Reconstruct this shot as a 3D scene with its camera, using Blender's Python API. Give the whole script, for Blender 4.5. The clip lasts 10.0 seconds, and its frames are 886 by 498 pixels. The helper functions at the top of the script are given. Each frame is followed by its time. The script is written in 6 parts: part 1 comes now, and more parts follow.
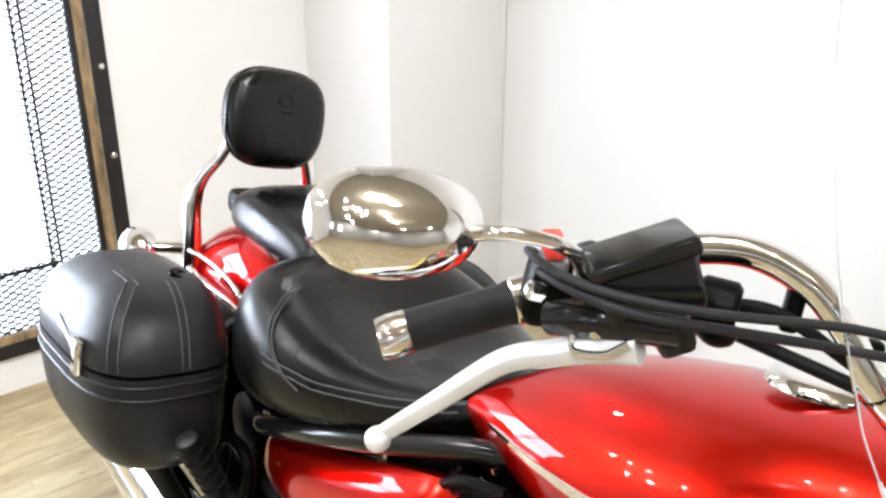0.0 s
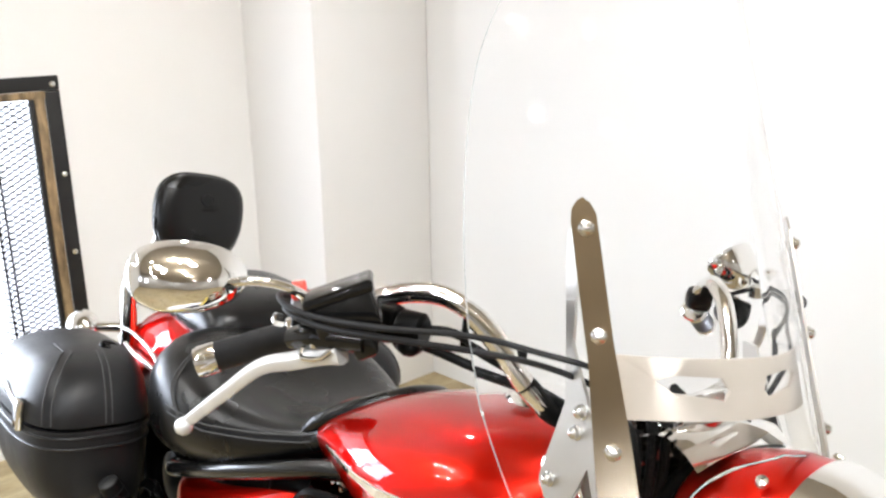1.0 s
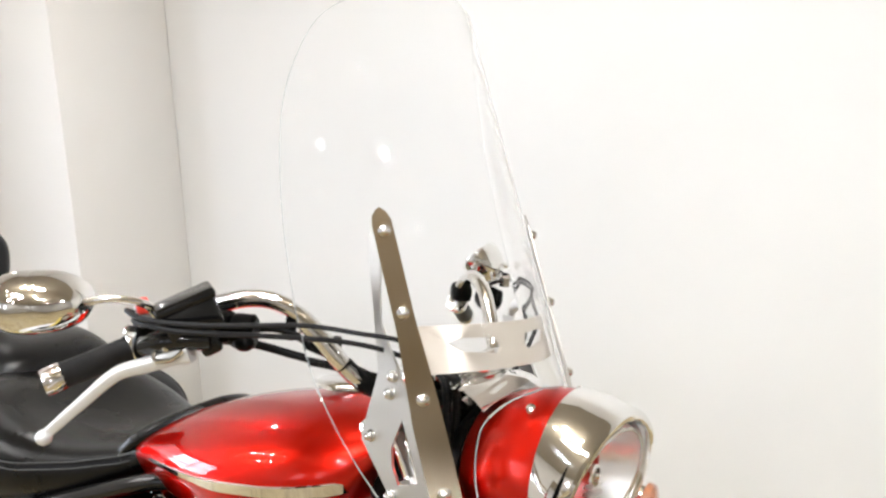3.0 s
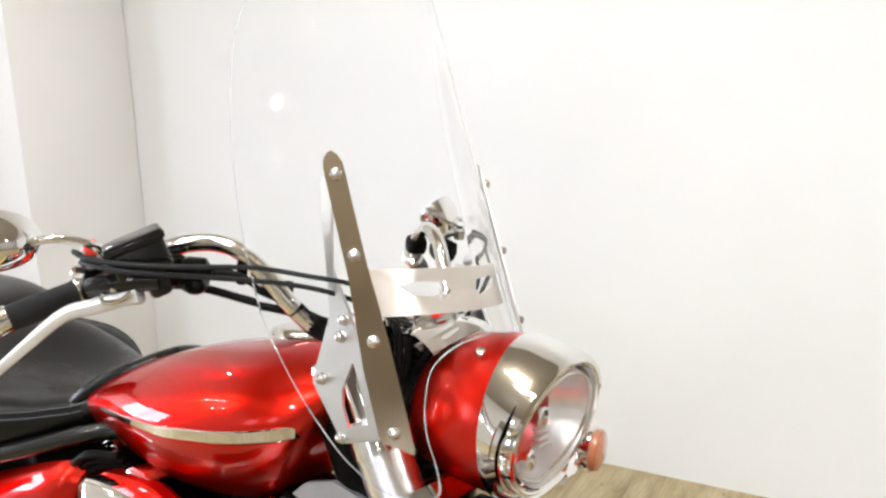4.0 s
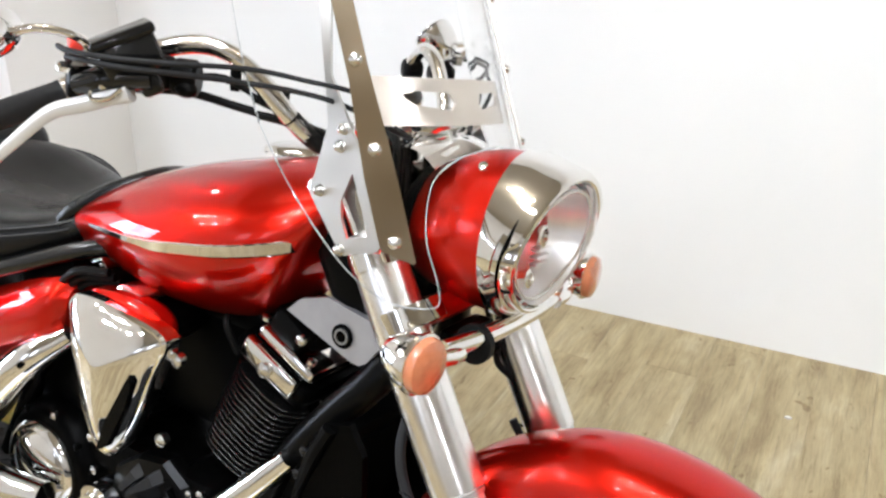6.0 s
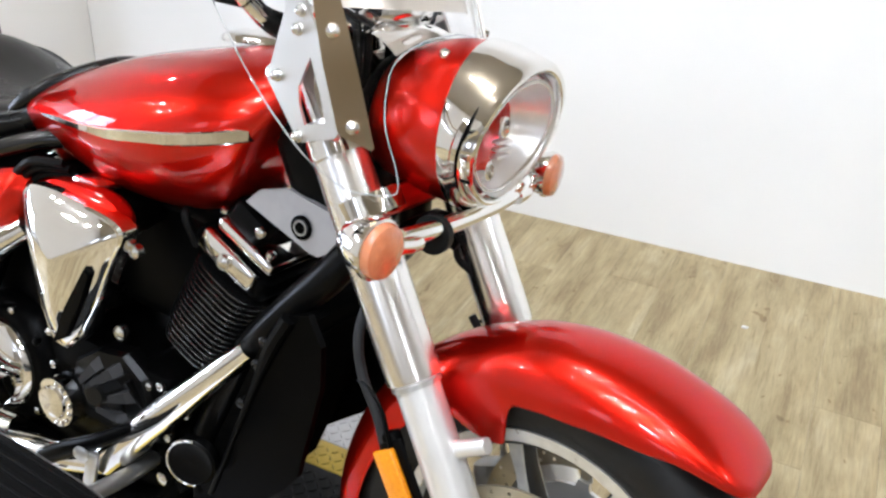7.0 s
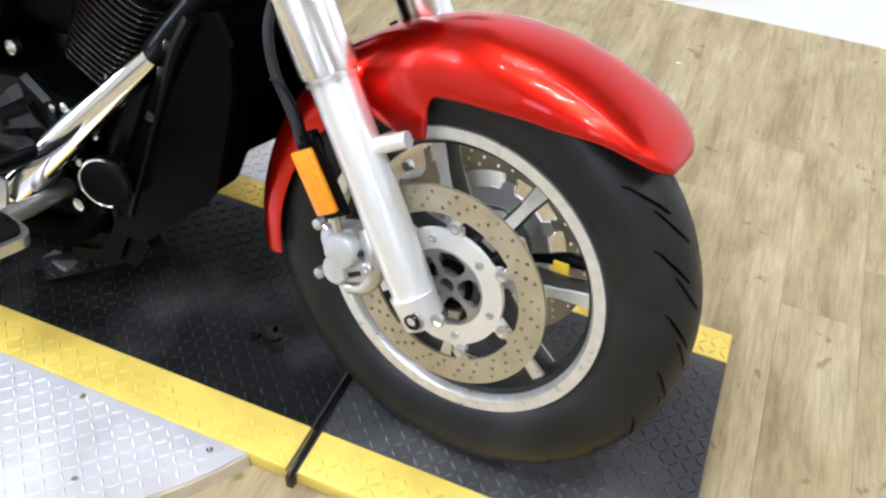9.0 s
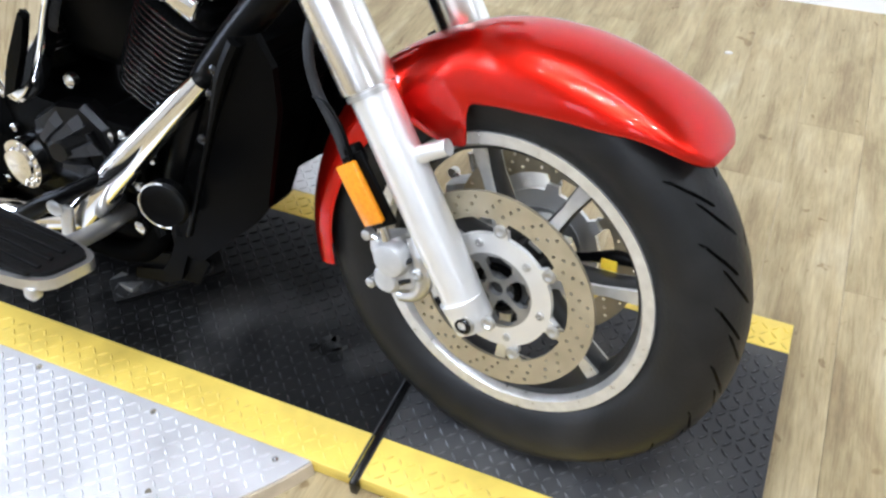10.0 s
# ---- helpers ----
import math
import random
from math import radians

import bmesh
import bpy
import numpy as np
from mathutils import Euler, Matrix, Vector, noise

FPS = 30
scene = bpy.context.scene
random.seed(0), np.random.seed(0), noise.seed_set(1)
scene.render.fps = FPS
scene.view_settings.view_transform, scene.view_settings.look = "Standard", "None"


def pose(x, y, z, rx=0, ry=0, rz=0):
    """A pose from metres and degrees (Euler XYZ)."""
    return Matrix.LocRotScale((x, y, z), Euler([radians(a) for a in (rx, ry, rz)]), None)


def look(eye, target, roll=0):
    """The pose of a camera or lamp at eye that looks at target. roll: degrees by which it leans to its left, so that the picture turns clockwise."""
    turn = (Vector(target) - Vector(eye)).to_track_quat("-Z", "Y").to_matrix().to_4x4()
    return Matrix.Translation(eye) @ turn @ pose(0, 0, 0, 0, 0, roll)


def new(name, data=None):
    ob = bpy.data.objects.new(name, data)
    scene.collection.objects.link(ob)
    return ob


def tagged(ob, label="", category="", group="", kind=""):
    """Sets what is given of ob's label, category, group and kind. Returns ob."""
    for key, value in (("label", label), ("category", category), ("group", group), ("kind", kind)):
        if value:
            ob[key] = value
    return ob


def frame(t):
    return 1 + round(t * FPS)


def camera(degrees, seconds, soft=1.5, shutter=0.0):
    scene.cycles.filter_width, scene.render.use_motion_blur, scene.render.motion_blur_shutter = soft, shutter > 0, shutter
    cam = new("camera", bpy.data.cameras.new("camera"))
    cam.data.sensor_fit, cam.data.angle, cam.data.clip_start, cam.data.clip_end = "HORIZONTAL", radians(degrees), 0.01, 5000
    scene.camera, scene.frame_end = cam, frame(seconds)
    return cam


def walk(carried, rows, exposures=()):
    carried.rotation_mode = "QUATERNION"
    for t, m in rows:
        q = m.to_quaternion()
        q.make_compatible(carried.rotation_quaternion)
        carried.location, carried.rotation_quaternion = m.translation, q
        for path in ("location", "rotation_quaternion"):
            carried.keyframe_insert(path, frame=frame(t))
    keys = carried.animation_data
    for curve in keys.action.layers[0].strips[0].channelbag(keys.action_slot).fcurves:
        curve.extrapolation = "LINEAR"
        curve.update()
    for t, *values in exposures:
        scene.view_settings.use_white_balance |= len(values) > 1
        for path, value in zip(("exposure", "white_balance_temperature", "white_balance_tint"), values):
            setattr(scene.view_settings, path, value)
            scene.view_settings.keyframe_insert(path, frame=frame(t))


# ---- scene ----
cam = camera(53.60, 10.0, soft=2.5)
PATH = [
    (0.0, -0.2689, -0.5215, 1.3403, 67.95, -0.16, 49.02),
    (0.5, 0.0024, -0.5564, 1.3834, 70.76, -0.93, 50.44),
    (1.0, 0.1117, -0.5579, 1.4062, 74.11, 0.96, 48.16),
    (1.5, 0.1552, -0.5669, 1.4189, 75.49, 1.45, 44.95),
    (2.0, 0.1786, -0.6482, 1.4256, 77.38, 0.28, 38.79),
    (2.5, 0.1825, -0.7705, 1.4322, 77.01, 1.42, 33.35),
    (4.0, 0.2097, -0.7873, 1.3961, 74.19, 0.53, 28.04),
    (4.5, 0.2005, -0.7917, 1.3799, 72.19, 0.84, 28.13),
    (5.0, 0.1872, -0.8029, 1.3676, 69.39, -0.46, 28.67),
    (5.5, 0.1786, -0.7923, 1.3451, 67.27, -0.70, 27.84),
    (7.0, 0.2012, -0.7988, 1.2888, 60.27, -2.95, 25.94),
    (7.5, 0.2178, -0.7960, 1.2525, 56.93, -2.86, 23.82),
    (8.0, 0.2215, -0.7960, 1.2172, 52.47, -4.35, 22.86),
    (8.5, 0.2240, -0.8018, 1.1878, 48.75, -4.67, 22.58),
    (9.0, 0.2458, -0.8140, 1.1699, 46.72, -3.98, 22.01),
    (9.5, 0.2590, -0.8330, 1.1687, 47.26, -3.00, 22.61),
    (10.0, 0.2713, -0.8152, 1.1817, 46.98, 1.00, 23.13),
]
EXPOSURES = [(0.0, 0.90, 6100, 10), (1.0, 0.80, 6200, 10), (2.5, 0.64, 6300, 10), (4.5, 0.66, 6180, 10), (5.5, 0.70, 6080, 10), (7.0, 0.77, 5850, 10), (8.0, 0.86, 5750, 10), (9.0, 0.94, 5650, 10), (10.0, 0.96, 5550, 10)]
walk(cam, [(t, pose(x, y, z, rx, ry, rz)) for t, x, y, z, rx, ry, rz in PATH], EXPOSURES)

# ---- light: a windowed showroom with ceiling lights, small spot bulbs and added fill lamps ----
world = bpy.data.worlds.new("world")
scene.world = world
world.use_nodes = True
world.node_tree.nodes["Background"].inputs[0].default_value = (0.9, 0.95, 1.0, 1)
world.node_tree.nodes["Background"].inputs[1].default_value = 0.3


def lamp(name, kind, energy, m, size=0.1, size_y=None, color=(1, 1, 1)):
    data = bpy.data.lights.new(name, kind)
    data.energy, data.color = energy, color
    if kind == "AREA":
        data.shape = "RECTANGLE" if size_y else "DISK"
        data.size = size
        if size_y:
            data.size_y = size_y
    else:
        data.shadow_soft_size = size
    ob = new(name, data)
    ob.matrix_world = m
    return ob


CEILING = 3.1
SOUTH, EAST = -5.2, 4.6
for lx, ly in ((-0.5, -3.0), (0.4, -4.3), (3.3, 0.5), (3.8, -4.4)):
    lamp("round_ceiling_light", "AREA", 22, pose(lx, ly, CEILING - 0.06), 0.24, None, (1.0, 0.99, 0.98))
# unseen area lamps added to brighten the north and west walls
wall_fill = lamp("wall_fill_light", "AREA", 16, pose(0.9, -0.35, CEILING - 0.06, 40, 0, 0), 5.2, 0.12, (0.93, 0.97, 1.0))
wall_fill.data.spread = radians(70)
wall_fill = lamp("wall_fill_light", "AREA", 10, look((-1.15, 0.1, CEILING - 0.06), (-2.75, 0.35, 1.1)), 0.12, 2.2, (1.0, 0.98, 0.95))
wall_fill.data.spread = radians(75)
BULBS = [(-0.72, -1.2), (-0.52, -1.05), (-0.34, -1.22), (-0.16, -1.02), (-0.44, -1.36), (0.06, -1.3), (0.7, -0.7), (2.7, -0.5), (-1.3, -0.9), (0.2, -3.0)]
for bx, by in BULBS:
    track = lamp("track_spot", "SPOT", 27 if bx == 0.7 else 15, pose(bx, by, CEILING - 0.35), 0.03, None, (0.94, 0.97, 1.0))
    track.data.spot_size, track.data.spot_blend = radians(122), 0.85
for bx, by in ((0.15, -1.8), (0.42, -0.62), (1.4, -0.75), (2.9, -1.1), (-1.0, -1.7), (-1.05, 0.02), (-0.78, 0.16), (-0.9, -0.28), (-0.6, -0.12), (-0.42, 0.1)):
    lamp("spot_bulb", "POINT", 9 if bx in (0.42, 1.4) else 4, pose(bx, by, CEILING - 0.2), 0.028, None, (1.0, 0.93, 0.82))
# spot bulbs on low arms by the window wall, turned to the machine
for bx, by, bz in ((-2.32, -0.45, 1.80), (-2.22, -0.56, 1.86), (-2.12, -0.70, 1.92), (-2.0, -0.98, 1.72), (-2.08, -0.83, 1.60), (-1.92, -1.02, 2.02), (-2.28, 0.70, 1.83)):
    track = lamp("arm_spot", "SPOT", 4, look((bx, by, bz), (-0.6, 0.1, 0.75)), 0.025, None, (1.0, 0.97, 0.93))
    track.data.spot_size, track.data.spot_blend = radians(64), 0.6
# daylight in the opening of the screened window, pane by pane
for wy in (-0.76, -0.34):
    for wz in (0.62, 0.96):
        lamp("window_daylight", "AREA", 4.0, pose(-2.775, wy, wz, 0, -90, 0), 0.30, 0.38, (0.84, 0.9, 1.0))
# unseen fill lamps added at the south wall for the machine's right side
for wx in (-2.3, -0.9):
    lamp("south_fill", "AREA", 4, pose(wx, SOUTH + 0.12, 1.6, 90, 0, 0), 0.6, 1.1, (0.84, 0.88, 1.0))


# ---- materials ----
def material(name, base, rough=0.5, metal=0.0, vary=0.08, scale=20.0, bump=0.0, bump_scale=60.0, coat=0.0,
             trans=0.0, ior=1.45, emit=None, island=0.0, stretch=None, dirt=None, spec=0.5, rough_vary=0.0):
    m = bpy.data.materials.new(name)
    m.use_nodes = True
    nt = m.node_tree
    b = nt.nodes["Principled BSDF"]
    b.inputs["Roughness"].default_value = rough
    b.inputs["Metallic"].default_value = metal
    b.inputs["Coat Weight"].default_value = coat
    b.inputs["Coat Roughness"].default_value = 0.03
    b.inputs["Transmission Weight"].default_value = trans
    b.inputs["IOR"].default_value = ior
    b.inputs["Specular IOR Level"].default_value = spec
    if emit:
        b.inputs["Emission Color"].default_value = (*base, 1)
        b.inputs["Emission Strength"].default_value = emit
    tc = nt.nodes.new("ShaderNodeTexCoord")
    src = tc.outputs["Object"]
    if stretch:
        mp = nt.nodes.new("ShaderNodeMapping")
        mp.inputs["Scale"].default_value = stretch
        nt.links.new(src, mp.inputs[0])
        src = mp.outputs[0]
    big = nt.nodes.new("ShaderNodeTexNoise")
    big.inputs["Scale"].default_value = scale
    big.inputs["Detail"].default_value = 5
    nt.links.new(src, big.inputs["Vector"])
    ramp = nt.nodes.new("ShaderNodeMapRange")
    ramp.inputs["From Min"].default_value, ramp.inputs["From Max"].default_value = 0.3, 0.7
    ramp.inputs["To Min"].default_value, ramp.inputs["To Max"].default_value = 1 - vary, 1 + vary
    nt.links.new(big.outputs[0], ramp.inputs[0])
    fac = ramp.outputs[0]
    if island:
        oi = nt.nodes.new("ShaderNodeObjectInfo")
        r2 = nt.nodes.new("ShaderNodeMapRange")
        r2.inputs["To Min"].default_value, r2.inputs["To Max"].default_value = 1 - island, 1 + island
        nt.links.new(oi.outputs["Random"], r2.inputs[0])
        mu = nt.nodes.new("ShaderNodeMath")
        mu.operation = "MULTIPLY"
        nt.links.new(fac, mu.inputs[0])
        nt.links.new(r2.outputs[0], mu.inputs[1])
        fac = mu.outputs[0]
    vm = nt.nodes.new("ShaderNodeVectorMath")
    vm.operation = "SCALE"
    vm.inputs[0].default_value = base
    nt.links.new(fac, vm.inputs["Scale"])
    col = vm.outputs[0]
    if dirt:
        dn = nt.nodes.new("ShaderNodeTexNoise")
        dn.inputs["Scale"].default_value = dirt[1]
        dn.inputs["Detail"].default_value = 8
        nt.links.new(src, dn.inputs["Vector"])
        dr = nt.nodes.new("ShaderNodeMapRange")
        dr.inputs["From Min"].default_value, dr.inputs["From Max"].default_value = 0.5, 0.75
        dr.inputs["To Max"].default_value = dirt[2]
        nt.links.new(dn.outputs[0], dr.inputs[0])
        mx = nt.nodes.new("ShaderNodeMix")
        mx.data_type = "RGBA"
        nt.links.new(dr.outputs[0], mx.inputs[0])
        nt.links.new(col, mx.inputs[6])
        mx.inputs[7].default_value = (*dirt[0], 1)
        col = mx.outputs[2]
    nt.links.new(col, b.inputs["Base Color"])
    if rough_vary:
        rr = nt.nodes.new("ShaderNodeMapRange")
        rr.inputs["From Min"].default_value, rr.inputs["From Max"].default_value = 0.3, 0.7
        rr.inputs["To Min"].default_value, rr.inputs["To Max"].default_value = max(0.0, rough - rough_vary), rough + rough_vary
        nt.links.new(big.outputs[0], rr.inputs[0])
        nt.links.new(rr.outputs[0], b.inputs["Roughness"])
    if bump:
        fine = nt.nodes.new("ShaderNodeTexNoise")
        fine.inputs["Scale"].default_value = bump_scale
        fine.inputs["Detail"].default_value = 3
        nt.links.new(src, fine.inputs["Vector"])
        bp = nt.nodes.new("ShaderNodeBump")
        bp.inputs["Strength"].default_value = bump
        bp.inputs["Distance"].default_value = 0.002
        nt.links.new(fine.outputs[0], bp.inputs["Height"])
        nt.links.new(bp.outputs[0], b.inputs["Normal"])
    return m


RED = material("candy_red_paint", (0.64, 0.013, 0.0045), 0.31, 0.94, 0.06, 3, coat=1.0, spec=0.0)
RED.node_tree.nodes["Principled BSDF"].inputs["Coat IOR"].default_value = 1.36
RED.node_tree.nodes["Principled BSDF"].inputs["Specular Tint"].default_value = (0.5, 0.01, 0.004, 1)
CHROME = material("chrome", (0.82, 0.81, 0.79), 0.05, 1.0, 0.02, 8)
# Reflected tan put into the near strip's colour, weaker in the brace's
TANSTEEL = material("tan_reflection_strip", (0.70, 0.60, 0.465), 0.13, 1.0, 0.03, 14, rough_vary=0.02)
BRACE = material("satin_pale_sheet", (0.60, 0.545, 0.475), 0.32, 0.85, 0.04, 14, rough_vary=0.03)
BRUSHED = material("polished_steel_plate", (0.60, 0.59, 0.57), 0.30, 1.0, 0.03, 14, rough_vary=0.03)
FORKCHROME = material("hazed_chrome", (0.90, 0.885, 0.86), 0.24, 1.0, 0.03, 9, rough_vary=0.03)
SILVER = material("silver_paint", (0.86, 0.86, 0.855), 0.38, 0.75, 0.05, 18, coat=0.2)
GLOSS = material("gloss_black_rail", (0.004, 0.004, 0.004), 0.16, 0, 0.1, 20, spec=0.6)
TUBE = material("satin_black_frame", (0.002, 0.002, 0.002), 0.28, 0, 0.1, 20, spec=0.12)
BLADE = material("satin_dark_casting", (0.035, 0.035, 0.036), 0.36, 0.5, 0.15, 30, bump=0.1, bump_scale=200)
CORE = material("radiator_black", (0.001, 0.001, 0.001), 0.7, 0, 0.1, 20, spec=0.02)
RIMLIP = material("machined_rim", (0.78, 0.78, 0.77), 0.32, 0.75, 0.10, 60, bump=0.08, bump_scale=500, rough_vary=0.05)
POLISHED = material("pale_alloy_lever", (0.74, 0.74, 0.735), 0.42, 0.45, 0.05, 30, coat=0.2)
LAMPSILVER = material("lamp_reflector", (0.90, 0.90, 0.91), 0.33, 0.8, 0.04, 60)
ALU = material("cast_aluminium", (0.55, 0.55, 0.54), 0.34, 0.9, 0.10, 25, bump=0.1, bump_scale=300)
LEATHER = material("black_leather", (0.0018, 0.0018, 0.0018), 0.29, 0, 0.2, 9, bump=0.14, bump_scale=420, rough_vary=0.05, spec=0.38)
EDGE = material("acrylic_cut_edge", (0.38, 0.40, 0.40), 0.15, 0, 0.04, 30)
OIL = material("oil_film", (0.004, 0.004, 0.004), 0.15, 0, 0.1, 30, spec=0.4)
CALIPER = material("grey_caliper_paint", (0.52, 0.52, 0.515), 0.44, 0.55, 0.12, 40, bump=0.12, bump_scale=280)
SPIDER = material("dark_cast_alloy", (0.33, 0.33, 0.325), 0.42, 0.8, 0.12, 30, bump=0.1, bump_scale=250)
BARREL = material("grey_cast_rim", (0.06, 0.06, 0.06), 0.4, 0.8, 0.12, 20)
BAG = material("black_bag_leather", (0.012, 0.012, 0.0123), 0.37, 0, 0.25, 9, bump=0.25, bump_scale=380, rough_vary=0.06, spec=0.24)
RUBBER = material("black_rubber", (0.005, 0.005, 0.005), 0.45, 0, 0.15, 30, bump=0.2, bump_scale=200, spec=0.1)
TYRE = material("tyre_rubber", (0.010, 0.010, 0.010), 0.44, 0, 0.25, 14, bump=0.25, bump_scale=150, dirt=((0.034, 0.032, 0.030), 6, 0.6), spec=0.30, rough_vary=0.08)
BLACK = material("black_paint", (0.0012, 0.0012, 0.0012), 0.24, 0, 0.1, 12, spec=0.04)
MATT = material("black_plastic", (0.002, 0.002, 0.002), 0.32, 0, 0.12, 40, bump=0.12, bump_scale=300, spec=0.07)
ENGINE = material("black_engine_enamel", (0.0012, 0.0012, 0.0012), 0.3, 0, 0.15, 30, bump=0.15, bump_scale=200, spec=0.04)
FIN = material("machined_fin_edge", (0.035, 0.035, 0.034), 0.22, 0.9, 0.1, 30)
ROTOR = material("worn_brake_steel", (0.50, 0.45, 0.335), 0.36, 0.75, 0.1, 30, rough_vary=0.06)
BOLT = material("zinc_bolt", (0.7, 0.69, 0.66), 0.2, 1.0, 0.05, 40)
AMBER = material("amber_lens", (0.97, 0.40, 0.20), 0.14, 0, 0.12, 60, bump=0.8, bump_scale=130, coat=0.8, trans=0.55)
CASTGREY = material("cast_frame_grey", (0.36, 0.36, 0.375), 0.42, 0.6, 0.08, 25, bump=0.12, bump_scale=260)
GRIPGREY = material("grey_black_grip_rubber", (0.018, 0.018, 0.019), 0.55, 0, 0.15, 60, bump=0.3, bump_scale=500, spec=0.25)
LIDBLACK = material("glossy_black_lid", (0.006, 0.006, 0.006), 0.12, 0, 0.1, 20, bump=0.05, bump_scale=300, spec=0.5)
REFLECT = material("amber_reflector", (0.72, 0.25, 0.004), 0.2, 0, 0.12, 200, bump=0.2, bump_scale=500, coat=0.5)
YELLOW = material("yellow_tag", (0.8, 0.55, 0.03), 0.4, 0, 0.06, 40)
REDBTN = material("red_switch", (0.8, 0.06, 0.04), 0.35)
CLEAR = material("clear_acrylic", (0.992, 0.994, 0.994), 0.0, 0, 0.0, 5, trans=1.0, ior=1.16, spec=0.3)
GLASS = material("headlight_glass", (0.98, 0.98, 0.98), 0.0, 0, 0.0, 5, trans=1.0, ior=1.01, coat=0.8)
MIRRORGLASS = material("mirror_glass", (0.9, 0.9, 0.9), 0.01, 1.0, 0.0, 5)
WALL = material("white_wall_paint", (0.80, 0.795, 0.785), 0.6, 0, 0.025, 1.6, bump=0.06, bump_scale=120)
TAUPE = material("unseen_wall_cream", (0.46, 0.445, 0.42), 0.6, 0, 0.05, 2)
CEIL = material("beige_ceiling_paint", (0.38, 0.335, 0.265), 0.7, 0, 0.02, 3)


def plank_wood():
    """Greyed oak planks: long streaks, fine grain, darker patches and a few knots."""
    m = bpy.data.materials.new("worn_oak_vinyl")
    m.use_nodes = True
    nt = m.node_tree
    b = nt.nodes["Principled BSDF"]
    b.inputs["Specular IOR Level"].default_value = 0.35
    tc = nt.nodes.new("ShaderNodeTexCoord")
    oi = nt.nodes.new("ShaderNodeObjectInfo")
    gm = nt.nodes.new("ShaderNodeNewGeometry")
    seed = nt.nodes.new("ShaderNodeMath")
    seed.operation = "ADD"
    nt.links.new(oi.outputs["Random"], seed.inputs[0])
    nt.links.new(gm.outputs["Random Per Island"], seed.inputs[1])
    shift = nt.nodes.new("ShaderNodeVectorMath")
    shift.operation = "SCALE"
    shift.inputs[0].default_value = (17.0, 31.0, 5.0)
    nt.links.new(seed.outputs[0], shift.inputs["Scale"])
    add = nt.nodes.new("ShaderNodeVectorMath")
    nt.links.new(tc.outputs["Object"], add.inputs[0])
    nt.links.new(shift.outputs[0], add.inputs[1])

    def noise(scale, stretch, detail, rough=0.6):
        mp = nt.nodes.new("ShaderNodeMapping")
        mp.inputs["Scale"].default_value = stretch
        nt.links.new(add.outputs[0], mp.inputs[0])
        n = nt.nodes.new("ShaderNodeTexNoise")
        n.inputs["Scale"].default_value = scale
        n.inputs["Detail"].default_value = detail
        n.inputs["Roughness"].default_value = rough
        n.inputs["Distortion"].default_value = 0.4
        nt.links.new(mp.outputs[0], n.inputs["Vector"])
        return n.outputs[0]

    def ramp(src, stops):
        r = nt.nodes.new("ShaderNodeValToRGB")
        while len(r.color_ramp.elements) < len(stops):
            r.color_ramp.elements.new(0.5)
        for e, (pos, c) in zip(r.color_ramp.elements, stops):
            e.position, e.color = pos, (*c, 1)
        nt.links.new(src, r.inputs[0])
        return r.outputs[0]

    def mix(kind, fac, a, c):
        x = nt.nodes.new("ShaderNodeMix")
        x.data_type, x.blend_type = "RGBA", kind
        x.inputs[0].default_value = fac
        nt.links.new(a, x.inputs[6])
        nt.links.new(c, x.inputs[7])
        return x.outputs[2]

    broad = ramp(noise(4.0, (2.6, 0.7, 1), 5), [(0.32, (0.23, 0.172, 0.092)), (0.45, (0.325, 0.258, 0.142)), (0.56, (0.385, 0.312, 0.180)), (0.70, (0.43, 0.362, 0.232))])
    streak = ramp(noise(16.0, (5.0, 0.33, 1), 7, 0.7), [(0.34, (0.74, 0.71, 0.66)), (0.48, (0.98, 0.98, 0.97)), (0.62, (1.10, 1.08, 1.05))])
    fine = ramp(noise(70.0, (5.0, 0.25, 1), 4, 0.7), [(0.35, (0.80, 0.78, 0.75)), (0.6, (1.06, 1.06, 1.06))])
    knots = ramp(noise(24.0, (1.0, 0.7, 1), 2), [(0.285, (0.66, 0.60, 0.52)), (0.33, (1, 1, 1))])
    col = mix("MULTIPLY", 1.0, mix("MULTIPLY", 0.9, mix("MULTIPLY", 0.9, broad, streak), fine), knots)
    nt.links.new(col, b.inputs["Base Color"])
    b.inputs["Roughness"].default_value = 0.42
    bp = nt.nodes.new("ShaderNodeBump")
    bp.inputs["Strength"].default_value = 0.15
    bp.inputs["Distance"].default_value = 0.001
    nt.links.new(noise(60.0, (4.0, 0.3, 1), 3), bp.inputs["Height"])
    nt.links.new(bp.outputs[0], b.inputs["Normal"])
    return m


WOOD = plank_wood()
WOODSIDE = material("oak_edge_strip", (0.5, 0.42, 0.3), 0.5, 0, 0.15, 6, stretch=(1, 4, 4))
# Plate behind the joint, scuffed, with the bike's shade put into its colour
PLATESHADED = material("shaded_tread_plate", (0.009, 0.009, 0.0091), 0.4, 0.0, 0.3, 9, bump=0.1, bump_scale=200,
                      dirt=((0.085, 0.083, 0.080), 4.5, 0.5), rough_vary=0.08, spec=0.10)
PLATESILVER = material("silver_tread_plate", (0.66, 0.66, 0.68), 0.36, 0.55, 0.08, 10, bump=0.06, bump_scale=160, rough_vary=0.07)
TAPE = material("yellow_floor_tape", (0.72, 0.54, 0.10), 0.42, 0, 0.12, 12, dirt=((0.30, 0.21, 0.04), 7, 0.6))
TAPELOZ = material("worn_through_tape", (0.72, 0.54, 0.10), 0.42, 0, 0.15, 14, dirt=((0.06, 0.045, 0.02), 5, 0.55))
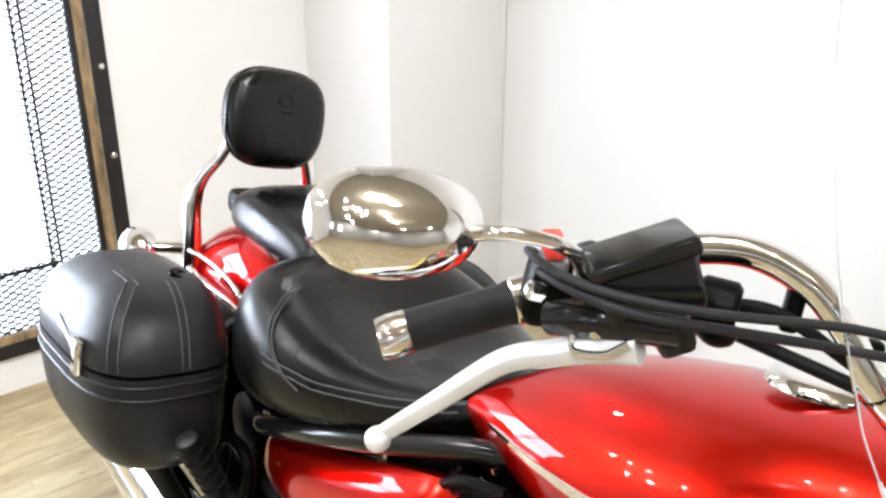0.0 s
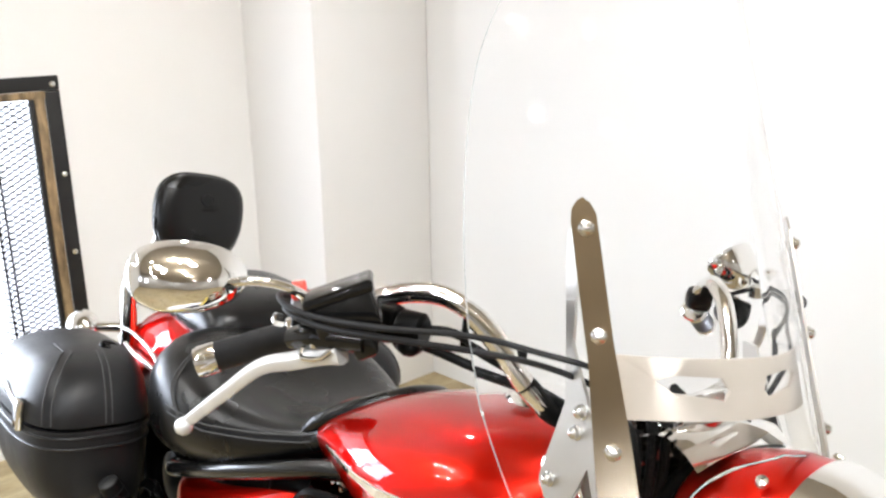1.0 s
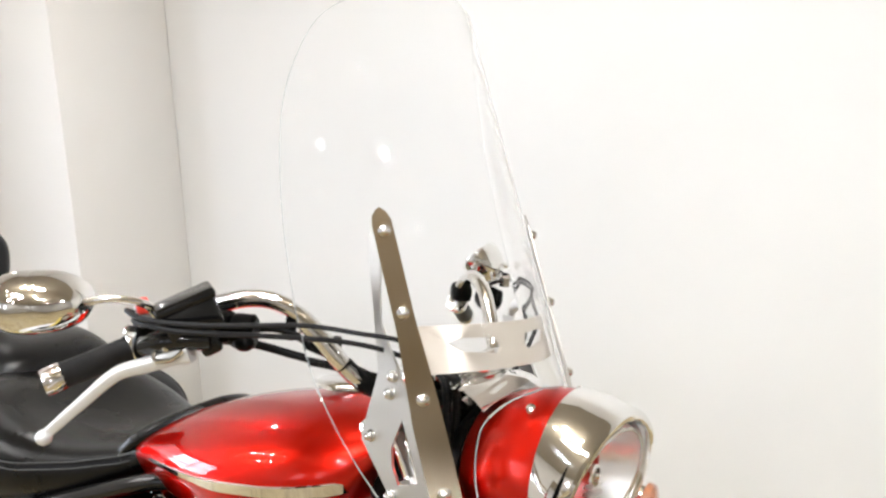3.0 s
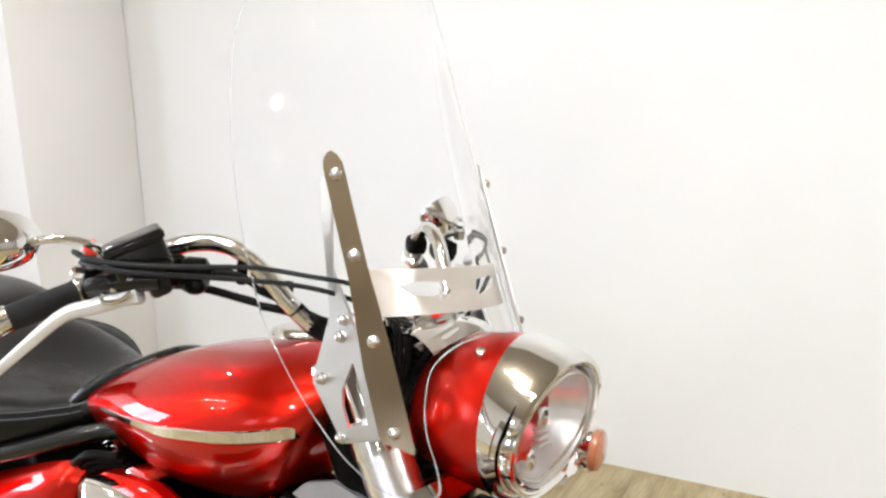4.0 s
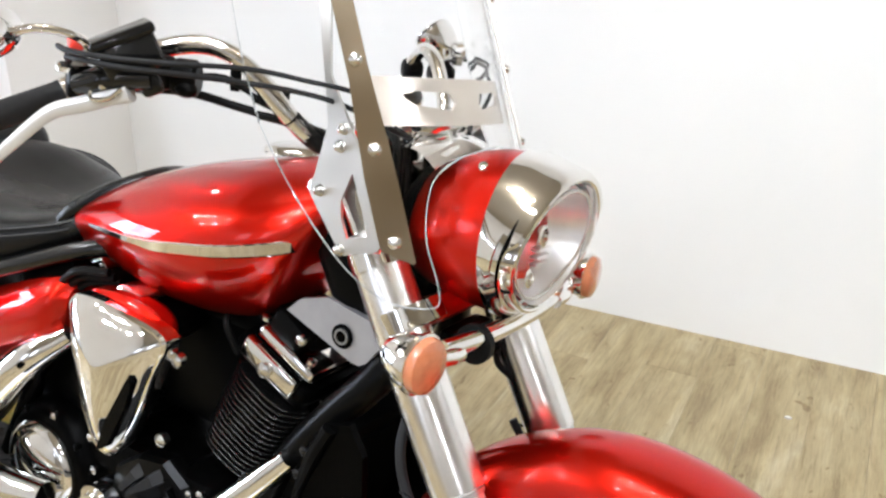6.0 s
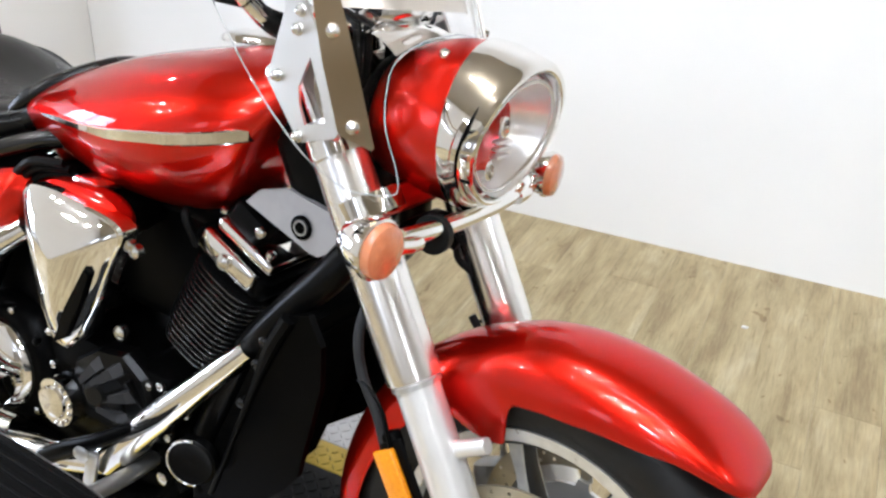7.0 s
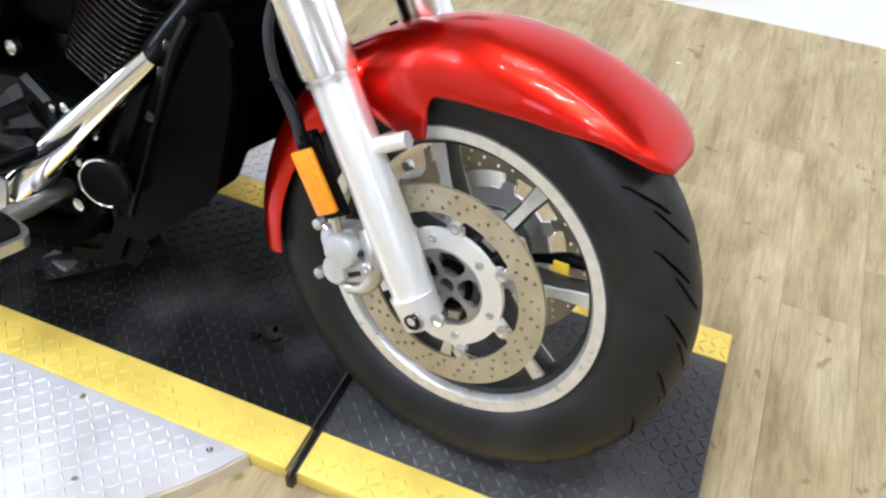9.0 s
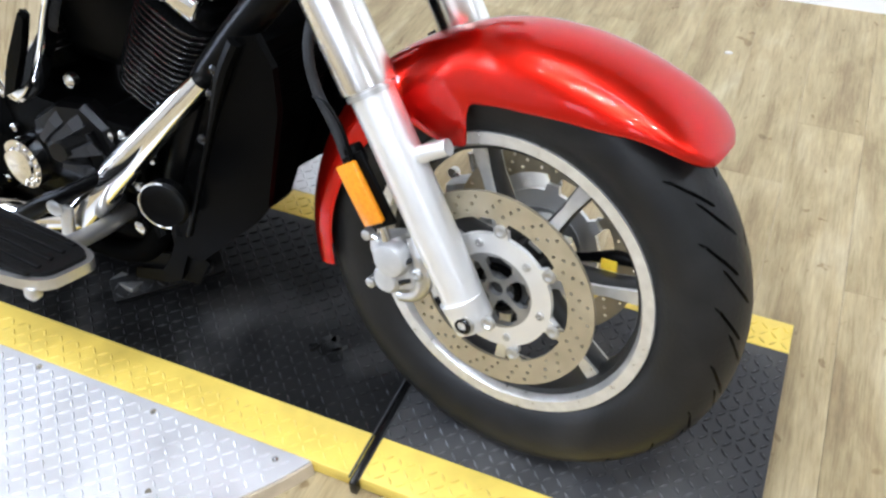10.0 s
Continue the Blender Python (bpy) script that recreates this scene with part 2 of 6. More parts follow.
# Same plate ahead of the joint: dusty, without that shade
PLATEFRONT = material("lit_dusty_tread_plate", (0.034, 0.034, 0.0355), 0.42, 0.0, 0.3, 9, bump=0.1, bump_scale=200,
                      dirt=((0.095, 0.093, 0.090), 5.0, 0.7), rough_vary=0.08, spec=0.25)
# Lozenges behind the joint carry the same painted shade
SHADELOZ = material("shaded_tread_lozenge", (0.010, 0.010, 0.0102), 0.36, 0.1, 0.4, 6, dirt=((0.075, 0.074, 0.071), 4.5, 0.6), spec=0.14)
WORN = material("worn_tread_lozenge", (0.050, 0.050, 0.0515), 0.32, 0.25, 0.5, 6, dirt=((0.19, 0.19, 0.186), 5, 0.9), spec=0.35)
IRON = material("black_iron", (0.018, 0.0175, 0.017), 0.45, 0.2, 0.15, 20)
DARKWOOD = material("dark_stained_wood", (0.27, 0.19, 0.10), 0.5, 0, 0.5, 7, bump=0.2, bump_scale=40, stretch=(6, 6, 1.6), dirt=((0.025, 0.016, 0.010), 6, 1.0))
PANE = material("frosted_daylight_pane", (0.88, 0.92, 1.0), 0.4, 0, 0.03, 6, emit=1.35)
SLOT = material("grey_screen_slot", (0.2, 0.205, 0.22), 0.5)
STITCH = material("grey_stitching", (0.035, 0.035, 0.035), 0.6)


# ---- mesh helpers ----
class Geo:
    """Vertices and faces of one mesh."""

    def __init__(self):
        self.v, self.f = [], []

    def add(self, verts, faces):
        n = len(self.v)
        self.v += [tuple(p) for p in verts]
        self.f += [tuple(i + n for i in face) for face in faces]
        return self

    def loft(self, rings, cap=True, closed=True):
        k = len(rings[0])
        verts = [p for ring in rings for p in ring]
        faces = []
        for i in range(len(rings) - 1):
            for j in range(k if closed else k - 1):
                a, b = i * k + j, i * k + (j + 1) % k
                faces.append((a, b, b + k, a + k))
        if cap and closed:
            faces.append(tuple(range(k - 1, -1, -1)))
            faces.append(tuple(range((len(rings) - 1) * k, len(rings) * k)))
        return self.add(verts, faces)

    def tube(self, path, r, n=12, smooth=6, cap=True):
        pts = spline(path, smooth) if smooth > 1 and len(path) > 2 else [Vector(p) for p in path]
        rings, up = [], Vector((0.0, 0.0, 1.0))
        for i, p in enumerate(pts):
            d = (pts[min(i + 1, len(pts) - 1)] - pts[max(i - 1, 0)]).normalized()
            s = d.cross(up)
            if s.length < 0.05:
                s = d.cross(Vector((0, 1, 0)))
            s.normalize()
            u = s.cross(d)
            up = u
            rr = r if not isinstance(r, (list, tuple)) else lerp_list(r, i / (len(pts) - 1))
            rings.append([p + rr * (math.cos(a) * s + math.sin(a) * u) for a in turn(n)])
        return self.loft(rings, cap)

    def lathe(self, profile, at=(0, 0, 0), axis=(0, 1, 0), n=48, cap=True):
        """profile: (distance along the axis, radius)."""
        ax = Vector(axis).normalized()
        s = ax.cross(Vector((0, 0, 1)))
        if s.length < 0.05:
            s = ax.cross(Vector((1, 0, 0)))
        s.normalize()
        u = ax.cross(s)
        o = Vector(at)
        return self.loft([[o + h * ax + r * (math.cos(a) * s + math.sin(a) * u) for a in turn(n)] for h, r in profile], cap)

    def rbox(self, c, size, r=0.005, m=None, n=4):
        """Box with rounded edges, centre c."""
        hx, hy, hz = (v / 2 for v in size)
        r = min(r, hx * 0.98, hy * 0.98, hz * 0.98)
        rings = []
        steps = [(-hz, 1.0), (-hz + r * 0.3, 0.3), (-hz + r, 0.0), (hz - r, 0.0), (hz - r * 0.3, 0.3), (hz, 1.0)]
        for z, ins in steps:
            ring = []
            for q, (sx, sy) in enumerate(((1, 1), (-1, 1), (-1, -1), (1, -1))):
                for k in range(n):
                    a = math.pi / 2 * (q + k / (n - 1))
                    d = r * (1 - ins * 0.85)
                    ring.append(Vector((sx * (hx - r) + d * math.cos(a), sy * (hy - r) + d * math.sin(a), z)))
            rings.append(ring)
        t = (m or Matrix()) if m is None or isinstance(m, Matrix) else m
        c = Vector(c)
        return self.loft([[c + t.to_3x3() @ p for p in ring] for ring in rings])

    def sphere(self, c, r, n=16, squash=(1, 1, 1)):
        c = Vector(c)
        rings = []
        for i in range(n // 2 + 1):
            a = math.pi * max(0.02, min(0.98, i / (n // 2)))
            rings.append([c + Vector((r * squash[0] * math.sin(a) * math.cos(b), r * squash[1] * math.sin(a) * math.sin(b),
                                      -r * squash[2] * math.cos(a))) for b in turn(n)])
        return self.loft(rings)

    def plate(self, outline, place, thick, holes=()):
        """Flat sheet: outline and holes in the plane, place(u, v, w) puts them in space; w is the thickness."""
        bm = bmesh.new()
        loops = []
        for loop in (outline, *holes):
            vs = [bm.verts.new((u, v, 0)) for u, v in loop]
            loops.append(len(vs))
            for i in range(len(vs)):
                bm.edges.new((vs[i], vs[(i + 1) % len(vs)]))
        bm.verts.index_update()
        bmesh.ops.triangle_fill(bm, edges=bm.edges[:], use_beauty=True)
        bm.verts.index_update()
        pts = [(w.co.x, w.co.y) for w in bm.verts]
        tris = [tuple(w.index for w in face.verts) for face in bm.faces]
        bm.free()
        k = len(pts)
        verts = [place(u, v, thick / 2) for u, v in pts] + [place(u, v, -thick / 2) for u, v in pts]
        faces = tris + [tuple(i + k for i in reversed(t)) for t in tris]
        start = 0
        for count in loops:
            for i in range(count):
                a, b = start + i, start + (i + 1) % count
                faces.append((a, a + k, b + k, b))
            start += count
        return self.add(verts, faces)


def turn(n):
    return [2 * math.pi * i / n for i in range(n)]


def lerp_list(vals, f):
    x = f * (len(vals) - 1)
    i = min(int(x), len(vals) - 2)
    return vals[i] + (vals[i + 1] - vals[i]) * (x - i)


def spline(path, steps):
    """Catmull-Rom through the points."""
    p = [Vector(q) for q in path]
    p = [p[0] * 2 - p[1]] + p + [p[-1] * 2 - p[-2]]
    out = []
    for i in range(1, len(p) - 2):
        for k in range(steps):
            t = k / steps
            out.append(0.5 * (2 * p[i] + (p[i + 1] - p[i - 1]) * t + (2 * p[i - 1] - 5 * p[i] + 4 * p[i + 1] - p[i + 2]) * t * t
                              + (3 * p[i] - p[i - 1] - 3 * p[i + 1] + p[i + 2]) * t ** 3))
    return out + [p[-2]]


def curve_rows(rows, steps):
    """The same for rows of any count of numbers."""
    a = np.array(rows, float)
    a = np.vstack([2 * a[0] - a[1], a, 2 * a[-1] - a[-2]])
    out = []
    for i in range(1, len(a) - 2):
        for k in range(steps):
            t = k / steps
            out.append(0.5 * (2 * a[i] + (a[i + 1] - a[i - 1]) * t + (2 * a[i - 1] - 5 * a[i] + 4 * a[i + 1] - a[i + 2]) * t * t
                              + (3 * a[i] - a[i - 1] - 3 * a[i + 1] + a[i + 2]) * t ** 3))
    out.append(a[-2])
    return [list(map(float, r)) for r in out]


def mesh_of(name, geo, mat, smooth=True, angle=38):
    me = bpy.data.meshes.new(name)
    me.from_pydata([tuple(p) for p in geo.v], [], geo.f)
    bm = bmesh.new()
    bm.from_mesh(me)
    bmesh.ops.recalc_face_normals(bm, faces=bm.faces)
    bm.to_mesh(me)
    bm.free()
    me.materials.append(mat)
    if smooth:
        me.shade_smooth()
        me.set_sharp_from_angle(angle=radians(angle))
    return me


def part(name, geo, mat, parent, label="", smooth=True, angle=38):
    ob = new(name, mesh_of(name, geo, mat, smooth, angle))
    ob.parent = parent
    return tagged(ob, label) if label else ob


def thing(name, geo, mat, label="", category="", kind="", group="", smooth=True, angle=38):
    return tagged(new(name, mesh_of(name, geo, mat, smooth, angle)), label, category, group, kind)


def both(points):
    """Mirror to the other side of the machine."""
    return [(x, -y, z) for x, y, z in points]


# ---- the showroom ----
FLOOR = -0.03


def slab(name, x0, x1, y0, y1, z0, z1, mat, label, category):
    g = Geo().rbox(((x0 + x1) / 2, (y0 + y1) / 2, (z0 + z1) / 2), (x1 - x0, y1 - y0, z1 - z0), 0.004)
    return thing(name, g, mat, label, category, "structure")


def wall_back():
    g = Geo()
    y0, y1 = 1.69 - 0.052 * 3.0, 1.69 + 0.052 * 4.8
    g.loft([[(-3.0, y0, z), (4.8, y1, z), (4.8, y1 + 0.15, z), (-3.0, y0 + 0.15, z)] for z in (FLOOR - 0.05, CEILING)])
    return thing("wall_north", g, WALL, "white painted showroom wall meeting the wood floor", "wall", "structure", smooth=False)


wall_back()
slab("wall_west_pier", -2.8, -2.35, 1.075, 1.565, FLOOR - 0.05, CEILING, WALL, "white painted pier in the room's corner", "wall")
# Unseen walls close the room; their dull cream holds down the fill light
slab("wall_east", EAST, EAST + 0.15, SOUTH, 1.9, FLOOR - 0.05, CEILING, TAUPE, "unseen cream end wall that closes the room", "wall")
slab("wall_south", -2.95, EAST + 0.15, SOUTH - 0.15, SOUTH, FLOOR - 0.05, CEILING, TAUPE, "unseen cream wall opposite that closes the room", "wall")
slab("ceiling", -3.0, EAST + 0.15, SOUTH - 0.15, 2.1, CEILING, CEILING + 0.1, CEIL, "beige painted ceiling", "ceiling")

# window wall: pieces round the opening
WX, WY0, WY1, WZ0, WZ1 = -2.8, -0.95, 0.36, 0.12, 1.16


def wall_window():
    g = Geo()
    for y0, y1, z0, z1 in ((SOUTH, WY0, FLOOR - 0.05, CEILING), (WY1, 1.2, FLOOR - 0.05, CEILING),
                           (WY0, WY1, FLOOR - 0.05, WZ0), (WY0, WY1, WZ1, CEILING)):
        g.loft([[(WX - 0.15, y0, z), (WX, y0, z), (WX, y1, z), (WX - 0.15, y1, z)] for z in (z0, z1)])
    return thing("wall_west", g, WALL, "white painted wall with a screened window", "wall", "structure", smooth=False)


wall_window()


def window_screen():
    root = tagged(new("window_1"), "window behind a black steel frame with expanded metal mesh", "window", kind="structure")
    g = Geo().rbox((WX - 0.1, (WY0 + WY1) / 2, (WZ0 + WZ1) / 2), (0.01, WY1 - WY0, WZ1 - WZ0), 0.002)
    pane = part("pane", g, PANE, root, "bright frosted daylight pane")
    # small slots of the punched blind in front of the pane
    g = Geo()
    for i in range(46):
        for j in range(80):
            y = WY1 - 0.02 - i * 0.0285 - (0.014 if j % 2 else 0)
            z = WZ0 + 0.02 + j * 0.0127
            if y > WY0 + 0.02 and y < WY1 - 0.185 and z > WZ0 + 0.2:
                g.rbox((WX - 0.092, y, z), (0.002, 0.0115, 0.0048), 0.0008, n=2)
    part("blind_slots", g, SLOT, root)["kind"] = "stuff"
    frame_w = 0.045
    for nm, y, z, sy, sz in (("frame_rail", (WY0 + WY1) / 2, WZ1 + 0.015, WY1 - WY0 + 0.09, frame_w),
                             ("frame_rail", (WY0 + WY1) / 2, WZ0 - 0.015, WY1 - WY0 + 0.09, frame_w),
                             ("frame_stile", WY1 + 0.022, (WZ0 + WZ1) / 2, frame_w, WZ1 - WZ0 - 0.02),
                             ("frame_stile", WY0 - 0.022, (WZ0 + WZ1) / 2, frame_w, WZ1 - WZ0 - 0.02)):
        st = part(nm, Geo().rbox((WX + 0.008, y, z), (0.012, sy, sz), 0.002), IRON, root, "black steel angle frame")
    for nm, y, z, sy, sz in (("wood_stile", WY1 - 0.019, (WZ0 + WZ1) / 2, 0.030, WZ1 - WZ0 - 0.06),
                             ("wood_rail", (WY0 + WY1) / 2, WZ1 - 0.02, WY1 - WY0, 0.025),
                             ("wood_rail", (WY0 + WY1) / 2, WZ0 + 0.02, WY1 - WY0, 0.025)):
        part(nm, Geo().rbox((WX + 0.006, y, z), (0.02, sy, sz), 0.003), DARKWOOD, root, "dark stained wooden batten")
    part("inner_lip", Geo().rbox((WX + 0.004, WY1 - 0.042, (WZ0 + WZ1) / 2), (0.016, 0.015, WZ1 - WZ0 - 0.06), 0.002), IRON, root, "dark inner steel lip")
    part("frame_lip", Geo().rbox((WX + 0.012, (WY0 + WY1) / 2, WZ1 - 0.0085), (0.006, WY1 - WY0 - 0.02, 0.004), 0.001), BOLT, root, "bright worn edge under the top rail")
    for z in (1.172, 0.885, 0.625, 0.375, 0.14):
        part("bolt", Geo().lathe([(0, 0.009), (0.003, 0.009), (0.006, 0.005)], (WX + 0.014, WY1 + 0.025, z), (1, 0, 0), 10), BOLT, root)
    for off in (0.160, 0.184):
        part("mesh_edge_bar", Geo().rbox((WX - 0.02, WY1 - off, (WZ0 + WZ1) / 2 + 0.09), (0.005, 0.0065, WZ1 - WZ0 - 0.2), 0.001), IRON, root)
    part("mesh_edge_bar", Geo().rbox((WX - 0.02, (WY0 + WY1) / 2 - 0.08, WZ0 + 0.205), (0.008, WY1 - WY0 - 0.18, 0.010), 0.002), IRON, root)
    # expanded metal: flat strands in a diamond net
    g = Geo()
    dy, dz = 0.036, 0.0099
    y_lo, y_hi, z_lo, z_hi = WY0, WY1 - 0.04, WZ0 + 0.02, WZ1 - 0.03
    rows, cols = int((z_hi - z_lo) / dz), int((y_hi - y_lo) / dy)
    for j in range(rows):
        for i in range(cols):
            y = y_hi - (i + 0.5 * (j % 2)) * dy
            z = z_lo + j * dz
            if y < y_hi - 0.155 and z > z_lo + 0.19:
                continue
            for s in (-1, 1):
                a, b = Vector((WX - 0.02, y, z)), Vector((WX - 0.02, y + s * dy / 2, z + dz))
                w = Vector((0, 0, 0.0025))
                d = Vector((0.004, 0, 0))
                g.add([a - w, a + w, b + w, b - w, a - w + d, a + w + d, b + w + d, b - w + d],
                      [(0, 1, 2, 3), (7, 6, 5, 4), (1, 5, 6, 2), (0, 3, 7, 4)])
    part("expanded_mesh", g, IRON, root, "black expanded metal mesh", smooth=False)["kind"] = "stuff"
    return root


window_screen()

# ---- turntable and runway under the machine ----
TAPE_IN0, TAPE_OUT0, TAPE_IN1, TAPE_OUT1 = -0.103, -0.185, 0.322, 0.394
RUN0, RUN1, GROOVE = -1.95, 0.416, -0.168
DISC, DISC_R = (-0.77, 0.107), 0.6


def treads(x0, x1, y0, y1, z, inside=None, length=0.0195, pitch=0.0186):
    """Raised lozenges of a tread plate."""
    g = Geo()
    for i in range(int((x1 - x0) / pitch)):
        for j in range(int((y1 - y0) / pitch)):
            x, y = x0 + (i + 0.5) * pitch, y0 + (j + 0.5) * pitch
            if inside and not inside(x, y):
                continue
            a = radians(43 if (i + j) % 2 else -47)
            c, s = math.cos(a) * length / 2, math.sin(a) * length / 2
            px, py = -math.sin(a) * 0.0025, math.cos(a) * 0.0025
            h = 0.0022
            g.add([(x + c, y + s, z), (x + px, y + py, z), (x - c, y - s, z), (x - px, y - py, z),
                   (x + c * 0.55, y + s * 0.55, z + h), (x - c * 0.55, y - s * 0.55, z + h)],
                  [(0, 1, 4), (1, 5, 4), (1, 2, 5), (2, 3, 5), (3, 4, 5), (3, 0, 4)])
    return g


def runway():
    root = tagged(new("runway"), "black tread plate runway with yellow taped borders", "ramp")
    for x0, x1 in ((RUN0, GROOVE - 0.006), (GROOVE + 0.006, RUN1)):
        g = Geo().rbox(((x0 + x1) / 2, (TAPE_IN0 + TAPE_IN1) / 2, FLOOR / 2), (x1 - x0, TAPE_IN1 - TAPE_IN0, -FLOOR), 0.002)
        # rear length takes the shaded copy, front length the lit one
        p = part("black_plate", g, PLATESHADED if x0 < GROOVE else PLATEFRONT, root, "scuffed black tread plate")
        t = part("tread_pattern", treads(x0, x1, TAPE_IN0, TAPE_IN1, 0.0), SHADELOZ if x0 < GROOVE else WORN, p, smooth=False)
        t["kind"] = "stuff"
        for y0, y1 in ((TAPE_OUT0, TAPE_IN0), (TAPE_IN1, TAPE_OUT1)):
            g = Geo().rbox(((x0 + x1) / 2, (y0 + y1) / 2, FLOOR / 2 + 0.0004), (x1 - x0, y1 - y0, -FLOOR), 0.002)
            p = part("yellow_border", g, TAPE, root, "worn yellow tape over tread plate")
            t = part("tread_pattern", treads(x0, x1, y0 + 0.004, y1 - 0.004, 0.0004), TAPELOZ, p, smooth=False)
            t["kind"] = "stuff"
    g = Geo().rbox((GROOVE, (TAPE_OUT0 + TAPE_OUT1) / 2 - 0.006, FLOOR / 2 - 0.002), (0.012, TAPE_OUT1 - TAPE_OUT0 + 0.012, -FLOOR), 0.001)
    for sx, sy, sr in ((-0.335, 0.035, 0.021), (-0.312, 0.020, 0.015), (-0.356, 0.022, 0.010), (-0.33, 0.052, 0.008), (-0.305, 0.04, 0.006)):
        spot = [(sx + sr * math.cos(a) * (1 + 0.25 * math.sin(3 * a + sx * 90)), sy + sr * math.sin(a) * (1 + 0.2 * math.cos(4 * a))) for a in turn(20)]
        part("oil_spot", Geo().plate(spot, lambda u, v, w: (u, v, 0.0009 + w), 0.001), OIL, root, "dark oil spot on the plate", smooth=False)
    part("joint_strip", g, OIL, root, "black steel joint strip")
    for dx, w in ((-0.0085, 0.0035), (0.0075, 0.0022)):
        part("joint_edge", Geo().rbox((GROOVE + dx, (TAPE_OUT0 + TAPE_OUT1) / 2 - 0.003, 0.0006), (w, TAPE_OUT1 - TAPE_OUT0 + 0.004, 0.004), 0.001), WORN, root, "worn bright edge of the joint")
    return root


runway()


def turntable():
    root = tagged(new("turntable"), "round silver tread plate turntable with an oak edge", "turntable")
    cx, cy = DISC
    for side in (-1, 1):
        y_cut = TAPE_OUT0 - 0.001 if side < 0 else TAPE_OUT1 + 0.001
        a0 = math.asin((y_cut - cy) / DISC_R)
        arc = []
        for i in range(49):
            a = (math.pi - a0) + (2 * a0 + math.pi) * i / 48 if side < 0 else a0 + (math.pi - 2 * a0) * i / 48
            arc.append((cx + DISC_R * math.cos(a), cy + DISC_R * math.sin(a)))
        g = Geo().plate(arc, lambda u, v, w: (u, v, w - 0.002), 0.004)
        p = part("steel_plate", g, PLATESILVER, root, "bright silver tread plate")
        lo, hi = (cy - DISC_R, y_cut) if side < 0 else (y_cut, cy + DISC_R)
        t = part("tread_pattern", treads(cx - DISC_R, cx + DISC_R, lo, hi, 0.0,
                                         lambda x, y: (x - cx) ** 2 + (y - cy) ** 2 < (DISC_R - 0.014) ** 2 and lo + 0.008 < y < hi - 0.008), PLATESILVER, p, smooth=False)
        t["kind"] = "stuff"
        g = Geo()
        g.loft([[(x, y, -0.0045), (x, y, FLOOR), (cx + (x - cx) * 1.012, cy + (y - cy) * 1.012, FLOOR), (cx + (x - cx) * 1.006, cy + (y - cy) * 1.006, -0.0045)] for x, y in arc])
        part("edge_strip", g, WOODSIDE, root, "pale oak edge strip")
    for x, y in ((-0.536, -0.203), (-0.30, -0.205), (-0.78, -0.2), (-0.45, -0.33)):
        part("plate_screw", Geo().lathe([(0, 0.006), (0.0015, 0.005)], (x, y, 0.0), (0, 0, 1), 10), BOLT, root)
    return root


turntable()

# ---- the motorcycle: it leans on its side stand ----
bike = tagged(new("motorcycle"), "red cruiser motorcycle with chrome trim, windshield and black saddlebags", "motorcycle")
bike.matrix_world = pose(0, 0, 0.06, -9.69, 0, -10.1) @ pose(0, 0, -0.06)
BODY = pose(-0.42, 0, 0, 0, 0, 4.6) @ pose(0.42, 0, 0)
AXLE = (0, 0, 0.32)


def fpart(name, geo, mat, label="", **k):
    """A part of the steered front wheel's group."""
    return part(name, geo, mat, bike, label, **k)


def bpart(name, geo, mat, label="", **k):
    """A part of the chassis."""
    ob = part(name, geo, mat, bike, label, **k)
    ob.matrix_local = BODY
    return ob


def ring(geo, profile, at=AXLE, n=72):
    """Closed profile (y, radius) turned round the wheel's axle."""
    k = len(profile)
    verts = [(at[0] + r * math.sin(a), at[1] + y, at[2] + r * math.cos(a)) for a in turn(n) for y, r in profile]
    faces = [(i * k + j, i * k + (j + 1) % k, ((i + 1) % n) * k + (j + 1) % k, ((i + 1) % n) * k + j) for i in range(n) for j in range(k)]
    return geo.add(verts, faces)


def polar(deg, r, y, at=AXLE):
    a = radians(deg)
    return Vector((at[0] + r * math.sin(a), at[1] + y, at[2] + r * math.cos(a)))


RIM = [(-0.045, 0.2165), (-0.040, 0.2175), (-0.036, 0.206), (0, 0.2), (0.036, 0.206), (0.040, 0.2175), (0.045, 0.2165),
       (0.045, 0.204), (0.038, 0.199), (0.030, 0.188), (0, 0.182), (-0.030, 0.188), (-0.038, 0.199), (-0.045, 0.204)]
TYREP = [(-0.041, 0.2155), (-0.050, 0.222), (-0.060, 0.24), (-0.0655, 0.262), (-0.063, 0.284), (-0.054, 0.300), (-0.038, 0.3115), (-0.019, 0.3180),
         (0, 0.320), (0.019, 0.3180), (0.038, 0.3115), (0.054, 0.300), (0.063, 0.284), (0.0655, 0.262), (0.060, 0.24), (0.050, 0.222), (0.041, 0.2155), (0, 0.208)]


def tyre_at(y):
    """The tyre's outer radius at that distance from its middle plane."""
    ys = [abs(p[0]) for p in TYREP[3:9]]
    rs = [p[1] for p in TYREP[3:9]]
    return float(np.interp(abs(y), ys[::-1], rs[::-1]))


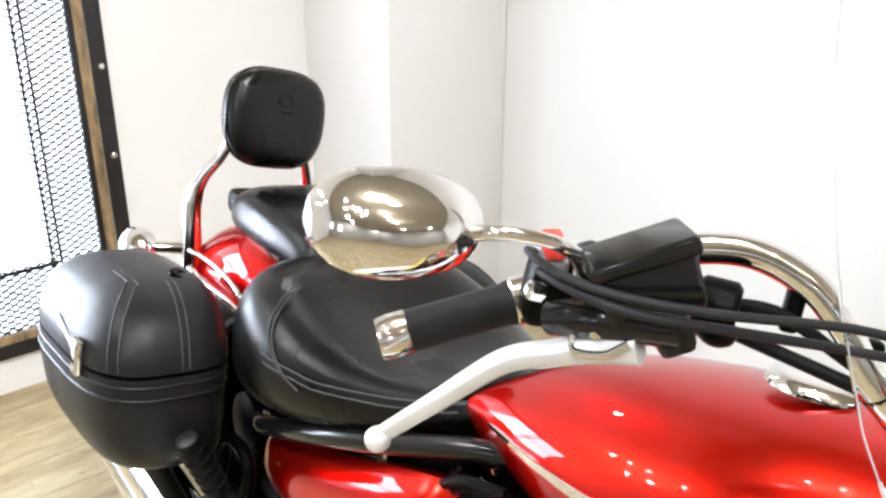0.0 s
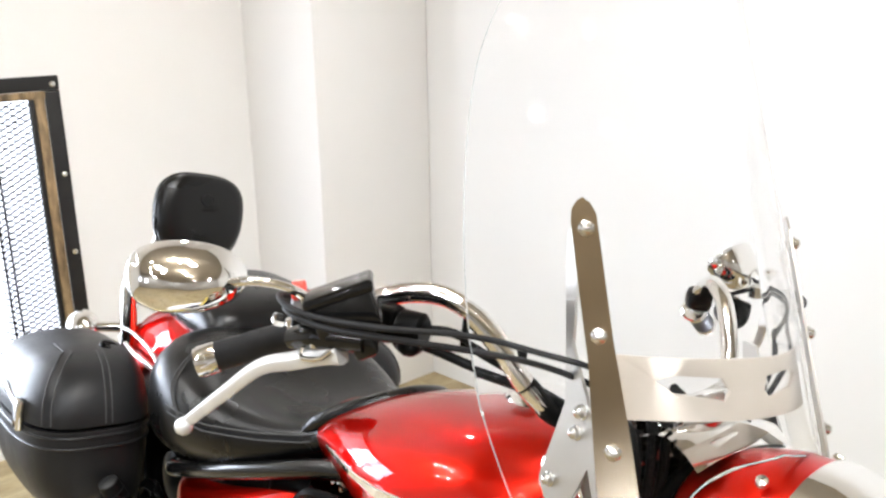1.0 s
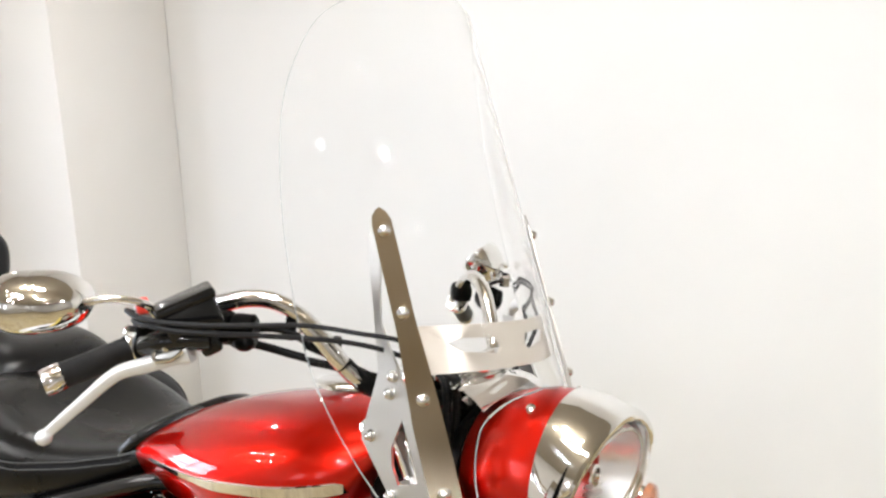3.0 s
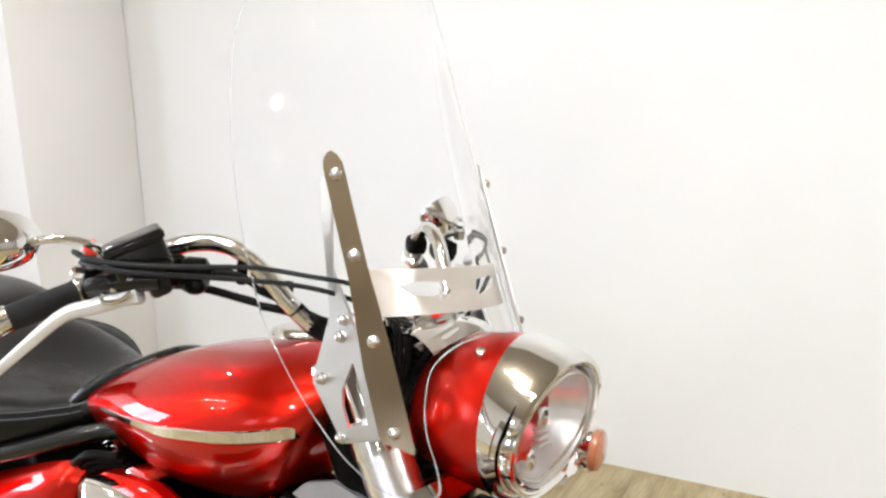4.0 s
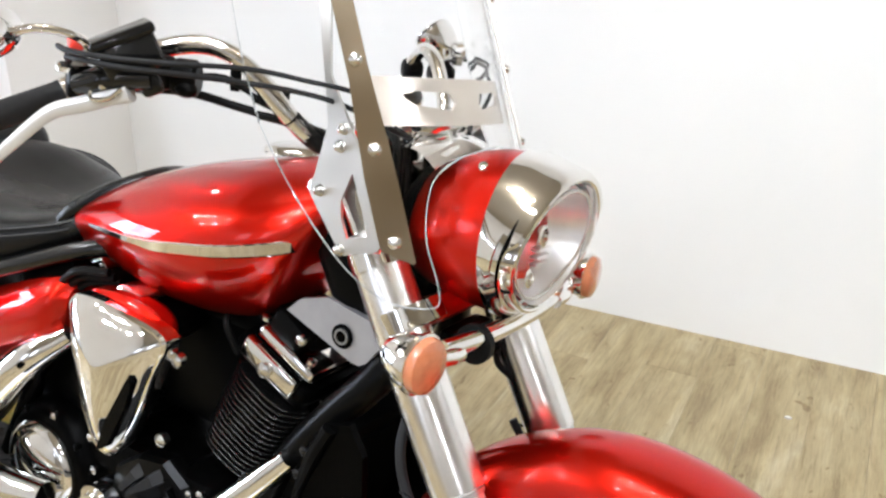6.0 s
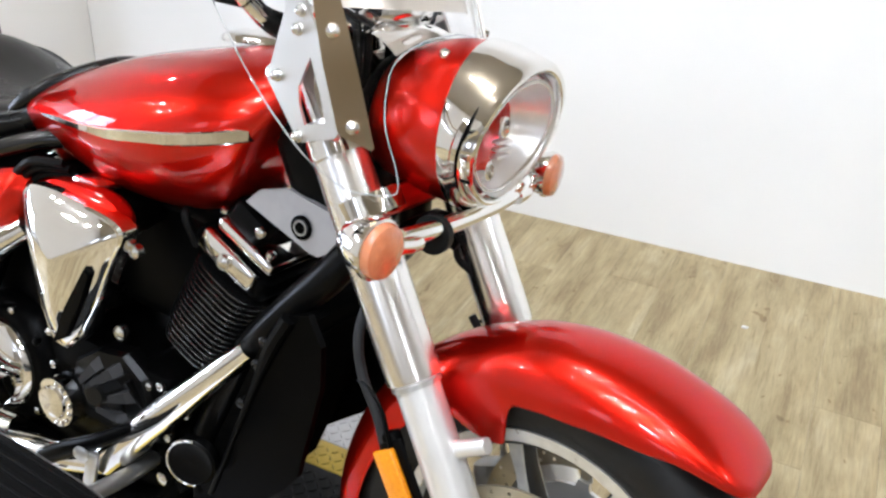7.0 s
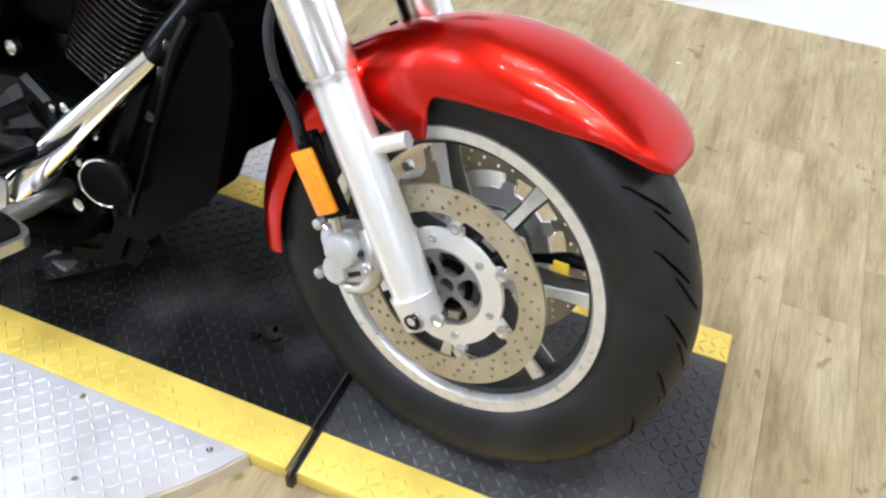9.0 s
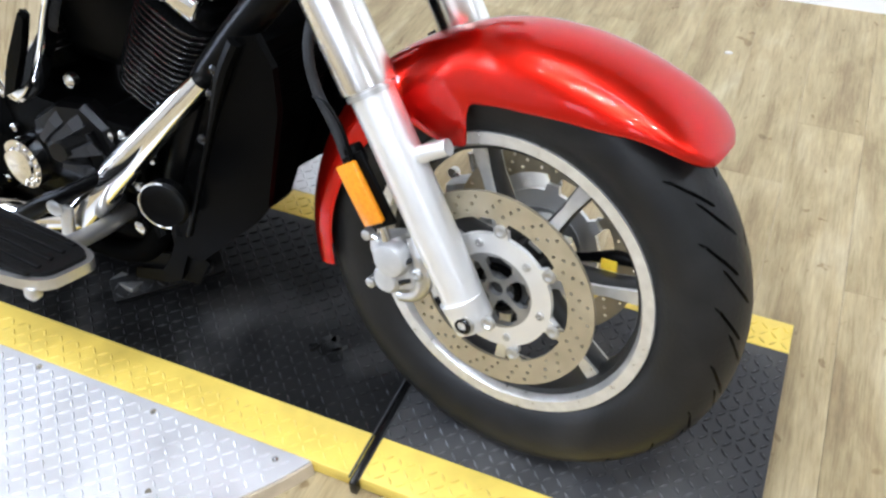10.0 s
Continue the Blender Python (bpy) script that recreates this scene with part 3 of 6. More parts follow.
def front_wheel():
    wheel = fpart("front_wheel", ring(Geo(), RIM), BARREL, "seven-spoke cast wheel with a machined rim", angle=30)
    for s in (-1, 1):
        part("rim_lip", ring(Geo(), [(s * 0.0445, 0.2175), (s * 0.0475, 0.2165), (s * 0.0465, 0.2005), (s * 0.0440, 0.1985), (s * 0.036, 0.1940), (s * 0.034, 0.1950), (s * 0.040, 0.2005), (s * 0.0445, 0.206)], n=96), RIMLIP, wheel, "machined rim lip", angle=30)
    part("tyre", ring(Geo(), TYREP, n=96), TYRE, wheel, "worn black road tyre", angle=60)
    g = Geo()
    for i in range(44):
        for s in (-1, 1):
            base = i * 360 / 44 + (4.1 if s > 0 else 0)
            lo, hi = (0.008, 0.044) if i % 2 else (0.024, 0.057)
            pts = []
            for k in range(9):
                f = k / 8
                pts.append((base - 7 * f - 4 * f * f, s * (lo + (hi - lo) * f)))
            w = 0.74
            prev = None
            for k, (d, y) in enumerate(pts):
                ww = w * (0.35 if k in (0, 8) else 1.0)
                r = tyre_at(y) + 0.0007
                a, b = polar(d - ww, r, y), polar(d + ww, r, y)
                n0 = len(g.v)
                g.v += [tuple(a), tuple(b)]
                if prev is not None:
                    g.f.append((prev, prev + 1, n0 + 1, n0))
                prev = n0
    part("tread_groove", g, BLACK, wheel, "dark tread grooves", smooth=False)["kind"] = "stuff"
    for i in range(7):
        d = 26.5 + i * 360 / 7
        g = Geo()
        rings = []
        for r, w, t in ((0.045, 0.034, 0.05), (0.09, 0.026, 0.044), (0.14, 0.022, 0.036), (0.193, 0.030, 0.036)):
            c = polar(d, r, 0)
            tang = Vector((math.cos(radians(d)), 0, -math.sin(radians(d))))
            q = []
            for a in turn(12):
                ca, sa = math.cos(a), math.sin(a)
                q.append(c + tang * (w / 2 * math.copysign(abs(ca) ** 0.5, ca)) + Vector((0, t / 2 * math.copysign(abs(sa) ** 0.5, sa), 0)))
            rings.append(q)
        spoke = part("spoke", g.loft(rings), BARREL, wheel)
        for s in (-1, 1):
            face = Geo()
            quads = []
            for r, w, t in ((0.06, 0.024, 0.049), (0.09, 0.018, 0.045), (0.14, 0.016, 0.0372), (0.192, 0.024, 0.0372)):
                c = polar(d, r, s * (t / 2 - 0.001))
                tang = Vector((math.cos(radians(d)), 0, -math.sin(radians(d))))
                out = Vector((0, s * 0.002, 0))
                quads.append([c - tang * w / 2 - out, c + tang * w / 2 - out, c + tang * w / 2 * 0.9 + out, c - tang * w / 2 * 0.9 + out])
            part("spoke_face", face.loft(quads), RIMLIP, wheel, "machined spoke face", smooth=False)
    part("hub", Geo().lathe([(-0.062, 0.02), (-0.062, 0.045), (-0.05, 0.05), (-0.03, 0.045), (0.03, 0.045), (0.05, 0.05), (0.062, 0.045), (0.062, 0.02)], AXLE), BARREL, wheel)
    for y in (-0.066, 0.066):
        part("hub_ring", ring(Geo(), [(y - 0.004, 0.028), (y + 0.004, 0.028), (y + 0.004, 0.036), (y - 0.004, 0.036)]), BLACK, wheel)
    part("valve_stem", Geo().tube([polar(178, 0.186, 0.0), polar(178, 0.165, -0.012), polar(178, 0.155, -0.016)], 0.0035, 8), MATT, wheel)
    part("tag_bracket", Geo().tube([(0.045, 0.036, 0.335), (0.085, 0.036, 0.352), (0.122, 0.036, 0.368), (0.150, 0.036, 0.372)], [0.006, 0.007, 0.011, 0.008], 10), MATT, wheel, "black bracket behind the spokes")
    part("yellow_tag", Geo().rbox((0.119, 0.024, 0.356), (0.024, 0.005, 0.024), 0.003, pose(0, 0, 0, 0, -8, 0)), YELLOW, wheel, "yellow tag behind the spokes")
    return wheel


front_wheel()


def brake_disc(side):
    y = side * 0.076
    circle = lambda r, n, ph=0.0: [(r * math.sin(a + ph), r * math.cos(a + ph)) for a in turn(n)]
    holes = []
    for i in range(28):
        for r, lag in ((0.1195, 0.0), (0.1300, 4.6), (0.1405, 8.2)):
            a = radians(i * 360 / 28 + lag + (1.6 if i % 2 else 0.0))
            cx, cz = r * math.sin(a), r * math.cos(a)
            holes.append([(cx + 0.0029 * math.cos(b), cz + 0.0029 * math.sin(b)) for b in turn(8)])
    scallop = []
    for i in range(140):
        a = 360 * i / 140
        near = abs(((a + 360 / 14) % (360 / 7)) - 360 / 14)
        scallop.append(polar(a, 0.100 if near < 5 else 0.1115, 0))
    inner = [(p.x, p.z - AXLE[2]) for p in scallop]
    put = lambda u, v, w: (u, y + w, AXLE[2] + v)
    disc = fpart("brake_disc", Geo().plate(circle(0.149, 96), put, 0.005, [inner] + holes), ROTOR, "drilled steel brake disc with tan wear", smooth=False)
    ears = []
    for i in range(140):
        a = 360 * i / 140
        near = abs(((a + 360 / 14) % (360 / 7)) - 360 / 14)
        p = polar(a, 0.0985 if near < 6.5 else 0.087, 0)
        ears.append((p.x, p.z - AXLE[2]))
    part("disc_carrier", Geo().plate(ears, lambda u, v, w: (u, y - side * 0.003 + w, AXLE[2] + v), 0.007, [circle(0.058, 40)]), SILVER, disc, "silver disc carrier", smooth=False)
    for i in range(7):
        p = polar(i * 360 / 7, 0.098, y + side * 0.002)
        part("disc_button", Geo().lathe([(0, 0.0095), (0.003, 0.0095), (0.004, 0.006), (0.0025, 0.004)], p, (0, side, 0), 16), ALU, disc)
    for i in range(6):
        p = polar(i * 60 + 36, 0.073, y + side * 0.001)
        part("carrier_bolt", Geo().lathe([(0, 0.0060), (0.0025, 0.0055), (0.003, 0.003), (0.001, 0.002)], p, (0, side, 0), 12), ALU, disc)
    # hub spider with forked arms seen through the carrier
    gaps = [circle(0.011, 20)]
    for i in range(5):
        d = radians(i * 72 + 76)
        wedge = [(0.018, -0.25), (0.030, -0.49), (0.044, -0.50), (0.053, -0.36), (0.056, 0.0), (0.053, 0.36), (0.044, 0.50), (0.030, 0.49), (0.018, 0.25)]
        gaps.append([(r * math.sin(d + a), r * math.cos(d + a)) for r, a in wedge])
    g = Geo().plate(circle(0.060, 48), lambda u, v, w: (u, y * (0.84 + 0.10 * min(1.0, math.hypot(u, v) / 0.05)) + w, AXLE[2] + v), 0.010, gaps)
    part("hub_spider", g, SPIDER, disc, "grey cast hub spider", smooth=False)
    return disc


for side in (-1, 1):
    brake_disc(side)

# fork legs
FD = Vector((0.545, 0, -0.838))
JOIN = Vector((-0.187, 0, 0.576))


def fork_leg(side):
    y = side * 0.118
    at = lambda s: JOIN + FD * s + Vector((0, y, 0))
    g = Geo().tube([at(-0.02), at(0.05), at(0.20), at(0.335)], [0.030, 0.030, 0.0305, 0.029], 28, 1)
    g.tube([at(0.30) + Vector((0, side * 0.004, 0)), at(0.345) + Vector((0, side * 0.004, 0))], [0.031, 0.026], 20, 1)
    leg = fpart("fork_leg", g, SILVER, "silver painted fork slider")
    part("fork_cover", Geo().lathe([(0.0, 0.031), (0.0, 0.0365), (0.008, 0.037), (0.20, 0.037), (0.30, 0.036), (0.345, 0.036), (0.347, 0.03)], at(0.0), -FD, 40), FORKCHROME, leg, "chrome upper fork cover", angle=30)
    part("fork_tube", Geo().tube([at(-0.34), at(-0.425)], 0.0225, 24, 1), CHROME, leg)
    pinch = at(0.330) + Vector((0.004, side * 0.026, 0.004))
    part("pinch_bolt", Geo().lathe([(0, 0.0125), (0.005, 0.0125), (0.007, 0.010), (0.007, 0.007), (0.004, 0.006), (0.004, 0.0)], pinch, (0, side, 0), 20), FIN, leg, "dark axle pinch bolt")
    part("pinch_ring", Geo().lathe([(0.0, 0.0155), (0.004, 0.0150), (0.004, 0.0128), (0.0, 0.0128)], pinch, (0, side, 0), 24), ALU, leg)
    part("axle_clamp", Geo().lathe([(0, 0.010), (0.005, 0.010), (0.006, 0.007), (0.003, 0.004)], Vector((0.028, side * 0.136, 0.318)), (0, side, 0), 20), ALU, leg)
    a = at(0.112)
    part("fender_lug", Geo().tube([a + Vector((-0.004, -side * 0.002, 0.006)), a + Vector((0.024, -side * 0.005, 0.028)), a + Vector((0.055, -side * 0.009, 0.046))], [0.0160, 0.0115, 0.0110], 16, 1), SILVER, leg)
    part("dust_seal", Geo().lathe([(0, 0.031), (0.0, 0.0335), (0.006, 0.0335), (0.006, 0.031)], at(0.004), FD, 32), ALU, leg)
    return leg


for side in (-1, 1):
    fork_leg(side)


# front fender
def fender(rows, name, half, parent_fn, at, label):
    """rows: degrees from straight up (forward positive), crown radius, edge radius, half width share, drop of the skirt."""
    rows = curve_rows([(*r, 0.001)[:5] for r in rows], 6)
    g = Geo()
    outer, inner = [], []
    m = 22
    for d, rt, re, ws, drop in rows:
        o, i2 = [], []
        drop = max(0.001, drop)
        for k in range(m + 1):
            u = 2 * min(max(k - 1, 0), m - 2) / (m - 2) - 1
            a = math.pi / 2 * math.copysign(abs(u) ** 1.15, u)
            sy = math.copysign(abs(math.sin(a)) ** 0.86, a) * half * ws
            rr = re + (rt - re) * abs(math.cos(a)) ** 0.80
            if k in (0, m):
                rr -= drop
            o.append(polar(d, rr, sy, at))
            i2.append(polar(d, rr - 0.003, sy * 0.975, at))
        outer.append(o)
        inner.append(i2)
    g.loft(outer, False, False)
    g.loft(inner, False, False)
    k, n = m + 1, len(rows)
    off = n * k
    for j in range(m):
        g.f.append((j, j + 1, off + j + 1, off + j))
        b = (n - 1) * k
        g.f.append((b + j, b + j + 1, off + b + j + 1, off + b + j))
    for i in range(n - 1):
        for j in (0, m):
            g.f.append((i * k + j, (i + 1) * k + j, off + (i + 1) * k + j, off + i * k + j))
    return parent_fn(name, g, RED, label, angle=50)


fender([(-106, 0.338, 0.285, 0.93), (-90, 0.338, 0.278, 0.96), (-72, 0.338, 0.272, 0.92), (-55, 0.338, 0.268, 0.875), (-40, 0.340, 0.266, 0.86, 0.006),
             (-33, 0.341, 0.266, 0.86, 0.034), (-28, 0.342, 0.267, 0.86, 0.050), (-23, 0.343, 0.268, 0.87, 0.057), (-19, 0.345, 0.268, 0.885, 0.057), (-17.4, 0.346, 0.268, 0.893, 0.048), (-16.0, 0.347, 0.269, 0.90, 0.020), (-14.0, 0.348, 0.2692, 0.913, 0.003),
             (-10, 0.349, 0.270, 0.94), (-4, 0.351, 0.273, 0.975), (5, 0.353, 0.279, 1.0), (19, 0.357, 0.299, 0.98), (28.5, 0.359, 0.325, 0.93), (35, 0.3585, 0.339, 0.84), (39.2, 0.3555, 0.345, 0.66), (41.4, 0.351, 0.347, 0.42)],
            "front_fender", 0.088, fpart, AXLE, "deep valanced candy red front fender")

# caliper, reflector, hoses on the wheel's group
def caliper(side):
    y = side * 0.098
    g = Geo().rbox((-0.142, y, 0.320), (0.066, 0.046, 0.088), 0.018, pose(0, 0, 0, 0, -28, 0))
    cal = fpart("brake_caliper", g, CALIPER, "silver two-piston brake caliper")
    part("piston_housing", Geo().lathe([(0, 0.029), (0.014, 0.028), (0.021, 0.024), (0.0245, 0.015), (0.025, 0.0)], (-0.140, y + side * 0.010, 0.334), (0, side, 0), 28), CALIPER, cal)
    part("piston_housing", Geo().lathe([(0, 0.023), (0.012, 0.022), (0.018, 0.017), (0.020, 0.0)], (-0.146, y + side * 0.010, 0.296), (0, side, 0), 28), CALIPER, cal)
    part("caliper_bracket", Geo().tube([(-0.118, y * 1.04, 0.372), (-0.100, y * 1.08, 0.345), (-0.092, y * 1.08, 0.310), (-0.108, y * 1.04, 0.278), (-0.134, y * 1.02, 0.262)], [0.011, 0.014, 0.013, 0.012, 0.009], 12), ALU, cal)
    for p in ((-0.186, 0.352), (-0.176, 0.274)):
        part("caliper_bolt", Geo().lathe([(0, 0.008), (0.012, 0.008), (0.014, 0.005)], (p[0], y + side * 0.008, p[1]), (0, side, 0), 12), ALU, cal)
    part("slide_bolt", Geo().lathe([(0, 0.009), (0.006, 0.009), (0.008, 0.006), (0.004, 0.004)], (-0.096, y * 1.08 + side * 0.010, 0.326), (0, side, 0), 14), ALU, cal)
    for q in (0.0, 0.5):
        part("pad_pin", Geo().tube([(-0.108, y + side * 0.018, 0.345 - 0.07 * q), (-0.122, y + side * 0.026, 0.333 - 0.06 * q)], 0.004, 8), FIN, cal)
    part("banjo_fitting", Geo().tube([(-0.15, y + side * 0.02, 0.36), (-0.162, y + side * 0.022, 0.392)], 0.007, 10), BOLT, cal)
    part("bleed_nipple", Geo().tube([(-0.165, y + side * 0.01, 0.345), (-0.182, y + side * 0.012, 0.35)], 0.006, 10), BOLT, cal)
    return cal


for side in (-1, 1):
    caliper(side)
tilt = pose(0, 0, 0, 0, math.degrees(math.atan2(0.05, 0.071)) * -1, 0)
RF = fpart("side_reflector", Geo().rbox((-0.171, -0.152, 0.441), (0.034, 0.010, 0.088), 0.003, tilt), REFLECT, "amber side reflector")
part("reflector_bracket", Geo().rbox((-0.163, -0.144, 0.446), (0.040, 0.006, 0.105), 0.003, tilt), MATT, RF)
RF = fpart("side_reflector", Geo().rbox((-0.171, 0.152, 0.441), (0.034, 0.010, 0.088), 0.003, tilt), REFLECT, "amber side reflector")
part("reflector_bracket", Geo().rbox((-0.163, 0.144, 0.446), (0.040, 0.006, 0.105), 0.003, tilt), MATT, RF)
for side in (-1, 1):
    s = side
    hose = [(-0.325, s * 0.06, 0.705), (-0.288, s * 0.10, 0.658), (-0.277, s * 0.128, 0.606), (-0.260, s * 0.133, 0.556), (-0.224, s * 0.137, 0.510), (-0.198, s * 0.14, 0.465), (-0.165, s * 0.13, 0.395)]
    fpart("brake_hose", Geo().tube(hose if s < 0 else hose[3:], 0.0068, 10), GRIPGREY)
    fpart("hose_clip", Geo().rbox((-0.196, s * 0.135, 0.482), (0.03, 0.02, 0.028), 0.004, tilt), MATT)
    fpart("sensor_wire", Geo().tube([(-0.262, s * 0.136, 0.545), (-0.232, s * 0.147, 0.548), (-0.205, s * 0.150, 0.525), (-0.186, s * 0.150, 0.480)], 0.0026, 8), MATT)

# ---- headlight and its bracket ----
def pear(k, grow=0.0):
    """Headlight outline: broad, a little narrower above and below. Angle k from straight up."""
    c = math.cos(k)
    y = 0.113 * math.sin(k) * (1 - 0.10 * max(0.0, c) ** 2 - 0.24 * max(0.0, -c) ** 1.6)
    z = 0.084 * c
    l = math.hypot(y, z) or 1
    return y * (1 + grow / l), z * (1 + grow / l)


FACEZ = 0.879


def face_x(z):
    return -0.178 + 0.16 * (z - FACEZ)


def visor(a):
    """How far the trim reaches over the lens: whole above, set back below the notch."""
    return 1 / (1 + math.exp(-(math.cos(a) - 0.22) / 0.035))


def headlight():
    ang = turn(80)
    g = Geo()
    rings = []
    for x, zc, ry, rz in curve_rows([(-0.385, 0.868, 0.02, 0.02), (-0.378, 0.868, 0.055, 0.058), (-0.355, 0.87, 0.078, 0.080), (-0.315, 0.876, 0.096, 0.096),
                                     (-0.275, 0.880, 0.106, 0.105), (-0.232, 0.882, 0.110, 0.109)], 5):
        rings.append([(x - 0.04 * (rz * math.cos(a)) * (x + 0.385) / 0.153, ry * math.sin(a), zc + rz * math.cos(a)) for a in ang])
    shell = bpart("headlight_shell", g.loft(rings), RED, "candy red headlight shell")
    rings = []
    for f, bulge in ((0, 0.0), (0.03, 0.003), (0.35, 0.004), (0.7, 0.001), (0.93, 0.0), (1.0, -0.004), (1.0, -0.010), (0.92, -0.012)):
        ringp = []
        for a in ang:
            cy, cz = (0.110 + bulge) * math.sin(a), 0.003 + (0.109 + bulge) * math.cos(a)
            v = visor(a)
            py, pz = pear(a, 0.013 + 0.003 * v + bulge)
            h = f ** 1.7
            y, z = cy + (py - cy) * h, cz + (pz - cz) * h
            xb = -0.232 - 0.04 * cz
            x = xb + (face_x(FACEZ + z) + 0.004 - 0.015 * (1 - v) - xb) * f
            ringp.append((x, y, FACEZ + z))
        rings.append(ringp)
    part("headlight_trim", Geo().loft(rings, cap=False), CHROME, shell, "chrome headlight trim with a visor lip")
    put = lambda grow, dx, s=1.0: [(face_x(FACEZ + pear(a, grow)[1] * s) + dx, pear(a, grow)[0] * s, FACEZ + pear(a, grow)[1] * s) for a in ang]
    part("lens_bezel", Geo().loft([put(0.006, -0.030), put(0.0100, -0.026), put(0.0110, -0.006), put(0.0095, 0.002), put(0.006, 0.004), put(0.002, 0.002), put(0.0, -0.008)], cap=False), CHROME, shell, "chrome bezel standing proud round the lens")
    part("lens_seal", Geo().tube(put(0.0122, -0.016) + put(0.0122, -0.016)[:1], 0.0019, 8, 1), BLACK, shell, "dark gap behind the bezel")
    rings = []
    for k, bx in ((1.0, -0.004), (0.97, 0.004), (0.8, 0.013), (0.5, 0.021), (0.2, 0.024), (0.02, 0.0245)):
        rings.append(put(0.005, bx, k))
    lens = part("headlight_lens", Geo().loft(rings, cap=False), GLASS, shell, "clear headlight lens")
    lens.visible_shadow = False
    facet = lambda y, z: 0.006 * (1 - 2 * abs((y / 0.044 + 40.25) % 1 - 0.5)) * (z > -0.03)
    rings = []
    for k, bx in ((0.96, -0.006), (0.90, -0.02), (0.82, -0.042), (0.7, -0.058), (0.55, -0.072), (0.4, -0.08), (0.25, -0.086), (0.02, -0.09)):
        rings.append([(face_x(FACEZ) + bx + facet(pear(a)[0] * k, pear(a)[1] * k) * (k < 0.9), pear(a)[0] * k, FACEZ + pear(a)[1] * k) for a in turn(112)])
    part("headlight_reflector", Geo().loft(rings, cap=False), LAMPSILVER, shell, "faceted headlight reflector", angle=14)
    part("inner_ring", Geo().tube(put(-0.010, -0.004) + put(-0.010, -0.004)[:1], 0.0026, 10, 1), BOLT, shell, "bright inner ring")
    part("bulb", Geo().lathe([(0, 0.012), (0.03, 0.012), (0.05, 0.009), (0.054, 0.003)], (-0.255, 0, 0.885), (1, 0, 0), 16), BOLT, shell)
    part("bulb_shield", Geo().lathe([(0, 0.008), (0.02, 0.014), (0.028, 0.014), (0.029, 0.010), (0.02, 0.008)], (-0.225, 0.0, 0.885), (1, 0, 0.1), 24), CHROME, shell, "chrome bulb shield")
    part("bulb_socket", Geo().lathe([(0, 0.02), (0.012, 0.02), (0.012, 0.012)], (-0.252, 0.0, 0.885), (1, 0, 0), 20), BLACK, shell)
    part("position_lamp", Geo().lathe([(0, 0.012), (0.012, 0.013), (0.014, 0.009), (0.006, 0.006)], (-0.215, -0.012, 0.828), (1, 0, 0.2), 20), CHROME, shell)
    for k, z in enumerate((0.842, 0.852, 0.862)):
        part("reflector_step", Geo().rbox((-0.212, 0.028, z), (0.012, 0.034, 0.0045), 0.001), LAMPSILVER, shell)
    for y, z in ((-0.068, 0.972), (0.068, 0.972)):
        part("shell_screw", Geo().lathe([(0, 0.007), (0.004, 0.006), (0.005, 0.002)], (-0.262, y, z), (0.1, y * 8, 0.75), 12), BOLT, shell)
    part("shell_ring", Geo().loft([[(-0.388 + d, 0.082 * k * math.sin(a), 0.868 + 0.08 * k * math.cos(a)) for a in ang] for d, k in ((0.0, 0.7), (0.02, 1.0), (0.036, 1.05), (0.036, 0.95))]), MATT, shell)
    return shell


headlight()


def signal(side):
    c = Vector((-0.222, side * 0.235, 0.775))
    g = Geo().lathe([(-0.042, 0.010), (-0.038, 0.020), (-0.02, 0.030), (0.0, 0.034), (0.006, 0.0345), (0.006, 0.031)], c, (1, side * 0.1, 0), 32)
    sig = bpart("turn_signal", g, CHROME, "chrome bullet turn signal with an amber lens")
    part("amber_lens", Geo().lathe([(0.004, 0.0335), (0.013, 0.0340), (0.0185, 0.0315), (0.0225, 0.022), (0.0240, 0.002)], c, (1, side * 0.1, 0), 32), AMBER, sig, "faded amber lens")
    part("bulb_cup", Geo().lathe([(0.0, 0.027), (0.008, 0.024), (0.014, 0.010), (0.015, 0.001)], c, (1, side * 0.1, 0), 24), REFLECT, sig, "orange cup behind the lens")
    part("lens_rim", Geo().lathe([(0.003, 0.0345), (0.003, 0.0368), (0.008, 0.0368), (0.009, 0.0345)], c, (1, side * 0.1, 0), 32), CHROME, sig)
    part("signal_stem", Geo().tube([c + Vector((-0.02, 0, -0.004)), (-0.222, side * 0.17, 0.760), (-0.224, side * 0.14, 0.756)], [0.014, 0.011, 0.013], 16), CHROME, sig)
    return sig


for side in (-1, 1):
    signal(side)
bpart("signal_bar", Geo().tube([(-0.232, -0.16, 0.763), (-0.218, -0.09, 0.765), (-0.213, 0, 0.766), (-0.218, 0.09, 0.765), (-0.232, 0.16, 0.763)], 0.0125, 18), CHROME, "chrome signal bar under the headlight")
LB = bpart("lower_fork_bracket", Geo().rbox((-0.315, 0, 0.765), (0.09, 0.20, 0.036), 0.012, pose(0, 0, 0, 0, -33, 0)), RED, "red painted lower fork bracket")
for s in (-1, 1):
    part("fork_clamp", Geo().lathe([(0, 0.040), (0.0, 0.046), (0.028, 0.046), (0.03, 0.040)], Vector((-0.318, s * 0.118, 0.785)), FD, 36), CHROME, LB, "chrome clamp band")
    part("clamp_bolt", Geo().lathe([(0, 0.011), (0.012, 0.011), (0.015, 0.006)], (-0.27, s * 0.15, 0.745), (0.3, s, 0), 14), BOLT, LB)
    if s < 0:
        part("rubber_ring", Geo().lathe([(0, 0.012), (0.0, 0.026), (0.012, 0.026), (0.012, 0.012)], (-0.225, s * 0.10, 0.755), (0, 1, 0), 24), RUBBER, LB)
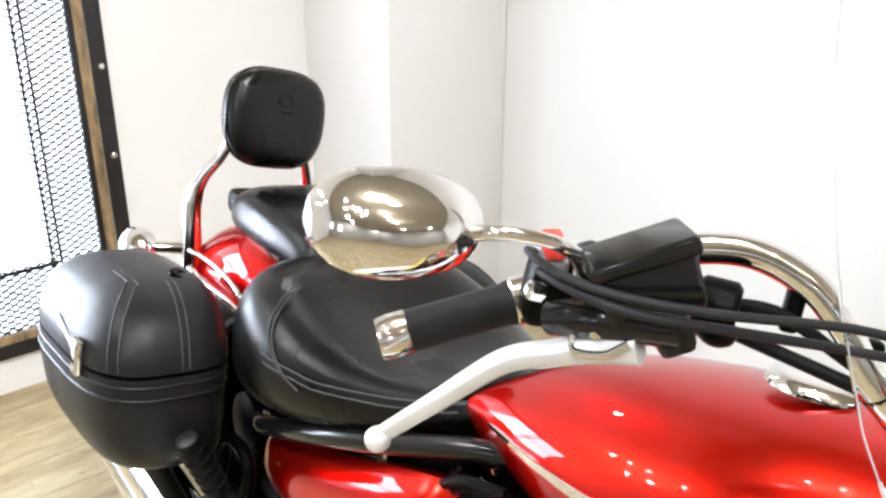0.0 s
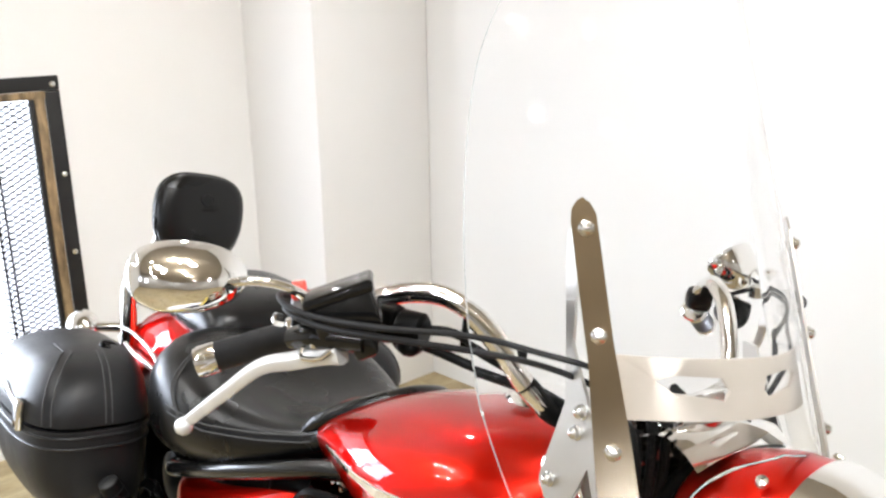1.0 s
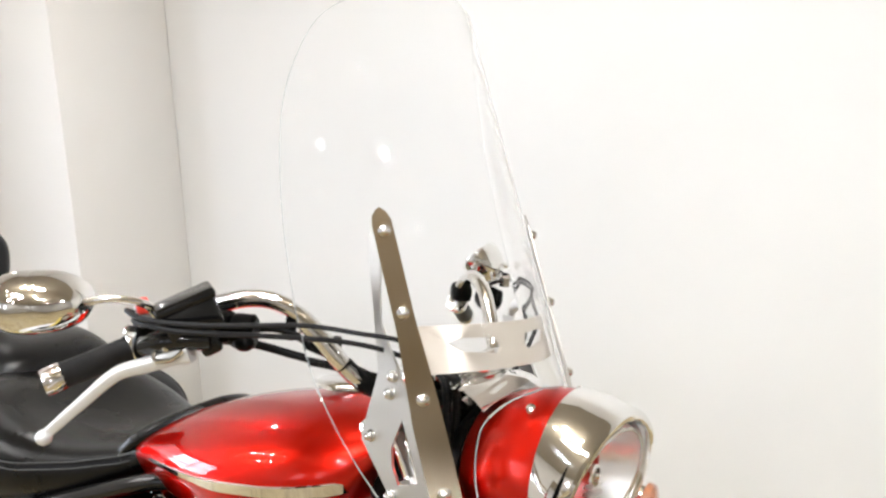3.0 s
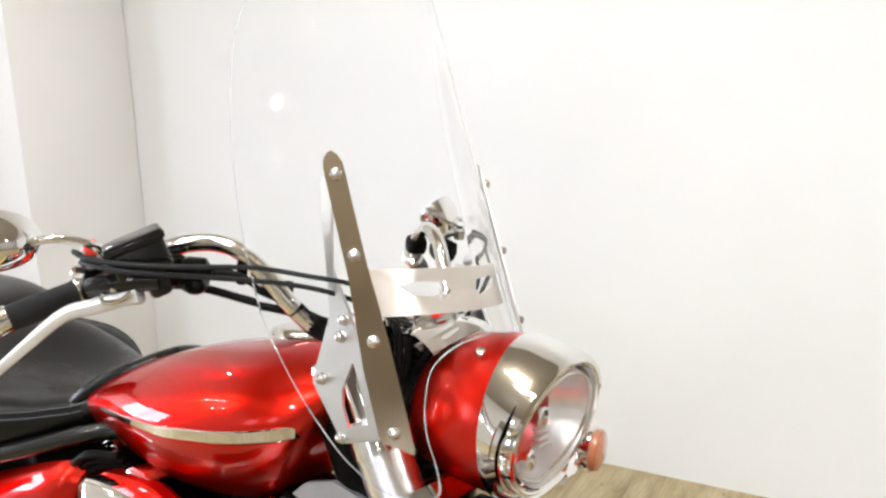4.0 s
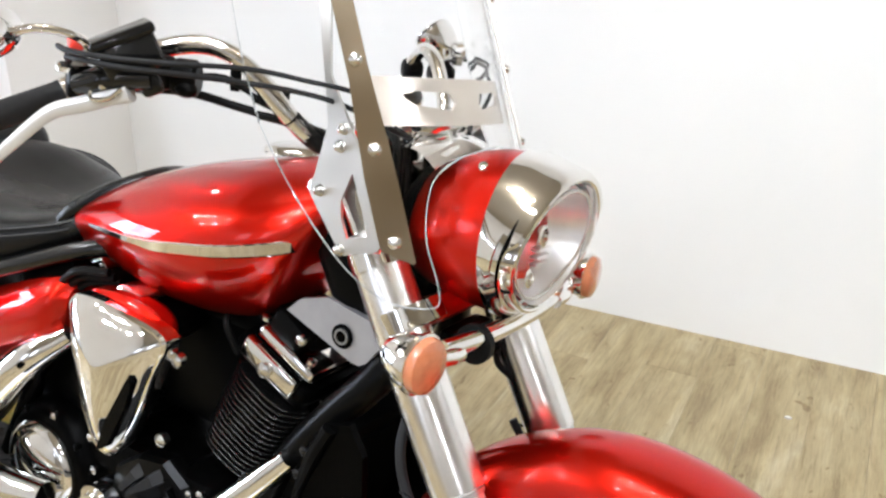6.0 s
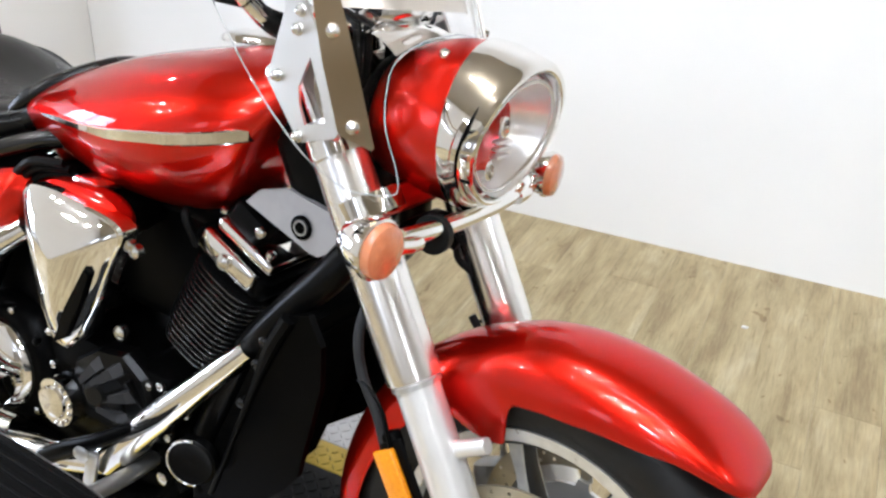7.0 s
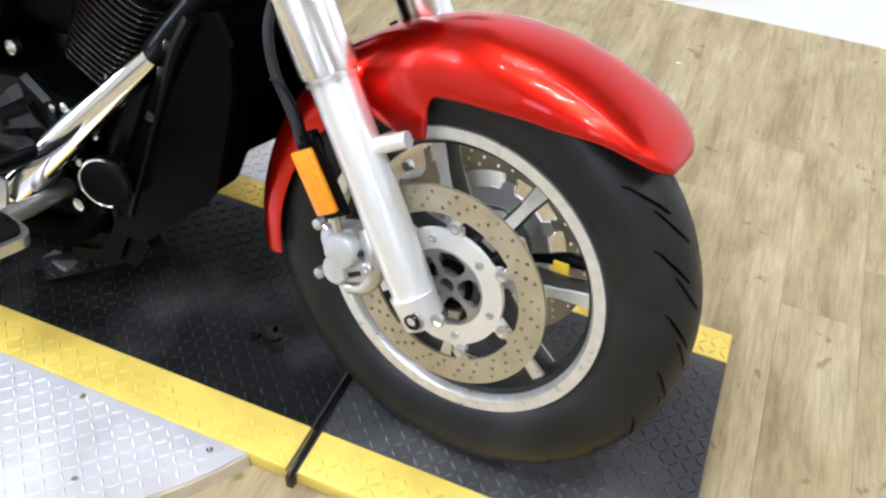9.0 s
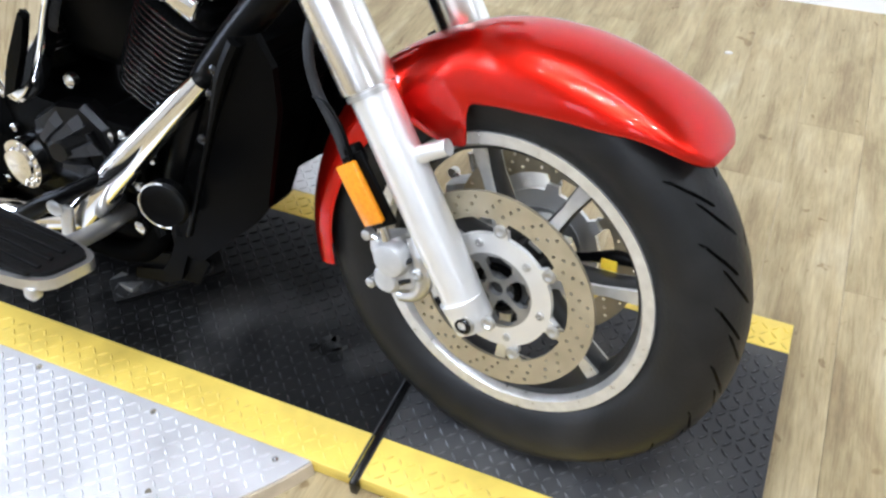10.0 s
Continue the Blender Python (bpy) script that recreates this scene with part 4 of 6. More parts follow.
UB = bpart("upper_fork_bracket", Geo().rbox((-0.436, 0, 0.918), (0.10, 0.28, 0.028), 0.012, pose(0, 0, 0, 0, -20, 0)), CHROME, "chrome upper fork bracket")
for s in (-1, 1):
    part("fork_cap", Geo().lathe([(0, 0.024), (0.012, 0.024), (0.016, 0.016), (0.018, 0.004)], (-0.417, s * 0.118, 0.930), -FD, 20), CHROME, UB)
    part("bar_riser", Geo().tube([(-0.448, s * 0.05, 0.91), (-0.456, s * 0.05, 0.945)], [0.022, 0.018], 20), CHROME, UB)
    part("riser_cap", Geo().rbox((-0.456, s * 0.05, 0.949), (0.05, 0.034, 0.036), 0.01), CHROME, UB)
bpart("meter_housing", Geo().lathe([(-0.02, 0.02), (-0.012, 0.05), (0.0, 0.058), (0.012, 0.058), (0.016, 0.05)], (-0.395, 0, 0.985), (-0.5, 0, 0.85), 36), CHROME, "chrome instrument housing")
for y0, z0 in ((-0.05, 0.99), (-0.03, 1.0), (0.02, 0.99), (-0.07, 0.97), (0.06, 0.97)):
    bpart("wire_loom", Geo().tube([(-0.44, y0, z0), (-0.395, y0 - 0.02, z0 - 0.01), (-0.378, y0 - 0.03, z0 - 0.06), (-0.385, y0 - 0.02, z0 - 0.12)], 0.006, 8), RUBBER)
bpart("chrome_dash", Geo().loft([[(-0.405 + 0.085 * f, y, 0.972 + 0.02 * math.sin(3.14 * f) - 0.5 * y * y * 4) for y in np.linspace(-0.085, 0.085, 12)] for f in np.linspace(0, 1, 8)], False, False), CHROME, "chrome cover above the headlight")
bpart("stay_cable", Geo().tube([(-0.360, 0.055, 0.652), (-0.329, 0.06, 0.682), (-0.276, 0.06, 0.692), (-0.262, 0.065, 0.662), (-0.232, 0.075, 0.640), (-0.213, 0.080, 0.605), (-0.204, 0.085, 0.56)], 0.0052, 8), RUBBER, "black cable down to the fender")
for cx, cz, turn_y in ((-0.350, 0.664, -40), (-0.312, 0.688, -10), (-0.276, 0.688, 20)):
    bpart("wire_connector", Geo().rbox((cx, 0.058, cz), (0.026, 0.016, 0.014), 0.004, pose(0, 0, 0, 0, turn_y, 0)), MATT)
bpart("branch_wire", Geo().tube([(-0.30, 0.05, 0.715), (-0.27, 0.058, 0.700), (-0.255, 0.07, 0.680), (-0.250, 0.085, 0.66)], 0.0036, 8), RUBBER)
bpart("junction_block", Geo().rbox((-0.29, 0.0, 0.725), (0.03, 0.1, 0.022), 0.006), MATT)
bpart("wire_harness", Geo().tube([(-0.27, -0.06, 0.735), (-0.272, 0.0, 0.722), (-0.275, 0.06, 0.718), (-0.265, 0.09, 0.705)], 0.009, 8), RUBBER)

# ---- windshield with polished side brackets ----
SHIELDM = BODY @ pose(-0.378, -0.186, 1.085, -2.0, 0, -4.6) @ pose(0.378, 0.158, -1.085)


def wpart(name, geo, mat, label="", **k):
    """A part of the windshield, turned with the fork."""
    ob = part(name, geo, mat, bike, label, **k)
    ob.matrix_local = SHIELDM
    return ob


def shield_x(y, z):
    return -0.352 - 0.480 * (z - 1.0) + 0.0775 - 3.32 * y * y


def windshield():
    g = Geo()
    t = 0.0045
    rows_lo = curve_rows([(0.818, 0.138, 0.156), (0.824, 0.124, 0.172), (0.85, 0.121, 0.193), (0.89, 0.123, 0.209), (0.93, 0.115, 0.220), (0.965, 0.098, 0.227), (0.99, 0.058, 0.231), (1.0, 0.0, 0.232)], 4)
    rows_hi = curve_rows([(1.0, 0.232), (1.07, 0.234), (1.16, 0.231), (1.25, 0.223), (1.33, 0.210), (1.40, 0.187), (1.45, 0.158), (1.485, 0.110), (1.50, 0.058), (1.505, 0.01)], 4)

    def sheet(rows):
        m = len(rows[0])
        n = len(g.v)
        k = len(rows)
        for off in (t / 2, -t / 2):
            for row in rows:
                for y, z in row:
                    g.v.append((shield_x(y, z) + off, y, z))
        for i in range(k - 1):
            for j in range(m - 1):
                a = n + i * m + j
                g.f.append((a, a + 1, a + m + 1, a + m))
                b = a + k * m
                g.f.append((b + m, b + m + 1, b + 1, b))
        return n, k, m

    def wall(idx, shift):
        for a, b in zip(idx, idx[1:]):
            g.f.append((a, b, b + shift, a + shift))

    for s in (-1, 1):
        rows = [[(s * (y0 + (y1 - y0) * u), z) for u in np.linspace(0, 1, 13)] for z, y0, y1 in rows_lo]
        n, k, m = sheet(rows)
        wall([n + i * m + m - 1 for i in range(k)], k * m)
        wall([n + i * m for i in range(k)], k * m)
        wall([n + j for j in range(m)], k * m)
    rows = [[(y1 * u, z) for u in np.linspace(-1, 1, 25)] for z, y1 in rows_hi]
    n, k, m = sheet(rows)
    wall([n + i * m for i in range(k)], k * m)
    wall([n + i * m + m - 1 for i in range(k)], k * m)
    wall([n + (k - 1) * m + j for j in range(m)], k * m)
    edge = [(z, y1) for z, y0, y1 in rows_lo[:-1]] + rows_hi
    inner = [(z, y0) for z, y0, y1 in rows_lo]
    loop = [(y, z) for z, y in inner[::-1]] + [(y, z) for z, y in edge]
    ob = wpart("windshield", g, CLEAR, "clear curved acrylic windshield", angle=40)
    for s in (-1, 1):
        part("shield_edge", Geo().tube([(shield_x(y, z), s * y, z) for y, z in loop], 0.0006, 6, 1), EDGE, ob, "polished acrylic edge")
    ob.visible_shadow = False
    return ob


windshield()


def bracket(side):
    put = lambda yy: (lambda u, v, w: (u, yy + w, v))
    mid = lambda v: -0.293 - 0.472 * (v - 0.87)
    on_shield = lambda u, v, w: (mid(v) + 0.010 + 0.7 * u + 0.7 * w, side * (0.158 - 0.7 * u + 0.7 * w), v)
    strip = [(-0.0145, 1.184), (-0.012, 1.195), (-0.006, 1.203), (0.0, 1.207), (0.007, 1.203), (0.012, 1.194), (0.0135, 1.08), (0.019, 0.99), (0.0205, 0.93), (0.021, 0.871), (0.017, 0.868),
             (-0.016, 0.879), (-0.019, 0.885), (-0.020, 0.957), (-0.0135, 1.06), (-0.0145, 1.15)]
    # near strip has the reflected tan in its colour, far strip none
    st = wpart("shield_strip", Geo().plate(strip, on_shield, 0.003), TANSTEEL if side < 0 else BRUSHED, "polished steel windshield strip", smooth=False)
    for z in (1.179, 1.085, 0.989, 0.890):
        part("dome_nut", Geo().lathe([(0, 0.0080), (0.0015, 0.0080), (0.0025, 0.0062), (0.007, 0.0058), (0.009, 0.0035), (0.010, 0.001)], on_shield(0, z, 0.0015), (0.7, side * 0.7, 0), 20), BOLT, st)
    tongue = [(-0.474, 1.165), (-0.467, 1.176), (-0.454, 1.172), (-0.437, 1.06)] if side < 0 else [(-0.446, 1.055), (-0.428, 1.055)]
    plate = tongue + [ (-0.37, 0.97), (-0.325, 0.875), (-0.332, 0.864), (-0.382, 0.846), (-0.392, 0.85), (-0.449, 0.908), (-0.449, 0.918),
             (-0.432, 1.0)] + ([(-0.447, 1.06), (-0.458, 1.10)] if side < 0 else [])
    hole = [(-0.384, 0.950), (-0.397, 0.912), (-0.393, 0.89), (-0.380, 0.868), (-0.349, 0.879), (-0.362, 0.91)]
    pl = wpart("mount_plate", Geo().plate(plate, put(side * 0.138), 0.004, [hole]), BRUSHED, "polished steel fork mount plate", smooth=False)
    for x, z in ((-0.433, 0.917), (-0.389, 0.852), (-0.405, 1.0), (-0.407, 0.978)):
        part("dome_nut", Geo().lathe([(0, 0.0080), (0.0015, 0.0080), (0.0025, 0.0062), (0.007, 0.0058), (0.009, 0.0035), (0.010, 0.001)], (x, side * 0.140, z), (0, side, 0), 18), BOLT, pl)
    for z, x in ((1.0, -0.40), (0.86, -0.372)):
        part("clamp_arm", Geo().tube([(x, side * 0.137, z), (x, side * 0.108, z - 0.01)], 0.01, 12), CHROME, pl)
    part("fork_band", Geo().lathe([(0, 0.0375), (0.0, 0.0415), (0.024, 0.0415), (0.024, 0.0375)], JOIN + FD * -0.33 + Vector((0, side * 0.092, 0)), FD, 32), CHROME, pl)
    return st


for side in (-1, 1):
    bracket(side)


def cross_brace():
    """Slotted sheet that joins the two strips, bowed forward."""
    g = Geo()
    put = lambda u, v, w: (-0.455 * (v - 1.03) - 0.372 + 0.05 * (1 - (u / 0.152) ** 2) + w, u, v)
    top = [(u, 1.067 + 0.006 * math.cos(u / 0.152 * 1.57)) for u in np.linspace(-0.152, 0.152, 23)]
    bot = [(u, 1.009 + 0.010 * math.cos(u / 0.152 * 1.57) ** 0.5) for u in np.linspace(0.1519, -0.1519, 23)]
    slots = []
    for s in (-1, 1):
        slots.append([(s * 0.026, 1.044), (s * 0.034, 1.056), (s * 0.086, 1.056), (s * 0.106, 1.050), (s * 0.088, 1.040), (s * 0.034, 1.036)])
    g.plate(top + bot, put, 0.003, slots)
    ob = wpart("cross_brace", g, BRACE, "slotted polished steel cross brace", smooth=False)
    return ob


cross_brace()

# ---- handlebar and controls ----
BARP = [(-0.757, -0.415, 0.955), (-0.715, -0.335, 0.995), (-0.675, -0.29, 1.030), (-0.635, -0.262, 1.058), (-0.59, -0.225, 1.072), (-0.548, -0.200, 1.060), (-0.517, -0.182, 1.030), (-0.492, -0.165, 0.996), (-0.472, -0.135, 0.966), (-0.460, -0.085, 0.950), (-0.456, 0.0, 0.947)]
SWING = pose(-0.42, 0, 0, 0, 0, -6.5) @ pose(0.42, 0, 0)
far_half = [tuple(SWING @ Vector(q)) for q in both(BARP[1:-2])[::-1]]
bar = bpart("handlebar", Geo().tube(BARP[1:] + far_half, 0.0118, 18, 6), CHROME, "chrome pullback handlebar")

part("bar_sleeve", Geo().tube(BARP[7:10], [0.0122, 0.0126, 0.0122], 14), RUBBER, bar, "black rubber sleeve round the bar")


def controls(side):
    """Grip, lever, switch box and mirror of one side; side -1 carries the brake reservoir."""
    k = -side

    def cpart(name, geo, mat, label="", **kw):
        ob = bpart(name, geo, mat, label, **kw)
        if side > 0:
            ob.matrix_local = BODY @ SWING
        return ob
    P = lambda x, y, z: (x, y * k, z)
    a, b = Vector(P(-0.757, -0.415, 0.955)), Vector(P(-0.708, -0.327, 0.997))
    d = (b - a).normalized()
    L = (b - a).length
    grip = cpart("grip", Geo().lathe([(0.012, 0.012), (0.012, 0.016), (0.018, 0.0170), (L - 0.012, 0.0170), (L - 0.008, 0.018), (L, 0.018), (L, 0.012)], a, d, 28), GRIPGREY, "black rubber grip with chrome ends")
    part("grip_end", Geo().lathe([(-0.006, 0.010), (-0.005, 0.0165), (0.0, 0.0178), (0.018, 0.0178), (0.020, 0.0165)], a, d, 28), CHROME, grip)
    part("grip_collar", Geo().lathe([(L - 0.006, 0.017), (L - 0.004, 0.0195), (L + 0.008, 0.0195), (L + 0.010, 0.017)], a, d, 28), CHROME, grip)
    # lever
    pts = [P(-0.690, -0.455, 0.913), P(-0.660, -0.432, 0.952), P(-0.632, -0.405, 0.990), P(-0.613, -0.380, 1.001), P(-0.600, -0.366, 1.008), P(-0.583, -0.357, 1.016), P(-0.566, -0.350, 1.022)]
    rings = []
    cur = spline(pts, 6)
    for i, p in enumerate(cur):
        f = i / (len(cur) - 1)
        dd = (cur[min(i + 1, len(cur) - 1)] - cur[max(i - 1, 0)]).normalized()
        s = dd.cross(Vector((0.3, 0, 1))).normalized()
        u = s.cross(dd)
        w, h = 0.0046 + 0.0044 * math.sin(min(1, f * 1.3) * 1.57), 0.0060 + 0.0050 * f
        flat = lambda v: math.copysign(abs(v) ** 0.55, v)
        rings.append([p + s * w * flat(math.cos(q)) + u * h * flat(math.sin(q)) for q in turn(20)])
    lever = cpart("lever", Geo().loft(rings), POLISHED, "pale alloy control lever")
    part("lever_ball", Geo().sphere(P(-0.690, -0.457, 0.910), 0.0098, 16), POLISHED, lever)
    # switch box and clamp
    sw = cpart("switch_box", Geo().rbox(P(-0.668, -0.287, 1.028), (0.05, 0.046, 0.048) if side < 0 else (0.040, 0.036, 0.036), 0.012, pose(0, 0, 0, 0, 0, k * 28)), MATT, "black switch box")
    if side < 0:
        part("clamp_block", Geo().rbox(P(-0.615, -0.272, 1.036), (0.046, 0.036, 0.04), 0.01, pose(0, 0, 0, 0, 0, k * 30)), MATT, sw)
    part("lever_pivot", Geo().lathe([(0, 0.011), (0.018, 0.011), (0.021, 0.007)], P(-0.598, -0.305, 1.022), (0, 0, 1), 18), MATT, sw)
    part("switch_cover", Geo().lathe([(-0.014, 0.02), (-0.01, 0.0225), (0.012, 0.0225), (0.016, 0.018)], P(-0.580, -0.258, 1.034), P(1, 0.6, 0), 18), MATT, sw)
    if side < 0:
        part("switch_pod", Geo().rbox((-0.676, -0.330, 1.022), (0.038, 0.036, 0.060), 0.010, pose(0, 0, 0, 0, 14, -28)), MATT, sw)
        part("switch_ridge", Geo().rbox((-0.660, -0.350, 1.050), (0.036, 0.020, 0.018), 0.005, pose(0, 0, 0, 0, 14, -28)), CASTGREY, sw, "worn grey switch top")
        part("stop_switch", Geo().rbox((-0.653, -0.357, 1.064), (0.026, 0.016, 0.014), 0.004, pose(0, 0, 0, 10, 12, -28)), REDBTN, sw, "red engine stop switch")
    m = pose(0, 0, 0, 10, -30, 32 * k)
    if side < 0:
        rc0 = Vector((-0.5815, -0.3425, 1.0645))
        e1, e3 = Vector((0.485, 0.76, 0.436)).normalized(), Vector((-0.23, -0.36, 0.90))
        e2 = e3.cross(e1).normalized()
        m = Matrix((e1, e2, e1.cross(e2))).transposed().to_4x4()
        res = cpart("brake_reservoir", Geo().rbox(rc0 - m.to_3x3() @ Vector((0, 0, 0.004)), (0.066, 0.044, 0.042), 0.006, m), LIDBLACK, "glossy black brake fluid reservoir")
        part("reservoir_lid", Geo().rbox(rc0 + m.to_3x3() @ Vector((0, 0, 0.0185)), (0.073, 0.050, 0.013), 0.0045, m), LIDBLACK, res, "flat glossy reservoir lid")
        part("master_body", Geo().tube([(-0.628, -0.372, 1.020), (-0.59, -0.362, 1.034), (-0.55, -0.335, 1.040)], [0.012, 0.015, 0.013], 14), LIDBLACK, res)
        part("perch_block", Geo().rbox((-0.560, -0.330, 1.034), (0.026, 0.026, 0.030), 0.007, m), LIDBLACK, res)
        part("bar_clamp", Geo().rbox((-0.612, -0.330, 1.040), (0.040, 0.030, 0.046), 0.008, m), MATT, res)
        part("lever_bracket", Geo().tube([(-0.604, -0.372, 1.022), (-0.598, -0.377, 1.010), (-0.578, -0.370, 1.014), (-0.566, -0.362, 1.026)], 0.0028, 8), BOLT, res, "bright lever return bracket")
        part("pivot_screw", Geo().lathe([(0, 0.006), (0.007, 0.006), (0.009, 0.003)], (-0.588, -0.368, 1.024), (0, -0.3, 1), 12), BOLT, res)
        part("banjo_bolt", Geo().lathe([(0, 0.007), (0.010, 0.007), (0.012, 0.004)], (-0.628, -0.385, 1.040), (-0.3, -1, 0.2), 6), BOLT, res)
    # mirror
    c = Vector(P(-0.6925, -0.465, 1.071)) if side < 0 else SWING.inverted() @ Vector((-0.628, 0.372, 1.084))
    ax = Vector((0.915, -0.388, -0.114)).normalized() if side < 0 else (SWING.inverted().to_3x3() @ Vector((0.68, 0.25, -0.68))).normalized()
    sd = ax.cross(Vector((0, 0, 1))).normalized()
    up = sd.cross(ax)
    rot = math.radians(-3) * k
    e1, e2 = sd * math.cos(rot) + up * math.sin(rot), up * math.cos(rot) - sd * math.sin(rot)
    ang = turn(44)

    def oval(s, off):
        out = []
        for q in ang:
            cy, cz = math.cos(q), math.sin(q)
            yy = 0.0605 * math.copysign(abs(cy) ** 0.86, cy)
            zz = 0.036 * math.copysign(abs(cz) ** 0.9, cz) * (1 + 0.10 * cy * k)
            out.append(c + e1 * yy * s + e2 * zz * s + ax * off)
        return out
    shell = cpart("mirror", Geo().loft([oval(s, o) for s, o in ((0.955, -0.014), (0.99, -0.013), (1.0, -0.009), (0.992, -0.002), (0.965, 0.006), (0.92, 0.0135), (0.85, 0.021), (0.76, 0.0275), (0.64, 0.033), (0.5, 0.0375), (0.34, 0.041), (0.17, 0.043), (0.03, 0.0435))], True), CHROME, "oval chrome rear-view mirror", angle=50)
    part("mirror_glass", Geo().loft([oval(0.94, -0.0165), oval(0.93, -0.018), oval(0.5, -0.018), oval(0.02, -0.018)], True), MIRRORGLASS, shell)
    part("mirror_stem", Geo().tube([c + ax * 0.012 - e1 * 0.0 + Vector((0, k * 0.04, -0.006)), P(-0.640, -0.425, 1.080), P(-0.620, -0.398, 1.080), P(-0.614, -0.374, 1.070), P(-0.618, -0.352, 1.048)], [0.0065, 0.0050, 0.0048, 0.0055, 0.007], 12), CHROME, shell)
    part("mirror_socket", Geo().sphere(c - e1 * 0.036 - e2 * 0.008 + ax * 0.024, 0.0105, 14, (0.7, 1.0, 0.55)), BLACK, shell, "dark ball socket")
    part("stem_nut", Geo().lathe([(0, 0.011), (0.016, 0.011), (0.018, 0.008)], P(-0.618, -0.353, 1.044), (0, -0.1, 1), 6), BOLT, shell)
    # cables to the steering head
    for path, r in (([(-0.672, -0.352, 1.050), (-0.655, -0.378, 1.060), (-0.618, -0.390, 1.060), (-0.572, -0.382, 1.060), (-0.527, -0.338, 1.060), (-0.480, -0.258, 1.060), (-0.44, -0.205, 1.052), (-0.395, -0.15, 1.04), (-0.36, -0.07, 1.0)], 0.0032),
                    ([(-0.665, -0.345, 1.034), (-0.640, -0.378, 1.050), (-0.598, -0.388, 1.053), (-0.556, -0.370, 1.051), (-0.512, -0.302, 1.047), (-0.465, -0.212, 1.038), (-0.42, -0.155, 1.024), (-0.37, -0.07, 0.985)], 0.0034),
                    ([(-0.66, -0.27, 1.008), (-0.605, -0.235, 1.012), (-0.55, -0.195, 1.0), (-0.50, -0.165, 0.99), (-0.45, -0.11, 0.972), (-0.41, -0.05, 0.95)], 0.0056),
                    ([(-0.60, -0.25, 1.03), (-0.56, -0.215, 1.035), (-0.52, -0.18, 1.012), (-0.485, -0.14, 0.985), (-0.45, -0.09, 0.96)], 0.0051)):
        if side > 0 and r > 0.005:
            continue
        cpart("control_cable", Geo().tube([P(*q) for q in path], r, 10), GRIPGREY if r < 0.005 else RUBBER)
    for y, z in () if side > 0 else ((-0.300, 1.022), (-0.268, 1.022)):
        cpart("switch_lump", Geo().sphere(P(-0.60 + (y + 0.3), y, z), 0.013, 12, (1.2, 1, 0.8)), MATT)
    for x, y, z in () if side > 0 else ((-0.555, -0.2, 1.04), (-0.505, -0.165, 1.01)):
        cpart("cable_clip", Geo().rbox(P(x, y, z), (0.014, 0.015, 0.040), 0.004, pose(0, 0, 0, 0, 0, k * 40)), MATT)


for side in (-1, 1):
    controls(side)

# ---- tank ----
def tank_ring(x, zt, zb, zm, w, wb, shear, n=56):
    out = []
    for a in turn(n):
        c, s = math.cos(a), math.sin(a)
        if s >= 0:
            y = w * math.copysign(abs(c) ** 0.94, c)
            z = zm + (zt - zm) * s
        else:
            y = (wb + (w - wb) * (1 - abs(s)) ** 0.7) * math.copysign(abs(c) ** 0.6, c)
            z = zm + (zm - zb) * -1 * abs(s) ** 0.9
        out.append((x + shear * (z - zm), y, z))
    return out


TANK = [(-1.062, 0.735, 0.70, 0.717, 0.02, 0.016, 0.0), (-1.055, 0.750, 0.680, 0.715, 0.06, 0.045, 0.0), (-1.03, 0.760, 0.668, 0.718, 0.095, 0.065, 0.0), (-0.98, 0.782, 0.655, 0.728, 0.122, 0.08, 0.0),
        (-0.90, 0.817, 0.645, 0.745, 0.147, 0.10, 0.0), (-0.80, 0.857, 0.633, 0.760, 0.172, 0.122, 0.05), (-0.70, 0.888, 0.634, 0.778, 0.185, 0.128, 0.12),
        (-0.61, 0.915, 0.645, 0.795, 0.183, 0.124, 0.25), (-0.55, 0.919, 0.662, 0.805, 0.170, 0.112, 0.36), (-0.508, 0.914, 0.69, 0.812, 0.150, 0.098, 0.46), (-0.486, 0.904, 0.72, 0.82, 0.122, 0.08, 0.5), (-0.476, 0.885, 0.765, 0.825, 0.08, 0.055, 0.5)]
tank = bpart("fuel_tank", Geo().loft([tank_ring(*r) for r in curve_rows(TANK, 5)]), RED, "candy red teardrop fuel tank", angle=60)
TK = np.array(TANK)


def tank_side(x, z, side, out=0.0):
    """A point on the tank's flank."""
    zt, zb, zm, w, wb = (float(np.interp(x, TK[:, 0], TK[:, k])) for k in (1, 2, 3, 4, 5))
    if z >= zm:
        s = (z - zm) / (zt - zm)
        c = math.sqrt(max(0, 1 - s * s))
        y = w * c ** 0.94
    else:
        s = ((zm - z) / (zm - zb)) ** (1 / 0.9)
        c = math.sqrt(max(0, 1 - s * s))
        y = (wb + (w - wb) * (1 - s) ** 0.7) * c ** 0.6
    return Vector((x, side * (y + out), z))


